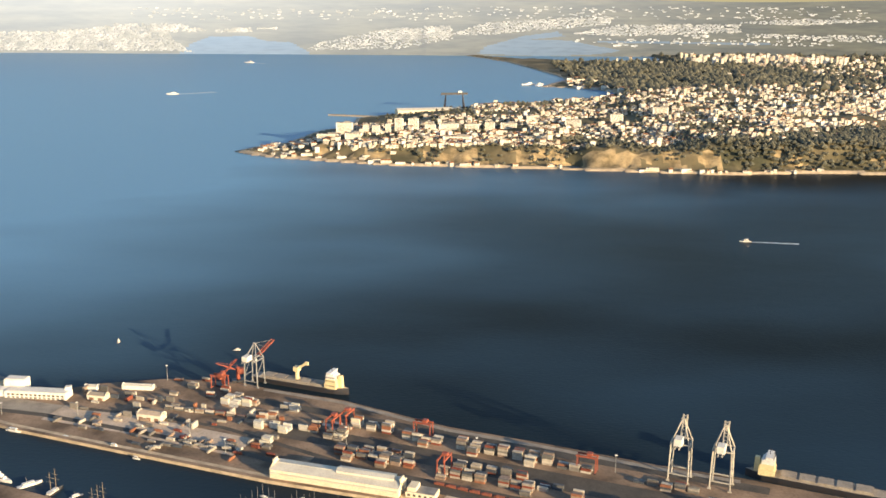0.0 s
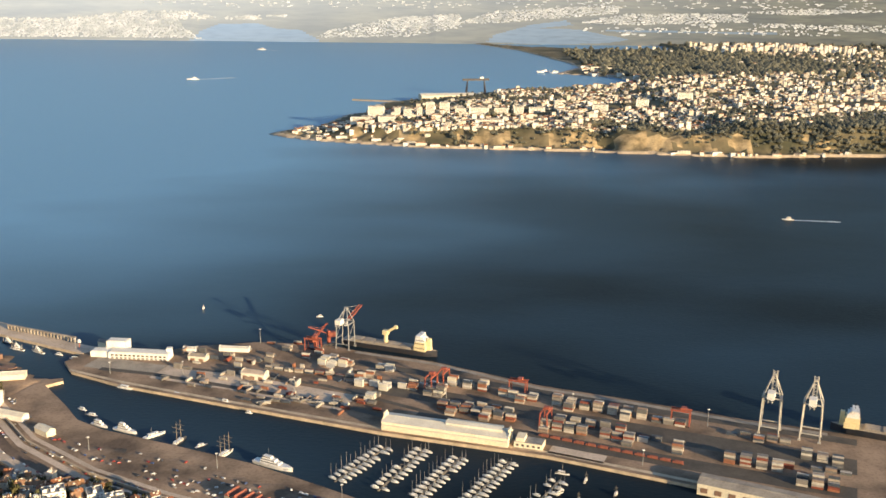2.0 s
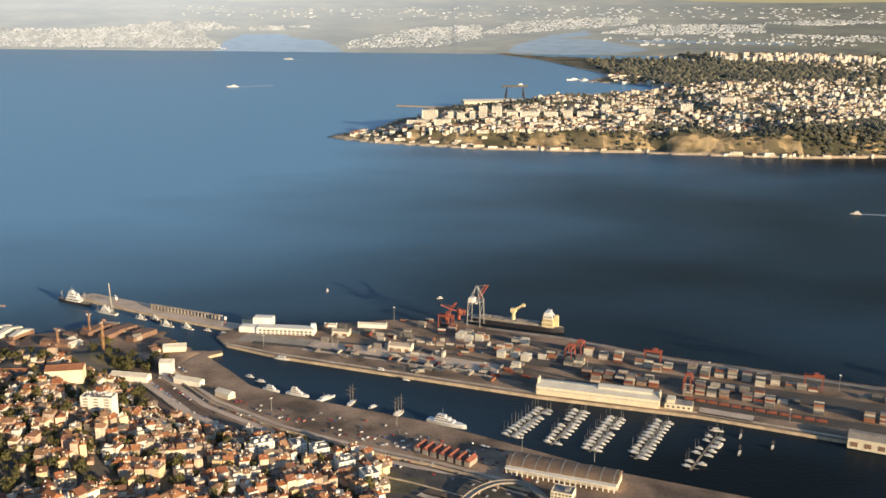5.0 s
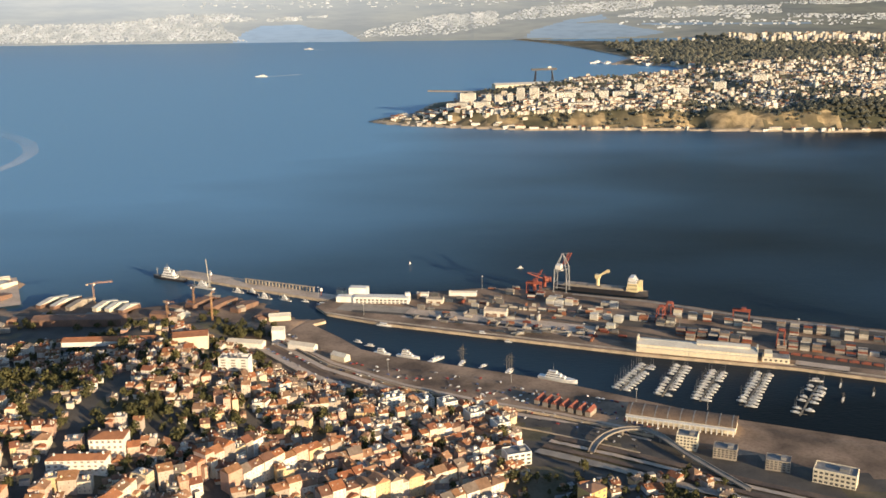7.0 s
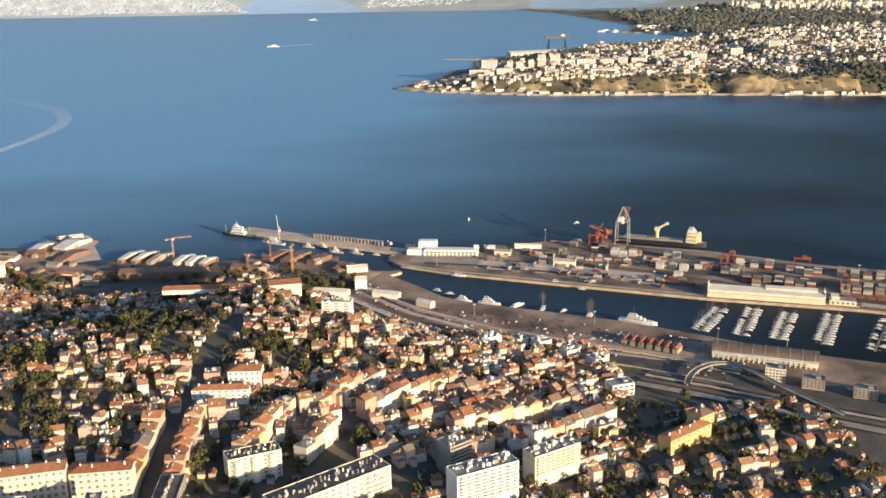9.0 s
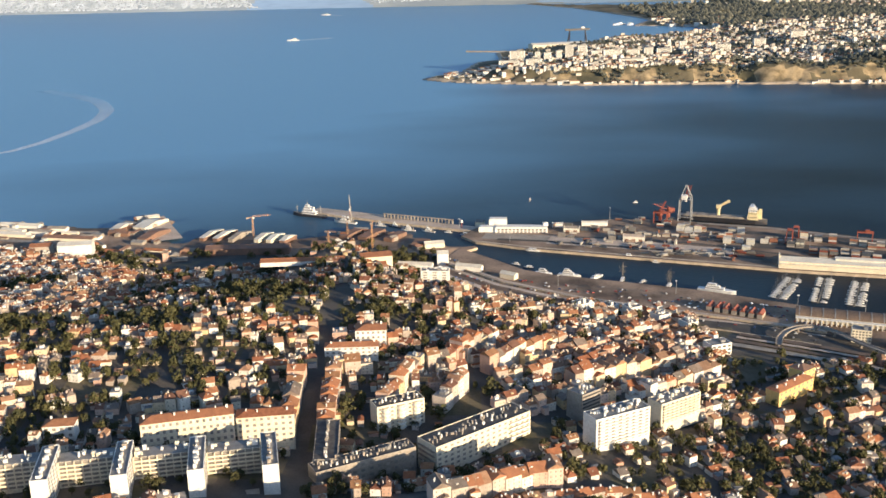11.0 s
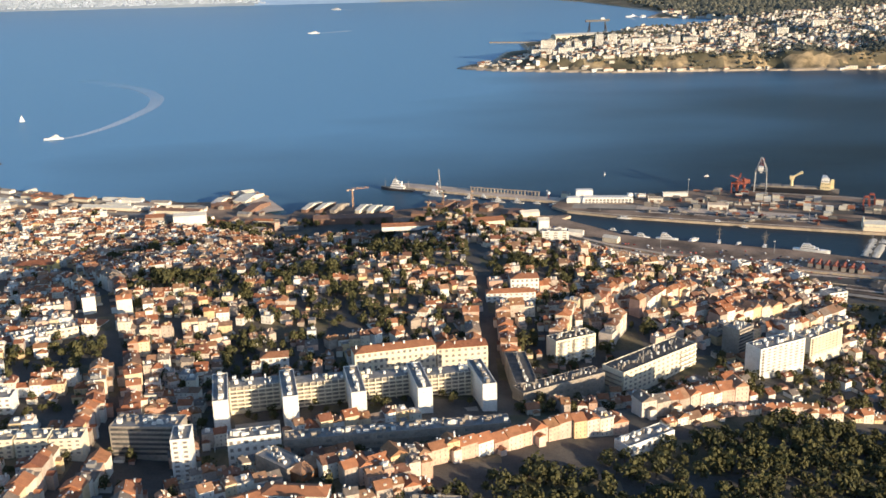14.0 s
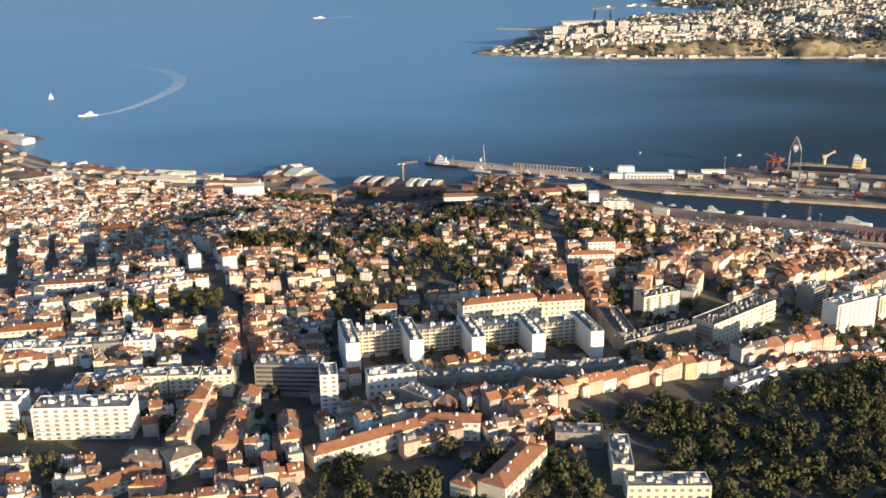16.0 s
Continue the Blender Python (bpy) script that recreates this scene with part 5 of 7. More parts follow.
def sail_under_way(x, y, turn, size):
    r = thing("sailing_boat", "small sailing boat under full white sail", "boat", "sailing boats on the river", pose(x, y, 0.05, 0, 0, turn))
    part("hull", hull(size * 0.9, size * 0.28, size * 0.12, 0.45), [m_hull_white, m_wood], r)
    s = Shape()
    s.beam((0.3, 0, 0.4), (0.3, 0, size * 1.35), 0.09)
    part("mast", s, m_steel, r)
    for name, a, b_ in (("mainsail", (0.25, -size * 0.42), 0.95), ("jib_sail", (0.35, size * 0.42), 0.75)):
        s = Shape()
        x0, x1, top = a[0], a[1], size * 1.3 * b_
        s.solid([(x0, -0.03, 0.9), (x1, -0.35, 0.9), (x0, -0.03, top)], [(x0, 0.03, 0.9), (x1, -0.29, 0.9), (x0, 0.03, top)])
        part(name, s, m_hull_white, r)


sail_under_way(-260, 752, 55, 3.2)
sail_under_way(-1012, 1211, 30, 8)


# -- mole, shipyard and old docks --
def colonnade():
    """A row of concrete uprights with a beam along the mole."""
    r = thing("colonnade", "pale concrete colonnade along the mole", "colonnade", at=pose(-396, 693.5, 2, 0, 0, -24))
    for i in range(21):
        s = Shape()
        s.box(i * 3.3, 0, 0, 1.0, 1.6, 3.6)
        part("post", s, m_conc, r)
    s = Shape()
    s.box(33, 0, 3.6, 68, 1.8, 0.6)
    part("beam", s, m_conc, r)


colonnade()


def lamp_mast(x, y, h, z=2.0):
    r = thing("light_mast", "tall slim floodlight mast on the quay", "light mast", "floodlight masts", pose(x, y, z))
    s = Shape()
    s.beam((0, 0, 0), (0, 0, h), 0.22, r2=0.1, sides=6)
    part("pole", s, m_steel, r)
    s = Shape()
    s.box(0, 0, h, 1.3, 1.3, 0.35)
    part("lamp_head", s, m_white, r)


for x, y, h in ((-198, 668, 11), (-131, 550, 10), (-115, 437, 8), (-187, 469, 9), (-427, 699, 9), (-330, 652, 8), (-60, 566, 11), (20, 552, 11), (100, 530, 11), (-240, 606, 9), (-290, 606, 8), (-160, 580, 9), (50, 478, 9), (-76, 424, 8), (-265, 490, 8)):
    lamp_mast(x, y, h)
for x, y in ((-428, 701), (-328, 652)):
    r = thing("harbour_beacon", "white round harbour beacon on a post", "beacon", "harbour beacons", pose(x, y + 2.5, 2))
    s = Shape()
    s.beam((0, 0, 0), (0, 0, 4.5), 0.3, sides=6)
    part("post", s, m_red, r)
    s = Shape()
    s.beam((0, 0, 4.3), (0, 0, 6.6), 1.2, sides=10, r2=1.0)
    part("lantern", s, m_hull_white, r)


def tower_crane(x, y, z, h, jib, turn, paint):
    r = thing("tower_crane", "slim tower crane with a long horizontal jib", "crane", "tower cranes", pose(x, y, z, 0, 0, turn))
    s = Shape()
    for a in (-0.5, 0.5):
        for b in (-0.5, 0.5):
            s.beam((a, b, 0), (a, b, h), 0.13)
    for i in range(int(h / 2)):
        s.beam((-0.5, -0.5, i * 2), (0.5, -0.5, i * 2 + 2), 0.08)
        s.beam((0.5, 0.5, i * 2), (-0.5, 0.5, i * 2 + 2), 0.08)
    part("mast", s, paint, r)
    s = Shape()
    for b in (-0.5, 0.5):
        s.beam((-jib * 0.3, b, h), (jib, b, h), 0.11)
    s.beam((0, 0, h + 1.2), (jib, 0, h + 0.9), 0.1)
    for i in range(int(jib / 2)):
        s.beam((i * 2, -0.5, h), (i * 2 + 1, 0, h + 1.1), 0.07)
    part("jib", s, paint, r)
    s = Shape()
    s.box(-jib * 0.28, 0, h - 1.0, 2, 1.4, 1.2)
    part("counterweight", s, m_conc, r)
    s = Shape()
    s.box(0.9, 0.8, h - 1.6, 1.2, 1.0, 1.3)
    part("cab", s, m_white, r)


m_ochre = mat("ochre crane paint", (0.58, 0.34, 0.18), (0.48, 0.28, 0.15), rough=0.6, scale=0.4, fine=2.0)
tower_crane(-503, 632, 2, 19, 15, 20, m_ochre)
tower_crane(-401, 590, 3, 22, 5, 70, m_ochre)
tower_crane(-424, 628, 2, 17, 6, 140, m_ochre)
tower_crane(-437, 600, 3, 13, 8, -30, m_ochre)
for x, y, w_, d_, h_, rot, wall, roof, lab in (
        (-540, 642, 4.6, 30, 3.0, -0.42, m_rust, m_sheet, "shipyard shed with a pale roof beside the slipway"),
        (-528, 639, 4.6, 30, 3.0, -0.42, m_rust, m_sheet, "shipyard shed with a pale roof beside the slipway"),
        (-515, 635, 4.6, 28, 3.0, -0.42, m_conc, m_conc, "shipyard shed with a pale roof beside the slipway"),
        (-494, 630, 4.6, 24, 3.0, -0.42, m_cream, m_sheet, "shipyard shed with a pale roof beside the slipway"),
        (-484, 627, 4.6, 22, 3.0, -0.42, m_cream, m_sheet, "shipyard shed with a pale roof beside the slipway"),
        (-473, 623, 4.6, 20, 3.0, -0.42, m_rust, m_sheet, "shipyard shed with a pale roof beside the slipway"),
        (-500, 590, 66, 14, 5.5, 0.02, m_rust, m_rust, "long brown shipyard hall with a rusty roof"),
        (-443, 490, 58, 10, 1.6, 0.05, m_white, m_orange, "long low building with a bright clay roof"),
        (-393, 498, 22, 14, 7.5, 0.2, m_cream, m_orange, "large ochre building with clay tiled roof"),
        (-428, 575, 14, 9, 4.5, -0.2, m_yellow, m_orange, "ochre shipyard workshop with tiled roof"),
        (-603, 684, 13, 34, 2.6, -0.38, m_cream, m_sheet, "wide pale dock shed on the old pier"),
        (-626, 676, 8, 26, 2.2, -0.38, m_rust, m_sheet, "wide pale dock shed on the old pier"),
        (-590, 646, 9, 34, 3.0, -0.38, m_rust, m_rust, "brown dock shed with rusty sheet roof"),
        (-660, 640, 46, 9, 3.0, -0.2, m_cream, m_rust, "long dock warehouse with a brown roof"),
        (-725, 660, 50, 9, 3.0, -0.22, m_cream, m_sheet, "long dock warehouse with a pale roof"),
        (-720, 688, 40, 6, 2.6, -0.25, m_white, m_sheet, "white quay shed with a pale roof"),
        (-800, 708, 50, 8, 3.0, -0.4, m_cream, m_rust, "long dock warehouse with a brown roof"),
        (-835, 660, 40, 10, 5.0, 0.55, m_white, m_sheet, "tall pale grain warehouse near the docks"),
        (-860, 628, 30, 12, 6.0, 0.3, m_white, m_grey, "white flat-roofed market hall near docks"),
        (-635, 586, 26, 14, 12.0, 0.15, m_white, m_sheet, "large white customs house by the docks"),
        (-665, 592, 16, 12, 9.0, 0.15, m_wall_one, m_orange, "pink customs annexe with tiled roof"),
        (-945, 880, 60, 16, 4.5, -0.6, m_white, m_sheet, "white river station on the far quay"),
        (-345.5, 551, 8.5, 9, 8.5, 0.05, m_white, m_sheet, "tall plain white dock house with a pale roof"),
        (-326, 532, 20, 6, 3.5, -0.36, m_white, m_sheet, "low cream dock building with a pale roof"),
        (-352, 596, 16, 8, 3.5, 0.2, m_cream, m_sheet, "low cream dock building with a pale roof"),
        (-366, 538, 26, 7, 4.0, -0.2, m_white, m_sheet, "low cream dock building with a pale roof"),
        (-298, 511, 12, 6, 3.5, -0.6, m_cream, m_sheet, "low cream dock building with a pale roof"),
        (-312, 660, 7, 5, 3.5, -0.4, m_cream, m_grey, "small cream pier office with flat roof")):
    shed("dock_building", lab, x, y, max(ground_z(x, y), 2.0) if y < 640 else 2.0, w_, d_, h_, rot, wall, roof, 1.5 if d_ < 20 else 2.2, 0, False, "dock buildings", "building")


def station_hall():
    """A long hall under a barrel roof, with a white arcade along its street side."""
    r = thing("station_hall", "long station hall with grey barrel roof and white arcade", "building", at=pose(-95, 407, 2, 0, 0, math.degrees(-0.36)))
    s = Shape()
    s.box(0, 0, -1, 60, 14, 5.2)
    part("wall", s, m_cream, r)
    n = 10
    arc = [(7.3 * math.cos(math.pi * k / n), 4.2 + 3.2 * math.sin(math.pi * k / n)) for k in range(n + 1)]
    s = Shape()
    s.solid([(-30.2, y, z) for y, z in arc], [(30.2, y, z) for y, z in arc])
    part("roof", s, m_rail, r)
    for k in range(9):
        s = Shape()
        rib = [(7.42 * math.cos(math.pi * q / n), 4.22 + 3.3 * math.sin(math.pi * q / n)) for q in range(n + 1)]
        u = -28 + k * 7
        s.solid([(u - 0.3, y, z) for y, z in rib], [(u + 0.3, y, z) for y, z in rib])
        part("roof_rib", s, m_grey, r)
    s = Shape()
    s.box(0, -8.4, 3.4, 60, 3.2, 0.5)
    part("arcade_roof", s, m_white, r)
    for k in range(21):
        s = Shape()
        s.box(-29 + k * 2.9, -9.7, -0.5, 0.7, 0.6, 3.9)
        part("pillar", s, m_white, r)


station_hall()
for i in range(7):     # the row of small red gabled stores
    x, y = -172 + i * 4.6, 437 - i * 2.9
    shed("gabled_store", "small white store with a red gable roof", x, y, 2.2, 9, 3.4, 3, 1.04, m_conc, m_red_tile, 1.7, 0, False, "row of gabled stores", "store")


def office_block(x, y, z, w, d, h, rot, wall, name="office_building", label="pale flat-roofed office block with window rows", floors=4, cols=6, group="office blocks"):
    """A flat-roofed block: walls, roof with parapet and plant room, and its windows one by one."""
    r = thing(name, label, "building", group, pose(x, y, z, 0, 0, math.degrees(rot)))
    s = Shape()
    s.box(0, 0, -3, w, d, h + 3)
    for e in (-1, 1):
        s.box(0, e * (d / 2 - 0.15), h, w, 0.3, 0.6)
        s.box(e * (w / 2 - 0.15), 0, h, 0.3, d - 0.62, 0.6)
    part("wall", s, wall, r)
    s = Shape()
    s.box(0, 0, h, w - 0.62, d - 0.62, 0.15)
    s.box(w * 0.2, 0, h + 0.15, w * 0.22, d * 0.4, 1.4)
    part("roof", s, m_grey, r)
    me = Shape()
    me.box(0, 0, 0, w / cols * 0.6, 0.12, h / floors * 0.48)
    me = me.mesh("window", m_pane)
    for f in range(floors):
        for c in range(cols):
            part("window", me, None, r, at=pose((c + 0.5) / cols * w - w / 2, -d / 2 - 0.02, 0.7 + f * h / floors))
    return r


office_block(-99, 376, 3, 11, 9, 7, -0.36, m_cream)
office_block(-82, 364, 3, 12, 8, 5, -0.36, m_conc)
office_block(-59, 350, 3, 12, 8, 5, -0.36, m_conc)
office_block(-36, 334, 3, 20, 10, 7, -0.5, m_cream, floors=3, cols=8)
office_block(-192, 350, 5, 13, 9, 9, 0.3, m_white, floors=4, cols=4)
for (ax, ay, bx, by, wd) in ((76, 449, 168, 405, 13),):
    L_ = math.hypot(bx - ax, by - ay)
    shed("transit_shed", "long yellowish transit shed with many bays", (ax + bx) / 2, (ay + by) / 2 + 5, 2, L_, wd, 5, math.atan2(by - ay, bx - ax), m_cream, m_conc, 0.8, 14, False, "transit sheds", "shed")


# -- railway, road strips and parked vehicles along the quays --
def strip(name, pts, width, z, m, label, category="road"):
    s = Shape()
    for (ax, ay), (bx, by) in zip(pts, pts[1:]):
        dx, dy = bx - ax, by - ay
        n = math.hypot(dx, dy) or 1
        px, py = -dy / n * width / 2, dx / n * width / 2
        s.face([(ax + px, ay + py, z), (ax - px, ay - py, z), (bx - px, by - py, z), (bx + px, by + py, z)])
    ob = new(name, s.mesh(name, m))
    return tagged(ob, label, category, kind="structure")


SHORE_LINE = [(-342, 560), (-300, 508), (-252, 470), (-205, 444), (-160, 424), (-110, 396)]
for k, (off, wd, m, lab) in enumerate(((-4, 3, m_yard_light, "worn pale quay track"), (-14, 4, m_yard_light, "worn pale service road"), (-22, 6, m_rail, "rusty railway track bed"), (-29, 7, m_yard_light, "pale concrete riverside avenue"), (-38, 5, m_rail, "rusty railway track bed"))):
    strip("road_%d" % (k + 1), [(x + off * 0.48, y + off * 0.88) for x, y in SHORE_LINE], wd, 2.35 + 0.03 * k + max(0, -off - 28) * 0.06, m, lab)
for k, off in enumerate((-9.5, -33.5)):
    q = Shape()
    line = [(x + off * 0.48, y + off * 0.88) for x, y in SHORE_LINE]
    for (ax, ay), (bx, by) in zip(line, line[1:]):
        q.box((ax + bx) / 2, (ay + by) / 2, 1.5, math.hypot(bx - ax, by - ay), 0.9, 2.1 + 0.5 * k, math.atan2(by - ay, bx - ax))
    tagged(new("wall_quay_%d" % (k + 1), q.mesh("wall_quay", m_quay)), "low pale stone wall along the quay road", "wall", kind="structure")
strip("road_6", [(-320, 612), (-277, 591), (-200, 561), (-98, 522), (-2, 493), (130, 435)], 3.0, 2.03, m_quay, "pale stone coping along the dock edge")
strip("road_7", [(-300, 615), (-262, 606), (-185, 578), (-120, 552), (-98, 540)], 5.0, 2.03, m_asphalt, "dark dock road")
strip("road_8", [(-246, 618), (-190, 606), (-140, 588), (-60, 540), (-20, 522)], 4.0, 2.035, m_asphalt, "dark dock road")
strip("road_9", [(-126, 652), (-69, 630), (3, 587), (61, 564), (125, 536), (170, 520)], 4.0, 2.03, m_conc, "pale concrete crane track along the quay")
for k, (u0, u1, v0, wd) in enumerate(((-62, 236, 51, 20), (-100, 236, 17, 9), (-20, 236, 84, 14))):
    strip("road_%d" % (k + 20), [(-30 + 0.93 * u - 0.37 * v0, 612 - 0.37 * u - 0.93 * v0) for u in (u0, (u0 + u1) / 2, u1)], wd, 2.028, m_asphalt, "dark asphalt lane between the stacks")
RAIL_LINE = [(-176, 372), (-140, 352), (-100, 328), (-40, 292), (30, 250)]
for k, (off, wd, m, lab) in enumerate(((0, 5, m_rail, "rusty railway track bed"), (8, 4, m_yard_light, "pale dusty road beside the tracks"), (15, 6, m_rail, "rusty railway track bed"), (-9, 7, m_conc, "worn concrete avenue"))):
    q, line = Shape(), [(x + off * 0.5, y + off * 0.86) for x, y in RAIL_LINE]
    for (ax, ay), (bx, by) in zip(line, line[1:]):
        n = int(math.hypot(bx - ax, by - ay) / 5)
        for i in range(n):
            c = [(ax + (bx - ax) * (i + e) / n + side * wd * 0.25, ay + (by - ay) * (i + e) / n + side * wd * 0.43) for e, side in ((0, 1), (0, -1), (1, -1), (1, 1))]
            q.face([(px, py, ground_z(px, py) + 0.7 + 0.04 * k) for px, py in c])
    tagged(new("road_%d" % (k + 30), q.mesh("road", m)), lab, "road", kind="structure")
strip("pavement_yard", [(-258, 611), (-200, 592), (-122, 560)], 25.0, 2.02, m_yard_light, "pale gravel storage yard")
strip("pavement_lot", [(-310, 628), (-258, 612)], 20.0, 2.025, m_conc, "pale paved forecourt of the terminal")
strip("pavement_patch", [(0, 497), (30, 484)], 10.0, 2.03, m_yard_light, "pale gravel loading yard")


def lorry_mesh():
    s = Shape()
    s.box(0.4, 0, 0.5, 4.6, 1.2, 1.4)
    s.box(-2.7, 0, 0.3, 1.1, 1.2, 1.2)
    s.box(0, 0, 0.2, 6.2, 0.9, 0.3)
    return s.mesh("lorry", m_cont)


def car_mesh():
    s = Shape()
    s.box(0, 0, 0.15, 2.1, 0.9, 0.35)
    s.box(-0.1, 0, 0.5, 1.2, 0.82, 0.28, taper=0.8)
    for x in (-0.65, 0.65):
        s.box(x, 0, 0, 0.34, 0.94, 0.3)
    return s.mesh("car", mat("parked car paint", None, palette=[(0.6, 0.6, 0.6), (0.05, 0.05, 0.06), (0.3, 0.3, 0.32), (0.75, 0.75, 0.74), (0.3, 0.05, 0.04), (0.06, 0.09, 0.2)], obrand=True, rough=0.35, scale=0.5, fine=2.0, stain=0.1, spec=0.5))


lorry, car = lorry_mesh(), car_mesh()
for _ in range(70):
    t = rnd.random()
    x, y = -250 + 150 * t + rnd.uniform(-18, 6), 612 - 58 * t + rnd.uniform(-16, 10)
    if rnd.random() < 0.5:
        x, y = -150 + rnd.gauss(0, 22), 562 + rnd.gauss(0, 5) - 0.36 * 0
    if inside_distance(TERMINAL, np.array([x]), np.array([y]))[0] < 7 or (-102 < x < -15 and 495 < y < 535):
        continue
    ob = new("lorry", lorry)
    ob.matrix_basis = pose(x, y, 2.04, 0, 0, math.degrees(QUAY_TURN) + rnd.choice([0, 0, 90]) + rnd.uniform(-8, 8))
    tagged(ob, "dusty freight lorry parked on the terminal", "lorry", "lorries on the terminal")
for _ in range(150):
    t = rnd.random()
    i = min(4, int(t * 5))
    u = t * 5 - i
    (ax, ay), (bx, by) = SHORE_LINE[i], SHORE_LINE[i + 1]
    off = rnd.choice([2, 4, -8, -10, -18, -26])
    x, y = ax + (bx - ax) * u + off * 0.48, ay + (by - ay) * u + off * 0.88
    ob = new("car", car)
    ob.matrix_basis = pose(x, y, max(2.45, ground_z(x, y) + 0.02), 0, 0, math.degrees(math.atan2(by - ay, bx - ax)) + rnd.choice([0, 90]))
    tagged(ob, "small parked car on the quayside", "car", "cars along the quay")
for _ in range(110):   # cars left about on the open quay
    i = rnd.randint(1, 4)
    u, off = rnd.random(), rnd.choice([8, 12, 17, 22, 27])
    (ax, ay), (bx, by) = SHORE_LINE[i], SHORE_LINE[i + 1]
    x, y = ax + (bx - ax) * u + off * 0.48, ay + (by - ay) * u + off * 0.88
    if shore_field.at(x, y) < 9:
        continue
    ob = new("car", car)
    ob.matrix_basis = pose(x, y, max(2.05, ground_z(x, y) + 0.02), 0, 0, rnd.uniform(0, 180))
    tagged(ob, "small parked car on the quayside", "car", "cars along the quay")
wagon = lorry.copy()
wagon.materials[0] = m_red_tile
for i in range(12):    # goods wagons
    ob = new("goods_wagon", wagon)
    ob.matrix_basis = pose(2 + i * 6.6 - 4, 513 - i * 3.0, 2.04, 0, 0, -25)
    tagged(ob, "dull red goods wagon on the siding", "wagon", "wagons on the siding")


def viaduct():
    """The curved access ramp behind the station hall, on piers."""
    r = thing("viaduct", "curved concrete road ramp on piers", "viaduct")
    s = Shape()
    knots = [(-152, 364), (-148, 374), (-141, 384), (-131, 391), (-120, 391), (-112, 382), (-104, 363), (-94, 344), (-82, 322)]
    pts = []
    for i in range(len(knots) - 1):
        p0, p1, p2, p3 = knots[max(i - 1, 0)], knots[i], knots[i + 1], knots[min(i + 2, len(knots) - 1)]
        for q in range(4):
            u = q / 4
            pts.append(tuple(0.5 * (2 * b + (c - a) * u + (2 * a - 5 * b + 4 * c - d) * u * u + (3 * b - a - 3 * c + d) * u ** 3) for a, b, c, d in zip(p0, p1, p2, p3)))
    pts.append(knots[-1])
    left, right = [], []
    for i, (x, y) in enumerate(pts):
        dx, dy = pts[min(i + 1, len(pts) - 1)][0] - pts[max(i - 1, 0)][0], pts[min(i + 1, len(pts) - 1)][1] - pts[max(i - 1, 0)][1]
        n = math.hypot(dx, dy)
        left.append((x - dy / n * 1.7, y + dx / n * 1.7))
        right.append((x + dy / n * 1.7, y - dx / n * 1.7))
    for (lx, ly), (rx, ry) in zip(left, right):
        s.v.extend([(lx, ly, 5.5), (rx, ry, 5.5), (rx, ry, 6.0), (lx, ly, 6.0)])
    for i in range(len(pts) - 1):
        for q in range(4):
            a, b = 4 * i + q, 4 * i + (q + 1) % 4
            s.f.append((a, b, b + 4, a + 4))
            s.k.append(0)
    part("deck", s, m_conc, r)
    for edge in (left, right):
        s = Shape()
        for (ax, ay), (bx, by) in zip(edge, edge[1:]):
            s.beam((ax, ay, 6.3), (bx, by, 6.3), 0.3)
        part("parapet", s, m_conc, r)
    for x, y in knots:
        s = Shape()
        s.box(x, y, 0, 1.0, 1.0, 5.6)
        part("pier", s, m_conc, r)


viaduct()
for x, y, w_, d_, rot in ((-404, 632, 9, 30, -0.5), (-421, 636, 8, 26, -0.5), (-440, 606, 22, 10, -0.2), (-384, 624, 8, 24, -0.5), (-362, 604, 10, 14, -0.4)):
    shed("slipway_shed", "brown shipyard shed beside the slipways", x, y, 2.0, w_, d_, 3.2, rot, m_rust, m_rust, 0.9, 0, False, "slipway sheds", "shed")


# -- the old docks upriver: tracks, quay roads and sheds of every size --
OLD_DOCKS = [(-990, 940), (-930, 845), (-892, 780), (-857, 748), (-750, 698), (-684, 676), (-640, 668)]
for k, (off, wd, m, lab) in enumerate(((6, 7, m_quay, "pale stone quay edge of the old docks"), (20, 6, m_yard_light, "pale dusty dock road"), (30, 6, m_rail, "rusty railway sidings of the docks"), (40, 8, m_conc, "pale concrete dock avenue"))):
    strip("road_%d" % (k + 10), [(x - off * 0.42, y - off * 0.9) for x, y in OLD_DOCKS], wd, 2.35 + 0.04 * k, m, lab)
strip("pavement_pier_old", [(-612, 712), (-576, 634)], 26.0, 2.3, m_yard_light, "pale worn pier deck of the old docks")
strip("pavement_slip", [(-556, 622), (-470, 612), (-400, 640)], 24.0, 2.3, m_rail, "brown shipyard apron before the slipways")
dock_rnd = random.Random(77)
made = 0
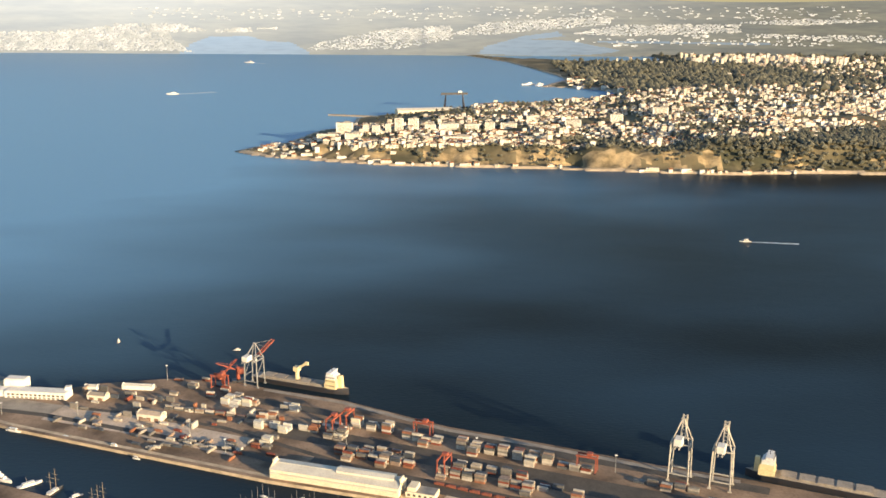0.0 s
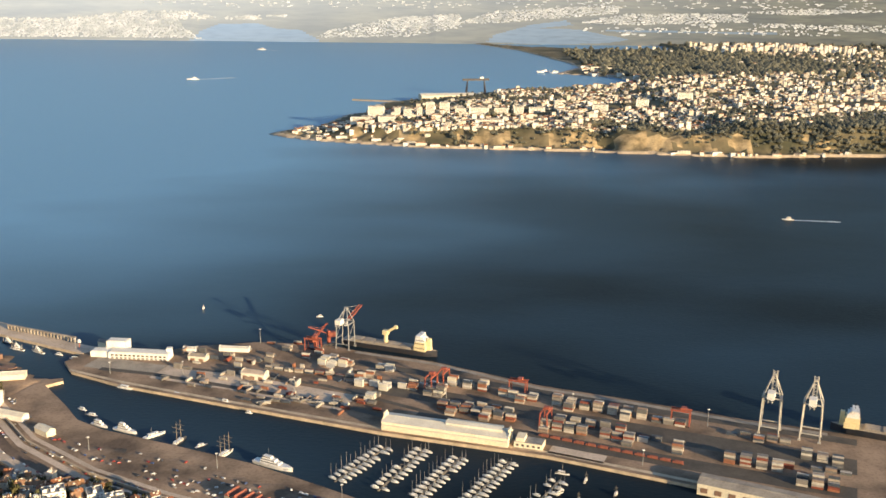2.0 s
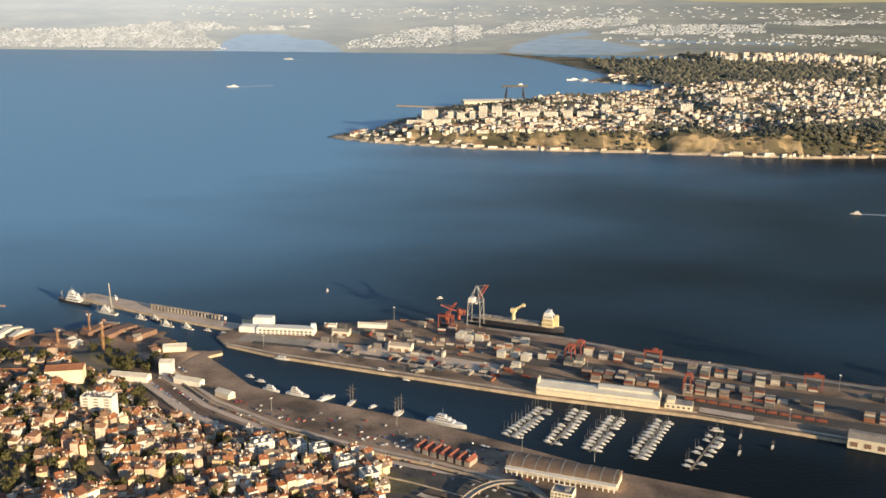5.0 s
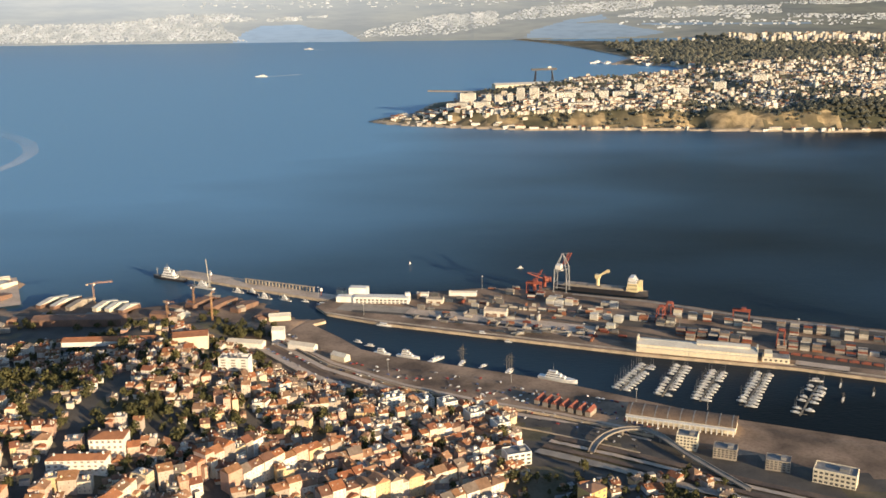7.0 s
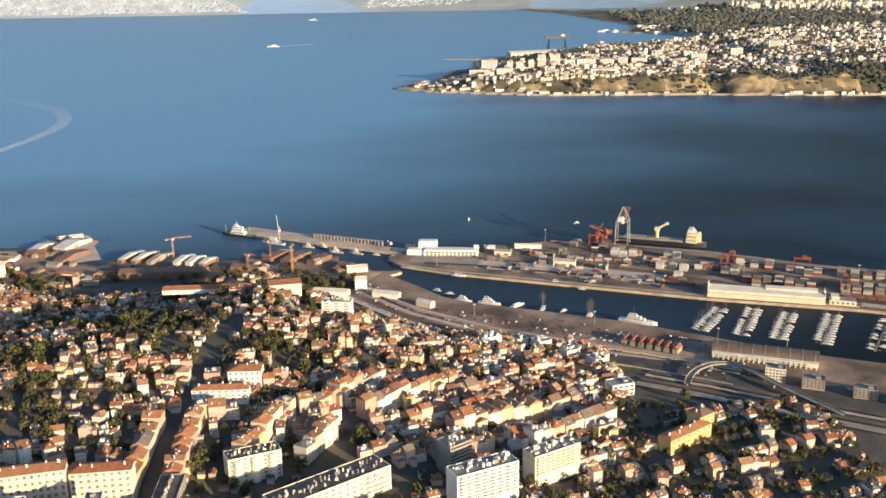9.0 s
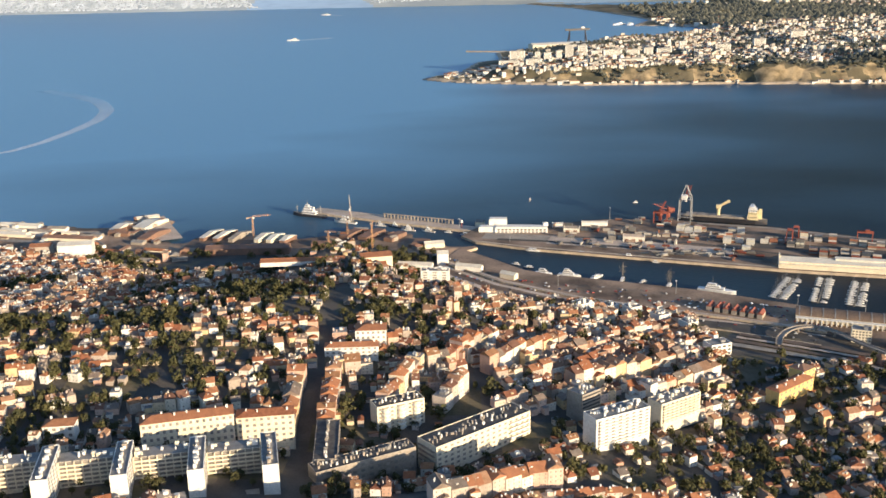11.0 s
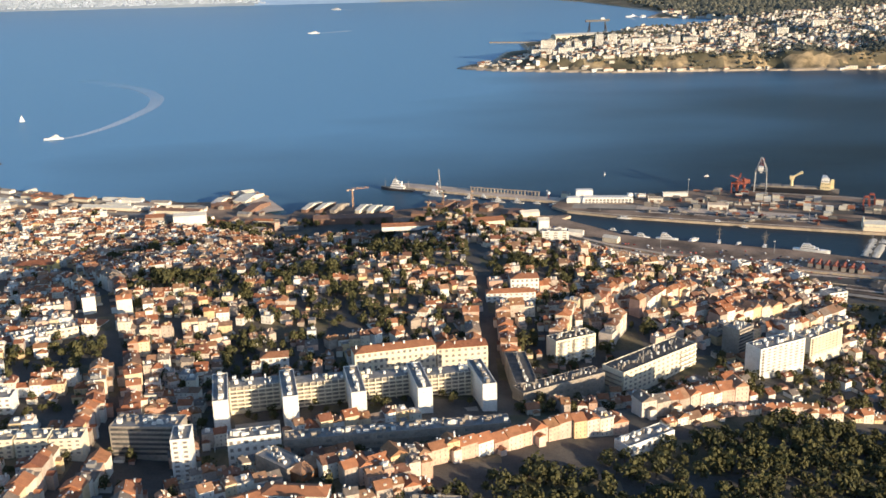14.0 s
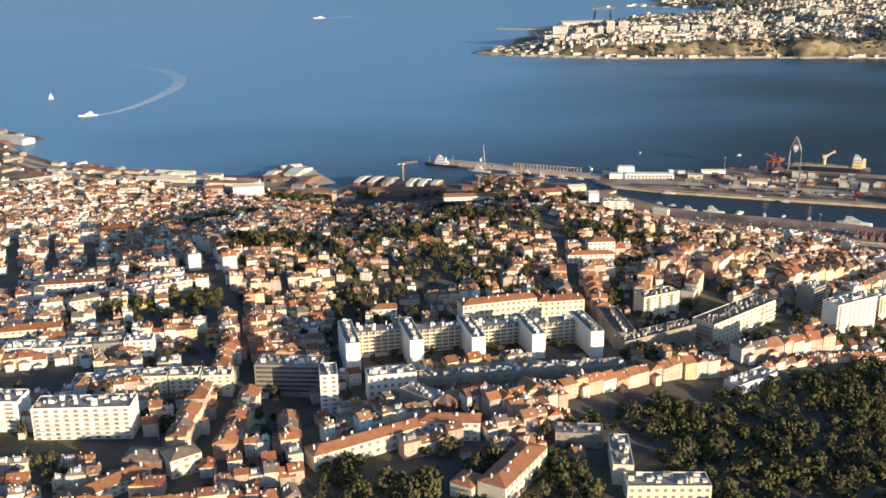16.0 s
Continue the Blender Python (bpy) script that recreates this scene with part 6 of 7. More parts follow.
while made < 130:
    x, y = dock_rnd.uniform(-1000, -345), dock_rnd.uniform(520, 960)
    d = shore_field.at(x, y)
    if not 9 < d < 58 or (-545 < x < -470 and y > 606) or (x > -470 and d > 30):
        continue
    along = math.atan2(shore_field.at(x, y + 7) - shore_field.at(x, y - 7), shore_field.at(x + 7, y) - shore_field.at(x - 7, y)) + math.pi / 2
    far_off = x < -560
    w_, d_ = dock_rnd.uniform(5, 24 if far_off else 12), dock_rnd.uniform(3, 7.5)
    wall, roof, words = dock_rnd.choice([(m_conc, m_conc, "grey concrete dock shed with a worn roof"), (m_cream, m_orange, "cream dockside house with a clay roof"), (m_conc, m_grey, "grey concrete dock store with felt roof"), (m_rust, m_rust, "brown sheet-metal dock shed"), (m_cream, m_sheet, "cream dock shed with a pale sheet roof"), (m_white, m_conc, "white dock store with a concrete roof"), (m_conc, m_rust, "concrete dock store with a brown roof")])
    shed("dock_shed", words, x, y, max(2.3, ground_z(x, y)), w_, d_, dock_rnd.uniform(1.5, 3.0), along + dock_rnd.choice([0, 0, math.pi / 2]), wall, roof, d_ * 0.18, 0, False, "sheds of the old docks", "shed")
    made += 1


# ---- large buildings of the town ----
rnd = random.Random(33)


def balcony_wing(x, y, z, w, d, h, rot, floors, bays):
    """A wing of flats behind a grid of balconies: dark recesses, pale floors and fins, and a crowd of chimneys on the roof."""
    HERO.append((x, y, w / 2, d / 2, rot))
    r = thing("apartment_wing", "cream balconied wing between two white slabs", "building", "wings between the slabs", pose(x, y, z, 0, 0, math.degrees(rot)))
    s = Shape()
    s.box(0, 0, -5, w, d, h + 5)
    part("wall", s, m_cream, r)
    s = Shape()
    s.box(0, 0, h, w - 0.4, d - 0.4, 0.2)
    top = part("roof", s, m_grey, r)
    for i in range(11):
        q = Shape()
        q.box(rnd.uniform(-w / 2.2, w / 2.2), rnd.uniform(-d / 2.6, d / 2.6), h + 0.2, rnd.uniform(0.5, 1.8), rnd.uniform(0.5, 1.4), rnd.uniform(0.8, 2.2))
        part("chimney", q, rnd.choice([m_white, m_cream, m_white]), top)
    fh = h / floors
    for f in range(floors):
        q = Shape()
        # one dark sheet per storey paints the recess shade along with its windows
        q.box(0, -d / 2 - 0.03, f * fh + 0.35, w * 0.97, 0.1, fh - 0.45)
        part("window", q, m_shutter, r)
        q = Shape()
        q.box(0, -d / 2 - 0.5, f * fh, w, 0.95, 0.16)
        q.box(0, -d / 2 - 0.95, f * fh + 0.16, w, 0.08, 0.5)
        part("balcony", q, m_cream, r)
    fin = Shape()
    fin.box(0, 0, 0, 0.34, 1.0, h + 0.3)
    fin = fin.mesh("fin", m_cream)
    for c in range(bays + 1):
        part("fin", fin, None, r, at=pose(-w / 2 + w * c / bays, -d / 2 - 0.5, 0))
    return r


def apartments(x, y, z, w, d, h, rot, wall, floors, cols, label, roof="flat", side=0, balconies=False, bands=False, name="apartment_block", group="", keep=True, deck=None):
    """A block of flats: walls, roof with parapet, stair heads and chimneys, windows one by one, balconies per storey."""
    if keep:
        HERO.append((x, y, w / 2, d / 2, rot))
    r = thing(name, label, "building", group, pose(x, y, z, 0, 0, math.degrees(rot)))
    s = Shape()
    s.box(0, 0, -5, w, d, h + 5)
    if roof == "flat":
        for e in (-1, 1):
            s.box(0, e * (d / 2 - 0.12), h, w, 0.24, 0.5)
            s.box(e * (w / 2 - 0.12), 0, h, 0.24, d - 0.5, 0.5)
    part("wall", s, wall, r)
    s = Shape()
    if roof == "flat":
        s.box(0, 0, h, w - 0.5, d - 0.5, 0.12)
        top = part("roof", s, deck or m_grey, r)
        count = max(4, int(max(w, d) / (1.0 if deck else 1.5)))
        for i in range(count):
            q = Shape()
            long_ = w >= d
            t = (i + rnd.uniform(0.2, 0.8)) / count - 0.5
            q.box((t * (w - 2)) if long_ else rnd.uniform(-0.5, 0.5), rnd.uniform(-d / 3.2, d / 3.2) if long_ else t * (d - 3), h + 0.12, rnd.uniform(0.4, 0.9 if deck else 2.2), rnd.uniform(0.4, 1.0 if deck else 1.6), rnd.uniform(0.6, 1.9))
            part("stair_head", q, rnd.choice([m_white, m_conc, m_conc, m_grey] if deck else [m_white, m_white, m_conc, wall]), top)
    else:
        s.hip(0, 0, h, w, d, 1.7, 0, 0, 0.3)
        top = part("roof", s, roof, r)
        for i in range(max(2, int(w / 5))):
            q = Shape()
            q.box((i + rnd.uniform(0.3, 0.7)) / max(2, int(w / 5)) * w - w / 2, rnd.uniform(-d / 4, d / 4), h + 0.4, rnd.uniform(0.4, 1.0), 0.5, 2.0)
            part("chimney", q, m_white, top)
    fh = h / floors
    pane = Shape()
    pane.box(0, 0, 0, w / cols * 0.45, 0.1, fh * 0.45)
    pane = pane.mesh("window", m_shutter)
    if not bands:
        for f in range(floors):
            for c in range(cols):
                part("window", pane, None, r, at=pose((c + 0.5) / cols * w - w / 2, -d / 2 - 0.02, f * fh + fh * 0.3))
    else:
        for f in range(floors):
            q = Shape()
            q.box(0, -d / 2 - 0.03, f * fh + fh * 0.3, w * 0.96, 0.12, fh * 0.5)
            part("window", q, m_pane, r)
    if side:
        pane2 = Shape()
        pane2.box(0, 0, 0, 0.1, d / side * 0.5, fh * 0.5)
        pane2 = pane2.mesh("window", m_shutter)
        for f in range(floors):
            for c in range(side):
                part("window", pane2, None, r, at=pose(w / 2 + 0.02, (c + 0.5) / side * d - d / 2, f * fh + fh * 0.3))
    if balconies:
        for f in range(1, floors):
            q = Shape()
            q.box(0, -d / 2 - 0.45, f * fh, w * 0.92, 0.9, 0.14)
            floor_slab = part("balcony", q, wall, r)
            q = Shape()
            q.box(0, -d / 2 - 0.86, f * fh + 0.14, w * 0.92, 0.08, 0.5)
            part("railing", q, wall, floor_slab)
    return r


# five white slabs, stepping down the hill, with lower wings between them
SLAB_TURN = 0.19
back_x, back_y = -math.sin(SLAB_TURN), math.cos(SLAB_TURN)
for k in range(5):
    fx, fy, top = -523.2 + 27.2 * k, 145.5 + 5.2 * k, 48.0 - 1.4 * k
    r = apartments(fx + 14 * back_x, fy + 14 * back_y, top - 14.5, 6.2, 28, 14.5, SLAB_TURN, m_white, 9, 1, "white slab block of flats end-on to the street", side=6, group="row of white slab blocks")
    for ob in [c for c in r.children if c.name.startswith("window") and abs(c.location.y + 14.02) < 0.05]:
        bpy.data.objects.remove(ob)
    if k < 4:
        wx, wy = fx + 13.6 + 23 * back_x, fy + 2.6 + 23 * back_y
        balcony_wing(wx, wy, top - 13.5, 20.8, 8, 10.6, SLAB_TURN, 6, 7)
        s = Shape()
        s.box(fx + 13.6 + 2.5 * back_x, fy + 2.6 + 2.5 * back_y, top - 18, 18, 3.5, 5.2, SLAB_TURN)
        tagged(part("garage", s, m_conc), "low concrete garage row before the flats", "garage", "garage rows")
apartments(-456, 209, 29, 38, 9.5, 15, 0.24, m_cream, 5, 14, "long cream apartment house with bright clay roof", roof=m_orange)
apartments(-424.5, 216.5, 28, 24, 9, 13, 0.12, m_cream, 5, 8, "cream apartment house with clay roof", roof=m_roof_one)
apartments(-549, 134, 34, 27, 11, 12, -0.1, m_conc, 6, 1, "grey office block with long ribbon windows", bands=True)
apartments(-531.5, 115, 33, 7, 12, 17, 0.12, m_white, 9, 2, "narrow white tower beside the office block", side=0)
apartments(-618, 87, 39.5, 35.5, 11, 12.5, 0.0, m_white, 7, 10, "large white block of flats with balconies", balconies=True)
apartments(-656, 94, 40, 27, 11, 12, -0.05, m_white, 7, 4, "white block of flats beside a car park")
rounded = apartments(-369, 240.5, 22.5, 23, 9, 11.5, 0.42, m_cream, 6, 8, "cream block of flats with three rounded balcony stacks", side=3, deck=m_felt)
for k in range(3):
    s = Shape()
    s.beam((-7.4 + 7.4 * k, -4.6, -3), (-7.4 + 7.4 * k, -4.6, 11.2), 1.7, sides=12)
    stack_wall = part("bay", s, m_cream, rounded)
    for f in range(6):
        s = Shape()
        s.beam((-7.4 + 7.4 * k, -4.7, f * 1.9 + 0.1), (-7.4 + 7.4 * k, -4.7, f * 1.9 + 0.75), 2.15, sides=14)
        part("balcony", s, m_white, stack_wall)
long_block = apartments(-334.5, 218, 21, 53, 13, 11, 0.66, m_cream, 5, 16, "long cream block of flats with dark roof terraces", side=3, deck=m_felt)
for f in range(1, 5):
    s = Shape()
    s.box(19.5, -7.1, f * 2.2, 12, 1.1, 0.14)
    s.box(19.5, -7.6, f * 2.2 + 0.14, 12, 0.08, 0.55)
    part("balcony", s, m_white, long_block)
    s = Shape()
    s.box(-27.0, 0, f * 2.2, 1.0, 11.5, 0.14)
    s.box(-27.45, 0, f * 2.2 + 0.14, 0.08, 11.5, 0.55)
    part("balcony", s, m_conc, long_block)
apartments(-381.5, 192, 21.5, 44, 9, 10.5, 0.47, m_conc, 4, 12, "grey apartment block with a cluttered dark roof", side=3, balconies=True, deck=m_felt)
apartments(-397.5, 206, 22, 10, 36, 10.5, 0.06, m_conc, 4, 3, "grey apartment block with a cluttered dark roof", side=8, deck=m_felt)
apartments(-271.5, 227, 19.5, 29, 10, 13.5, 0.46, m_white, 9, 8, "tall white block of flats above the valley", side=3, balconies=True)
apartments(-240, 252, 17.5, 25, 9, 10, 0.55, m_cream, 7, 9, "cream block of flats with open balconies", side=3, balconies=True)
apartments(-283, 249, 19, 12, 10, 14, 0.66, m_conc, 8, 4, "narrow grey block with white balcony bands", bands=True)
apartments(-385, 316, 33, 16, 11, 8, 0.02, m_white, 3, 6, "white mansion with a bright hipped roof", roof=m_orange)
apartments(-394, 299, 32, 27, 7, 6, 0.02, m_white, 3, 9, "long white house with an orange roof", roof=m_orange)
apartments(-351, 436, 25, 18, 8, 8.5, -0.1, m_white, 5, 3, "plain white block of flats on the slope")
apartments(-512, 215, 30, 13, 8, 9, 0.1, m_white, 3, 4, "white villa with a red hipped roof", roof=m_roof_one)
apartments(-171, 292, 9, 30, 8, 5.5, 0.65, m_yellow, 2, 8, "yellow industrial hall with stepped roof", roof=m_orange)
apartments(-160, 306, 9, 10, 9, 8, 0.65, m_yellow, 3, 3, "yellow industrial tower house beside the hall", roof=m_rust)
apartments(-465.5, 42.5, 35, 31, 10, 12, 1.0, m_cream, 5, 10, "cream hotel with a bright clay roof", roof=m_orange, side=3)
apartments(-481, 37, 35, 9, 8, 10, 1.0, m_cream, 5, 4, "cream hotel wing with a bright clay roof", roof=m_orange)
apartments(-427.5, 54, 28, 22, 7, 16.5, 1.45, m_cream, 6, 8, "pale apartment house beside the park", side=3)
apartments(-416, 36, 28, 27, 9, 15, -0.05, m_cream, 6, 10, "pale apartment house at the park's edge")
apartments(-700, 421, 15, 26, 16, 11, 0.1, m_yellow, 3, 8, "large yellow building with tall windows", roof=m_roof_one)
for i in range(4):
    apartments(-659 + i * 13.4, 218 + i * 7.4, 37, 14.8, 8, 8.5 + rnd.uniform(-1, 1.2), 0.5, rnd.choice([m_white, m_white, m_cream]), 4, 5, "white apartment house in a row by the gardens", roof=rnd.choice(["flat", m_roof_one]), group="row by the gardens")
apartments(-669, 253, 36, 45, 8, 7.5, 0.13, m_white, 4, 14, "long white apartment row with a clay roof", roof=m_roof_one)
apartments(-671, 178, 38, 28, 9, 9, 0.2, m_cream, 4, 9, "cream apartment row with a clay roof", roof=m_roof_one)
apartments(-615, 259, 35, 24, 9, 7, -0.2, m_white, 3, 8, "white corner house with a bright clay roof", roof=m_orange)
for i in range(5):
    apartments(-628 + i * 12.6, 123.5 + i * 0.9, 38.5, 12, 9, 7 + rnd.uniform(-0.8, 0.8), 0.05, rnd.choice([m_white, m_white, m_cream]), 4, 4, "white flat-roofed house with penthouse terraces", group="penthouse row")
apartments(-599, 41, 37, 30, 8, 8, 0.78, m_white, 4, 10, "long white house under a brown tiled roof", roof=m_roof_one)
apartments(-589, 58, 38, 14, 9, 8, -0.1, m_rust, 4, 4, "brown brick house with a clay roof", roof=m_roof_one)
apartments(-577, 56, 38, 11, 9, 9.5, 0.6, m_cream, 4, 3, "pale corner house with a clay roof", roof=m_roof_one)
HERO.append((-650, 131, 16, 10, 0.1))
HERO.append((-618, 72, 30, 9, 0.0))
HERO.append((-497, 50, 15, 6, 0.0))
for i in range(5):
    apartments(-668 + i * 12.6, 157 + i * 1.2, 38.5, 12, 9, 8 + rnd.uniform(-0.8, 0.8), 0.08, rnd.choice([m_white, m_conc, m_white]), 4, 4, "pale flat-roofed apartment house with penthouse", group="pale apartment row")
for k in range(4):
    HERO.append((-509.6 + 27.2 * k + 10 * back_x, 148 + 5.2 * k + 10 * back_y, 13, 12, SLAB_TURN))
apartments(-452.5, 133, 27.5, 88, 8, 13, 0.10, m_conc, 5, 18, "long grey-roofed terrace along the street", side=0, balconies=True)
apartments(-507, 125.5, 32, 20, 8, 12, 0.18, m_white, 4, 7, "white terrace house with roof terraces")
apartments(-494, 104, 34, 18, 9, 10.5, -0.75, m_conc, 4, 6, "grey corner house with a cluttered dark roof")
apartments(-484, 100, 34, 14, 9, 10, 0.85, m_roof_one, 4, 4, "brown corner house with a clay roof", roof=m_roof_one)
apartments(-514, 66, 37.5, 45, 8, 9, 0.50, m_cream, 3, 14, "long cream terrace with a bright clay roof above a court", roof=m_orange)
apartments(-485, 76, 37.5, 22, 8, 10, -0.12, m_white, 4, 7, "white apartment house under a bright clay roof", roof=m_orange)
apartments(-439, 71, 32, 17, 8, 12, -0.12, m_conc, 5, 6, "grey apartment house at the park's edge")
apartments(-357, 128, ground_z(-357, 128) + 0.2, 24, 8, 4.5, 0.55, m_white, 1, 8, "low flat-roofed pavilion at the park's edge")

# ---- terraces and houses ----
house_count = 0
town_mesh = Shape()
win_small = Shape()
win_small.box(0, 0, 0, 0.44, 0.1, 0.75)
win_small = win_small.mesh("window", m_shutter)
chim = Shape()
chim.box(0, 0, 0, 0.55, 0.45, 1.5)
chim.box(0, 0, 1.5, 0.65, 0.55, 0.15)
chim = chim.mesh("chimney", m_white)
LABELS = ("plaster town house with a clay tile roof", "narrow terrace house with terracotta roof", "pale rendered terrace house under old tiles")


def single_house(x, y, z, w, d, h, rot, bright=False):
    """A house of its own: walls, tiled roof, chimneys and street windows."""
    global house_count
    house_count += 1
    r = thing("town_house", rnd.choice(LABELS), "house", "terrace houses", pose(x, y, z, 0, 0, math.degrees(rot)))
    s = Shape()
    s.box(0, 0, -4, w, d, h + 4, floor=False)
    part("wall", s, m_wall_one, r)
    wing = rnd.random() < 0.55
    wx, ww, wd, wh, back = rnd.uniform(-0.2, 0.2) * w, w * rnd.uniform(0.4, 0.7), rnd.uniform(1.8, 3.0), h * rnd.uniform(0.4, 0.8), rnd.choice([-1, 1])
    if wing:
        q = Shape()
        q.box(wx, back * (d / 2 + wd / 2 - 0.1), -4, ww, wd, wh + 4, 0, floor=False)
        part("back_wing", q, m_wall_one, r)
    s = Shape()
    rise = rnd.uniform(0.24, 0.34)
    if wing:
        s.gable(wx, back * (d / 2 + wd / 2 - 0.1), wh, wd, ww, ww * 0.25, math.pi / 2, 0, 0.15)
    if rnd.random() < 0.4:
        q = Shape()
        q.box(rnd.uniform(-w / 4, w / 4), -d / 4, h, 1.1, 1.3, 1.1)
        part("dormer", q, m_wall_one, r)
    form = rnd.random()
    if form < 0.18 and not wing and not bright:
        s.box(0, 0, h, w * 0.97, d * 0.97, 0.2)
        s.box(rnd.uniform(-w / 5, w / 5), rnd.uniform(-d / 6, d / 6), h + 0.2, w * 0.5, d * 0.45, 1.5)
        cover = rnd.choice([m_grey, m_conc, m_yard_light])
    else:
        cover = m_orange if bright else m_roof_one
        if form < 0.75:
            s.gable(0, 0, h, w, d, d * rise, 0, 0, 0.22)
        else:
            s.gable(0, 0, h, d, w, w * rise, math.pi / 2, 0, 0.22)
    top = part("roof", s, cover, r)
    for _ in range(rnd.randint(2, 4)):
        part("chimney", chim, None, top, at=pose(rnd.uniform(-w / 2.4, w / 2.4), rnd.uniform(-d / 4, d / 4), h + 0.3))
    floors = max(2, min(4, int(h / 1.7)))
    cols = max(2, min(3, int(w / 1.7)))
    for f in range(floors):
        for c in range(cols):
            part("window", win_small, None, r, at=pose((c + 0.5) / cols * w - w / 2, -d / 2 - 0.02, 0.6 + f * (h - 0.3) / floors))


tall_spots = []


def place_house(x, y, w, d, h, rot, bright=False, terraced=False):
    if taken(x, y, 2.6) or street_gap(x, y) < 4.6 or in_park(x, y):
        return
    if not terraced and grove(x, y):
        tall_spots.append((x, y))
        return
    shore = shore_field.at(x, y)
    if shore < 52:
        return
    z = ground_z(x, y)
    if y < 275 and x > -700 and house_count < 145:
        single_house(x, y, z, w, d, h, rot, bright)
    else:
        add_house(town_mesh, x, y, z, w, d, h, rot, rnd)


def terrace(points, width, depth, low, high, bright=0.5):
    """Houses wall to wall along a line."""
    for (ax, ay), (bx, by) in zip(points, points[1:]):
        run, length = 0.0, math.hypot(bx - ax, by - ay)
        rot = math.atan2(by - ay, bx - ax)
        while run < length:
            w = rnd.uniform(0.8, 1.3) * width
            u = (run + w / 2) / length
            x, y = ax + (bx - ax) * u, ay + (by - ay) * u
            place_house(x, y, w, depth * rnd.uniform(0.85, 1.2), rnd.uniform(low - 1.0, high + 0.4), rot + rnd.gauss(0, 0.035), rnd.random() < bright, True)
            run += w + 0.03
        n = max(1, int(length / 12))
        for i in range(n):
            HERO.append((ax + (bx - ax) * (i + 0.5) / n, ay + (by - ay) * (i + 0.5) / n, length / n / 2, depth / 2, rot))


terrace([(-471, 90), (-447, 103), (-424, 114), (-390, 133), (-368, 140)], 6, 7, 6.0, 7.4)
terrace([(-586, 195), (-578, 160), (-578, 125)], 5.5, 7, 7, 9, 0.2)
terrace([(-581, 118), (-581, 66)], 5.5, 7, 7, 9, 0.25)
terrace([(-575, 205), (-567, 178), (-561, 152)], 5.5, 7, 6.5, 8.5, 0.3)
terrace([(-563, 118), (-564, 64)], 5.5, 7, 6.5, 8.5, 0.35)
terrace([(-549, 118), (-541, 62)], 5.5, 7, 6, 8, 0.35)
terrace([(-560, 117), (-551, 116)], 5, 6, 5, 6, 0.3)
terrace([(-417.5, 270), (-417.5, 225)], 6, 7, 5.5, 8, 0.3)
terrace([(-400.5, 275), (-400.5, 225)], 6, 7, 5.5, 8, 0.3)
terrace([(-609, 255), (-626, 302), (-668, 378)], 6, 7, 6.5, 9, 0.25)
terrace([(-592, 258), (-609, 306), (-652, 384)], 6, 7, 6.5, 9, 0.25)
terrace([(-378, 241), (-361, 290), (-347, 297), (-322, 333)], 5.5, 7, 8, 10.5, 0.2)
terrace([(-419, 314), (-392, 316)], 6, 7, 6, 7, 0.6)
terrace([(-413, 280), (-383, 285)], 6, 7, 6, 8, 0.3)
terrace([(-354, 157), (-338, 162), (-316, 174), (-306, 176)], 6, 8, 7.0, 8.2)
terrace([(-345, 147), (-316, 160), (-286, 170), (-262, 172), (-236, 178), (-210, 178)], 6, 5, 2.6, 3.6)
terrace([(-350, 250), (-330, 288), (-306, 318), (-286, 338)], 6, 7, 8, 10, 0.3)
# the parallel terraces on the slope to the valley
terrace([(-305, 289), (-282, 303), (-257, 319)], 6.0, 7, 7, 9, 0.3)
terrace([(-284, 286), (-252, 306), (-221, 327)], 6.2, 7.5, 8, 10, 0.3)
terrace([(-247, 284), (-205, 314)], 6.2, 7.5, 7, 9, 0.35)
terrace([(-318, 309), (-290, 326), (-262, 341)], 5.6, 6.5, 5.5, 8, 0.3)
HERO.append((-443, 487, 31, 9, 0.05))
for x, y, w_, h_ in ((-258, 420, 11, 8.5), (-240, 427, 8, 7), (-227, 419, 9, 8), (-212, 405, 9, 7.5), (-198, 392, 8, 7)):
    apartments(x, y, ground_z(x, y), w_, 9, h_, 0.45, m_white, 5, 4, "small white block of flats above the quay", side=3, group="white blocks above the quay")
HERO.append((-393, 496, 14, 12, 0.2))

# the remaining streets: rows of houses with courts and trees behind them
tree_spots = []


def low_shed(x, y, rot):
    """A low lean-to or store in a court behind the houses."""
    if taken(x, y, 1.5) or street_gap(x, y) < 5.5 or in_park(x, y) or shore_field.at(x, y) < 50:
        return
    z = ground_z(x, y)
    w, d, h = rnd.uniform(2.5, 5), rnd.uniform(2, 3.4), rnd.uniform(1.2, 3.0)
    a = rot + rnd.choice([0, 1.57]) + rnd.gauss(0, 0.05)
    town_mesh.box(x, y, z - 2, w, d, h + 2, a, 0, floor=False)
    if rnd.random() < 0.6:
        town_mesh.gable(x, y, z + h, w, d, 0.6, a, 1, 0.15)
    else:
        town_mesh.box(x, y, z + h, w * 1.04, d * 1.04, 0.15, a, 2)


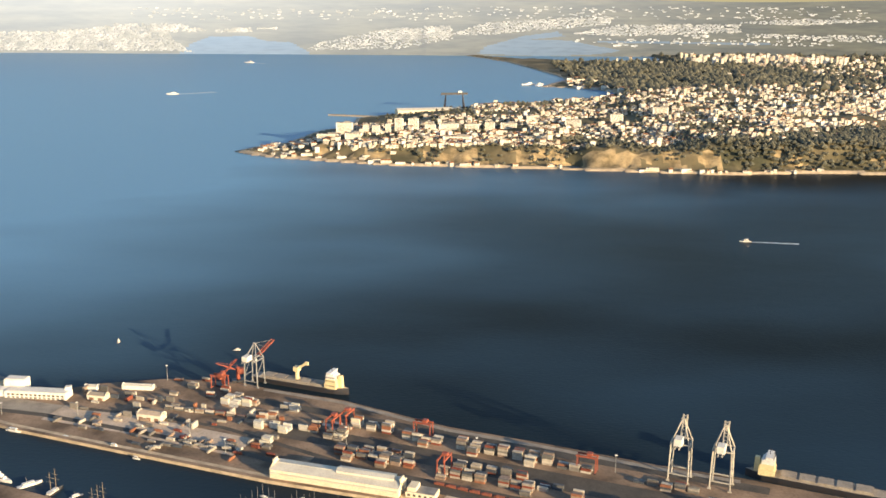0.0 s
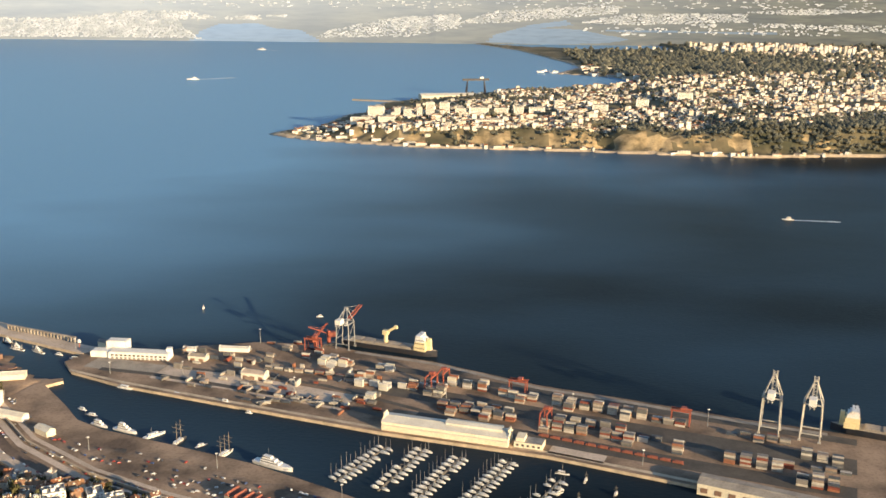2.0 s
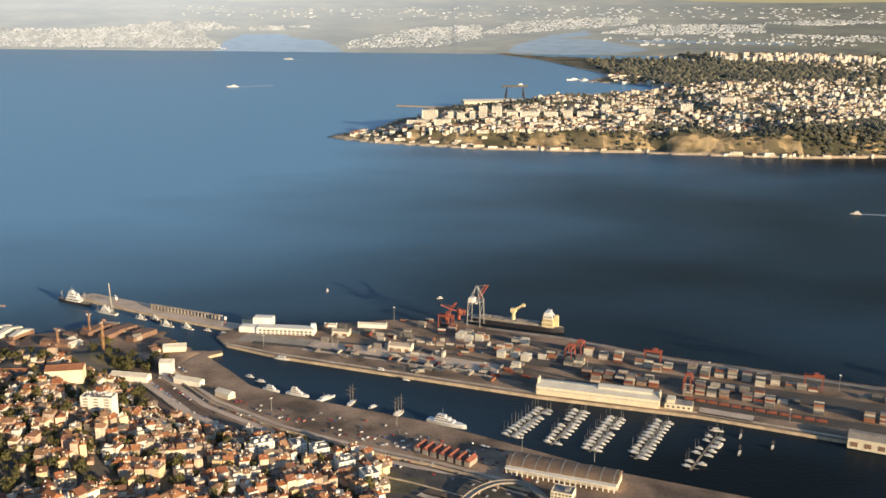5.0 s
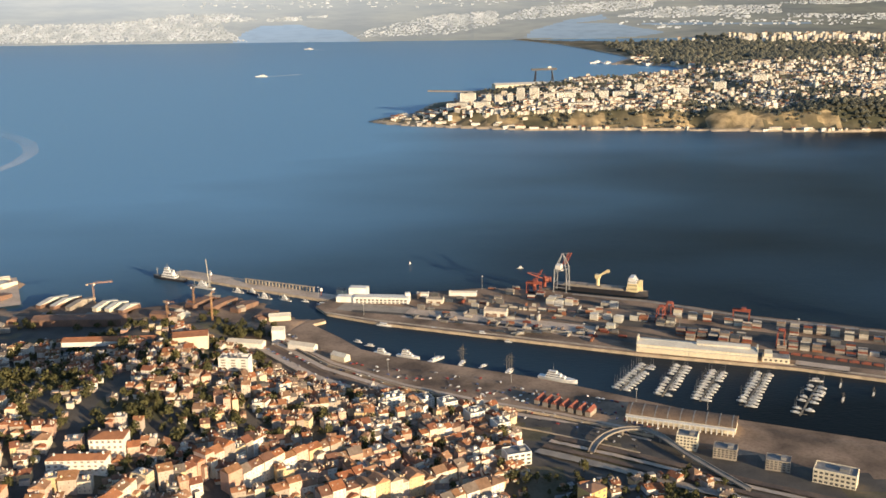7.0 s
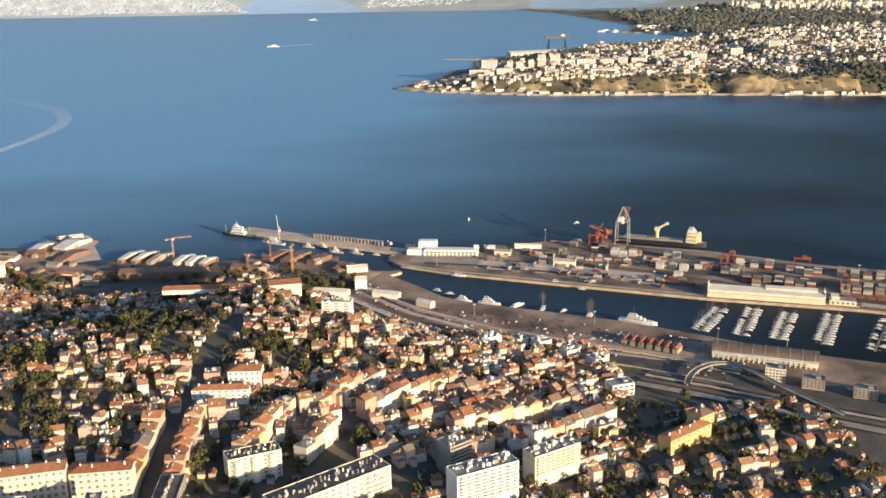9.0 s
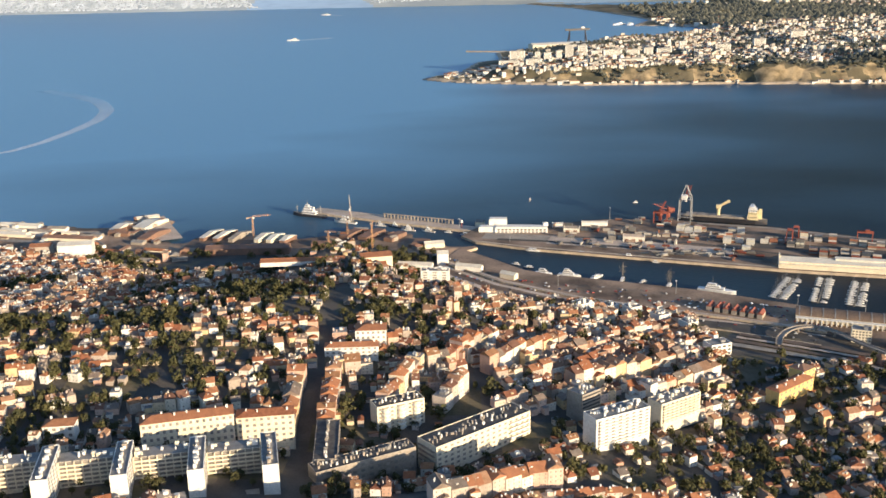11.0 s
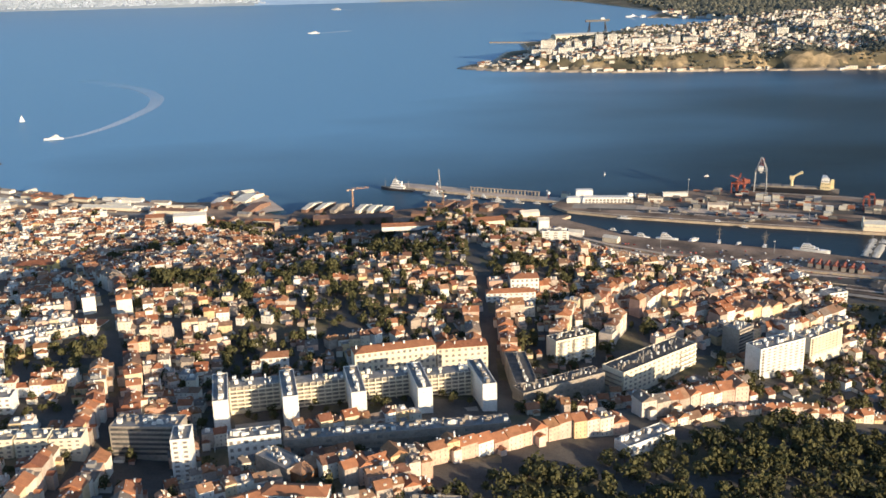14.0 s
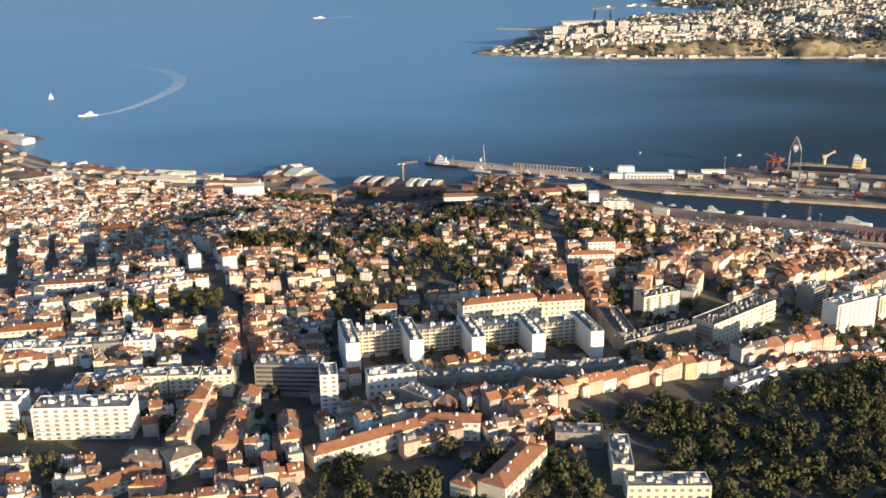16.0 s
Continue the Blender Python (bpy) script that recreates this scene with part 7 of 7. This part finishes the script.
def fill(x0, x1, y0, y1, rot, pitch, gap, density, low, high, wide, loose=0.03):
    cx, cy = (x0 + x1) / 2, (y0 + y1) / 2
    ca, sa = math.cos(rot), math.sin(rot)
    wide, pitch, low, high = wide * 0.84, pitch * 0.90, low * 0.9, high * 0.95
    skew = 0.0
    R = math.hypot(x1 - x0, y1 - y0) / 2
    v, row = -R, 0
    while v < R:
        u = -R + rnd.uniform(0, 8)
        block = rnd.uniform(28, 60)
        base = rnd.uniform(low, high)
        while u < R:
            w = rnd.uniform(0.75, 1.35) * wide
            bend = 5.0 * math.sin(u / 70.0 + row * 0.13)
            x, y = cx + ca * (u + w / 2) - sa * (v + bend), cy + sa * (u + w / 2) + ca * (v + bend)
            block -= w
            if x0 <= x < x1 and y0 <= y < y1:
                if rnd.random() < density:
                    place_house(x, y, w, rnd.uniform(4.2, 6.6), max(2.2, base + rnd.uniform(-1.8, 1.8)), rot + skew + rnd.gauss(0, loose) + 0.03 * math.cos(u / 70.0))
                elif rnd.random() < 0.9:
                    tree_spots.append((x, y))
                if rnd.random() < 0.55:
                    low_shed(x - sa * pitch * 0.48, y + ca * pitch * 0.48, rot)
                if rnd.random() < 0.36:
                    tree_spots.append((x - sa * pitch * 0.5, y + ca * pitch * 0.5))
            u += w + 0.04
            if block < 0:
                u += rnd.uniform(3.5, 6.5)
                block = rnd.uniform(28, 60)
                base = rnd.uniform(low, high)
                skew = rnd.choice([0, 0, 0, 0.25, -0.25, 0.12]) if loose > 0.05 else rnd.gauss(0, 0.05)
        v += pitch if row % 2 else pitch + gap
        row += 1


fill(-540, -440, 22, 160, 0.32, 10.5, 4, 0.88, 4.5, 6.5, 5.6)
fill(-720, -540, 22, 310, 0.10, 10.5, 4, 0.84, 4.5, 7.0, 5.8)
fill(-960, -720, 300, 640, 0.18, 9.5, 2.5, 0.92, 4.5, 7.5, 6.0, 0.06)
fill(-720, -560, 310, 600, 0.15, 8.4, 2.0, 0.96, 4.6, 6.4, 5.6, 0.08)
fill(-560, -345, 160, 330, 0.06, 9.2, 3, 0.62, 3.0, 5.6, 5.4, 0.16)
fill(-560, -345, 330, 530, -0.02, 8.6, 2.5, 0.58, 2.8, 5.2, 5.2, 0.18)
fill(-345, -200, 250, 330, 0.41, 11.5, 3, 0.85, 4.5, 7, 5.6)
fill(-345, -265, 330, 490, 0.22, 8.6, 2.5, 0.80, 3.6, 6.6, 4.8, 0.22)
fill(-265, -190, 330, 490, 0.46, 8.6, 2.5, 0.86, 3.8, 7, 5.0, 0.16)
fill(-230, -90, 180, 335, 0.30, 10.5, 4, 0.30, 2.6, 5, 5.8, 0.12)
fill(-300, -150, 172, 240, 0.3, 10.5, 4, 0.3, 2.4, 4.0, 5.6, 0.1)
fill(-350, -290, 176, 214, 0.4, 9.5, 3, 0.6, 3, 5, 5.4, 0.1)
houses = new("town_houses", town_mesh.mesh("town_houses", [m_wall, m_roof, m_grey, m_shutter, m_white, m_yard_light]))
tagged(houses, "crowded plaster town houses with terracotta roofs", "houses", kind="stuff")


# ---- trees ----
def crown_mesh(name, seed, r, tall, material):
    q = random.Random(seed)
    s = Shape()
    lobes = [(q.uniform(-0.5, 0.5) * r, q.uniform(-0.5, 0.5) * r, q.uniform(0.5, 1.2) * tall, q.uniform(0.45, 0.75) * r) for _ in range(6)]
    for lx, ly, lz, lr in lobes:
        for _ in range(26):
            a, e = q.uniform(0, 6.283), math.asin(q.uniform(-0.7, 1))
            k = lr * q.uniform(0.75, 1.08)
            c = Vector((lx + k * math.cos(a) * math.cos(e), ly + k * math.sin(a) * math.cos(e), lz + k * math.sin(e)))
            n = (Vector((math.cos(a) * math.cos(e), math.sin(a) * math.cos(e), math.sin(e))) + Vector((q.gauss(0, 0.45), q.gauss(0, 0.45), q.gauss(0.1, 0.45)))).normalized()
            t1 = n.orthogonal().normalized()
            t2 = n.cross(t1)
            w = q.uniform(0.28, 0.62) * (r / 2.2) ** 0.5
            s.face([c + t1 * w, c + t2 * w * 0.8 + n * 0.12, c - t1 * w, c - t2 * w * 0.8 - n * 0.1])
    return s.mesh(name, material)


crowns = [crown_mesh("crown", i, 2.0 + 0.22 * i, 2.4 + 0.2 * i, m_leaf if i % 2 else m_leaf_dark) for i in range(6)]
tr = Shape()
tr.beam((0, 0, -1.5), (0.1, 0, 1.4), 0.22, sides=6, r2=0.15)
for a in range(4):
    tr.beam((0.1, 0, 1.2), (0.1 + math.cos(a * 1.6) * 1.0, math.sin(a * 1.6) * 1.0, 2.6), 0.11, sides=5, r2=0.05)
trunk_mesh = tr.mesh("trunk", m_bark)
tree_count = 0
woods = Shape()


def plant(x, y, size, tall=1.0):
    """A tree of its own in the first couple of hundred places, and into the joined wood after that."""
    global tree_count
    z = ground_z(x, y)
    me = rnd.choice(crowns)
    if tree_count < 150 and y < 420:
        tree_count += 1
        r = thing("tree", "leafy green town tree with an uneven crown", "tree", "trees of the town", pose(x, y, z, 0, 0, rnd.uniform(0, 360)) @ Matrix.Diagonal((size, size, size * tall, 1)))
        part("trunk", trunk_mesh, None, r)
        part("crown", me, None, r)
    else:
        m = pose(x, y, z, 0, 0, rnd.uniform(0, 360)) @ Matrix.Diagonal((size, size, size * tall, 1))
        n = len(woods.v)
        woods.v.extend(tuple(m @ v.co) for v in me.vertices)
        woods.f.extend(tuple(n + i for i in p.vertices) for p in me.polygons)
        woods.k.extend([0] * len(me.polygons))
        woods.beam(m @ Vector((0, 0, -1.5)), m @ Vector((0, 0, 2.2)), 0.2, k=1)


park_spots = []
for _ in range(2600):
    x, y = rnd.uniform(-530, -150), rnd.uniform(22, 175)
    if in_park(x, y) and not taken(x, y, 2) and not any(abs(x - a) < 3.2 and abs(y - b) < 3.2 for a, b in park_spots):
        park_spots.append((x, y))
for _ in range(900):
    x, y = rnd.uniform(-690, -280), rnd.uniform(180, 430)
    if in_park(x, y) and not taken(x, y, 1.5) and not any(abs(x - a) < 2.4 and abs(y - b) < 2.4 for a, b in park_spots):
        park_spots.append((x, y))
for x, y in park_spots:
    plant(x, y, rnd.uniform(0.85, 1.55), rnd.choice([0.85, 1.0, 1.2]))
for x, y in tall_spots:
    if rnd.random() < 0.36 and not taken(x, y, 1.5):
        plant(x + rnd.uniform(-1.5, 1.5), y + rnd.uniform(-1.5, 1.5), rnd.uniform(1.0, 1.75), rnd.choice([0.8, 0.9, 1.0]))
rnd.shuffle(tree_spots)
for x, y in tree_spots[:3800]:
    if not taken(x, y, 1.0) and street_gap(x, y) > 4.5 and shore_field.at(x, y) > 48:
        plant(x, y, rnd.uniform(0.55, 1.05), rnd.choice([0.9, 1.1, 1.5]))
for k in range(4):
    for _ in range(4):
        plant(-511 + k * 27.2 + rnd.uniform(-7, 7), 162 + k * 5.2 + rnd.uniform(-6, 4), rnd.uniform(0.6, 0.95))
for _ in range(26):
    plant(rnd.uniform(-384, -346), rnd.uniform(552, 582), rnd.uniform(0.8, 1.4))
for _ in range(420):
    x, y = rnd.uniform(-640, -300), rnd.uniform(440, 610)
    d = shore_field.at(x, y)
    if 40 < d < 62 and not taken(x, y, 2) and math.sin(x / 17.0) + math.sin(y / 13.0) > -0.3:
        plant(x, y, rnd.uniform(0.7, 1.4), rnd.choice([0.8, 1.0]))
wood_ob = new("garden_trees", woods.mesh("garden_trees", [m_leaf, m_bark]))
tagged(wood_ob, "dark green garden and park trees between houses", "trees", kind="stuff")
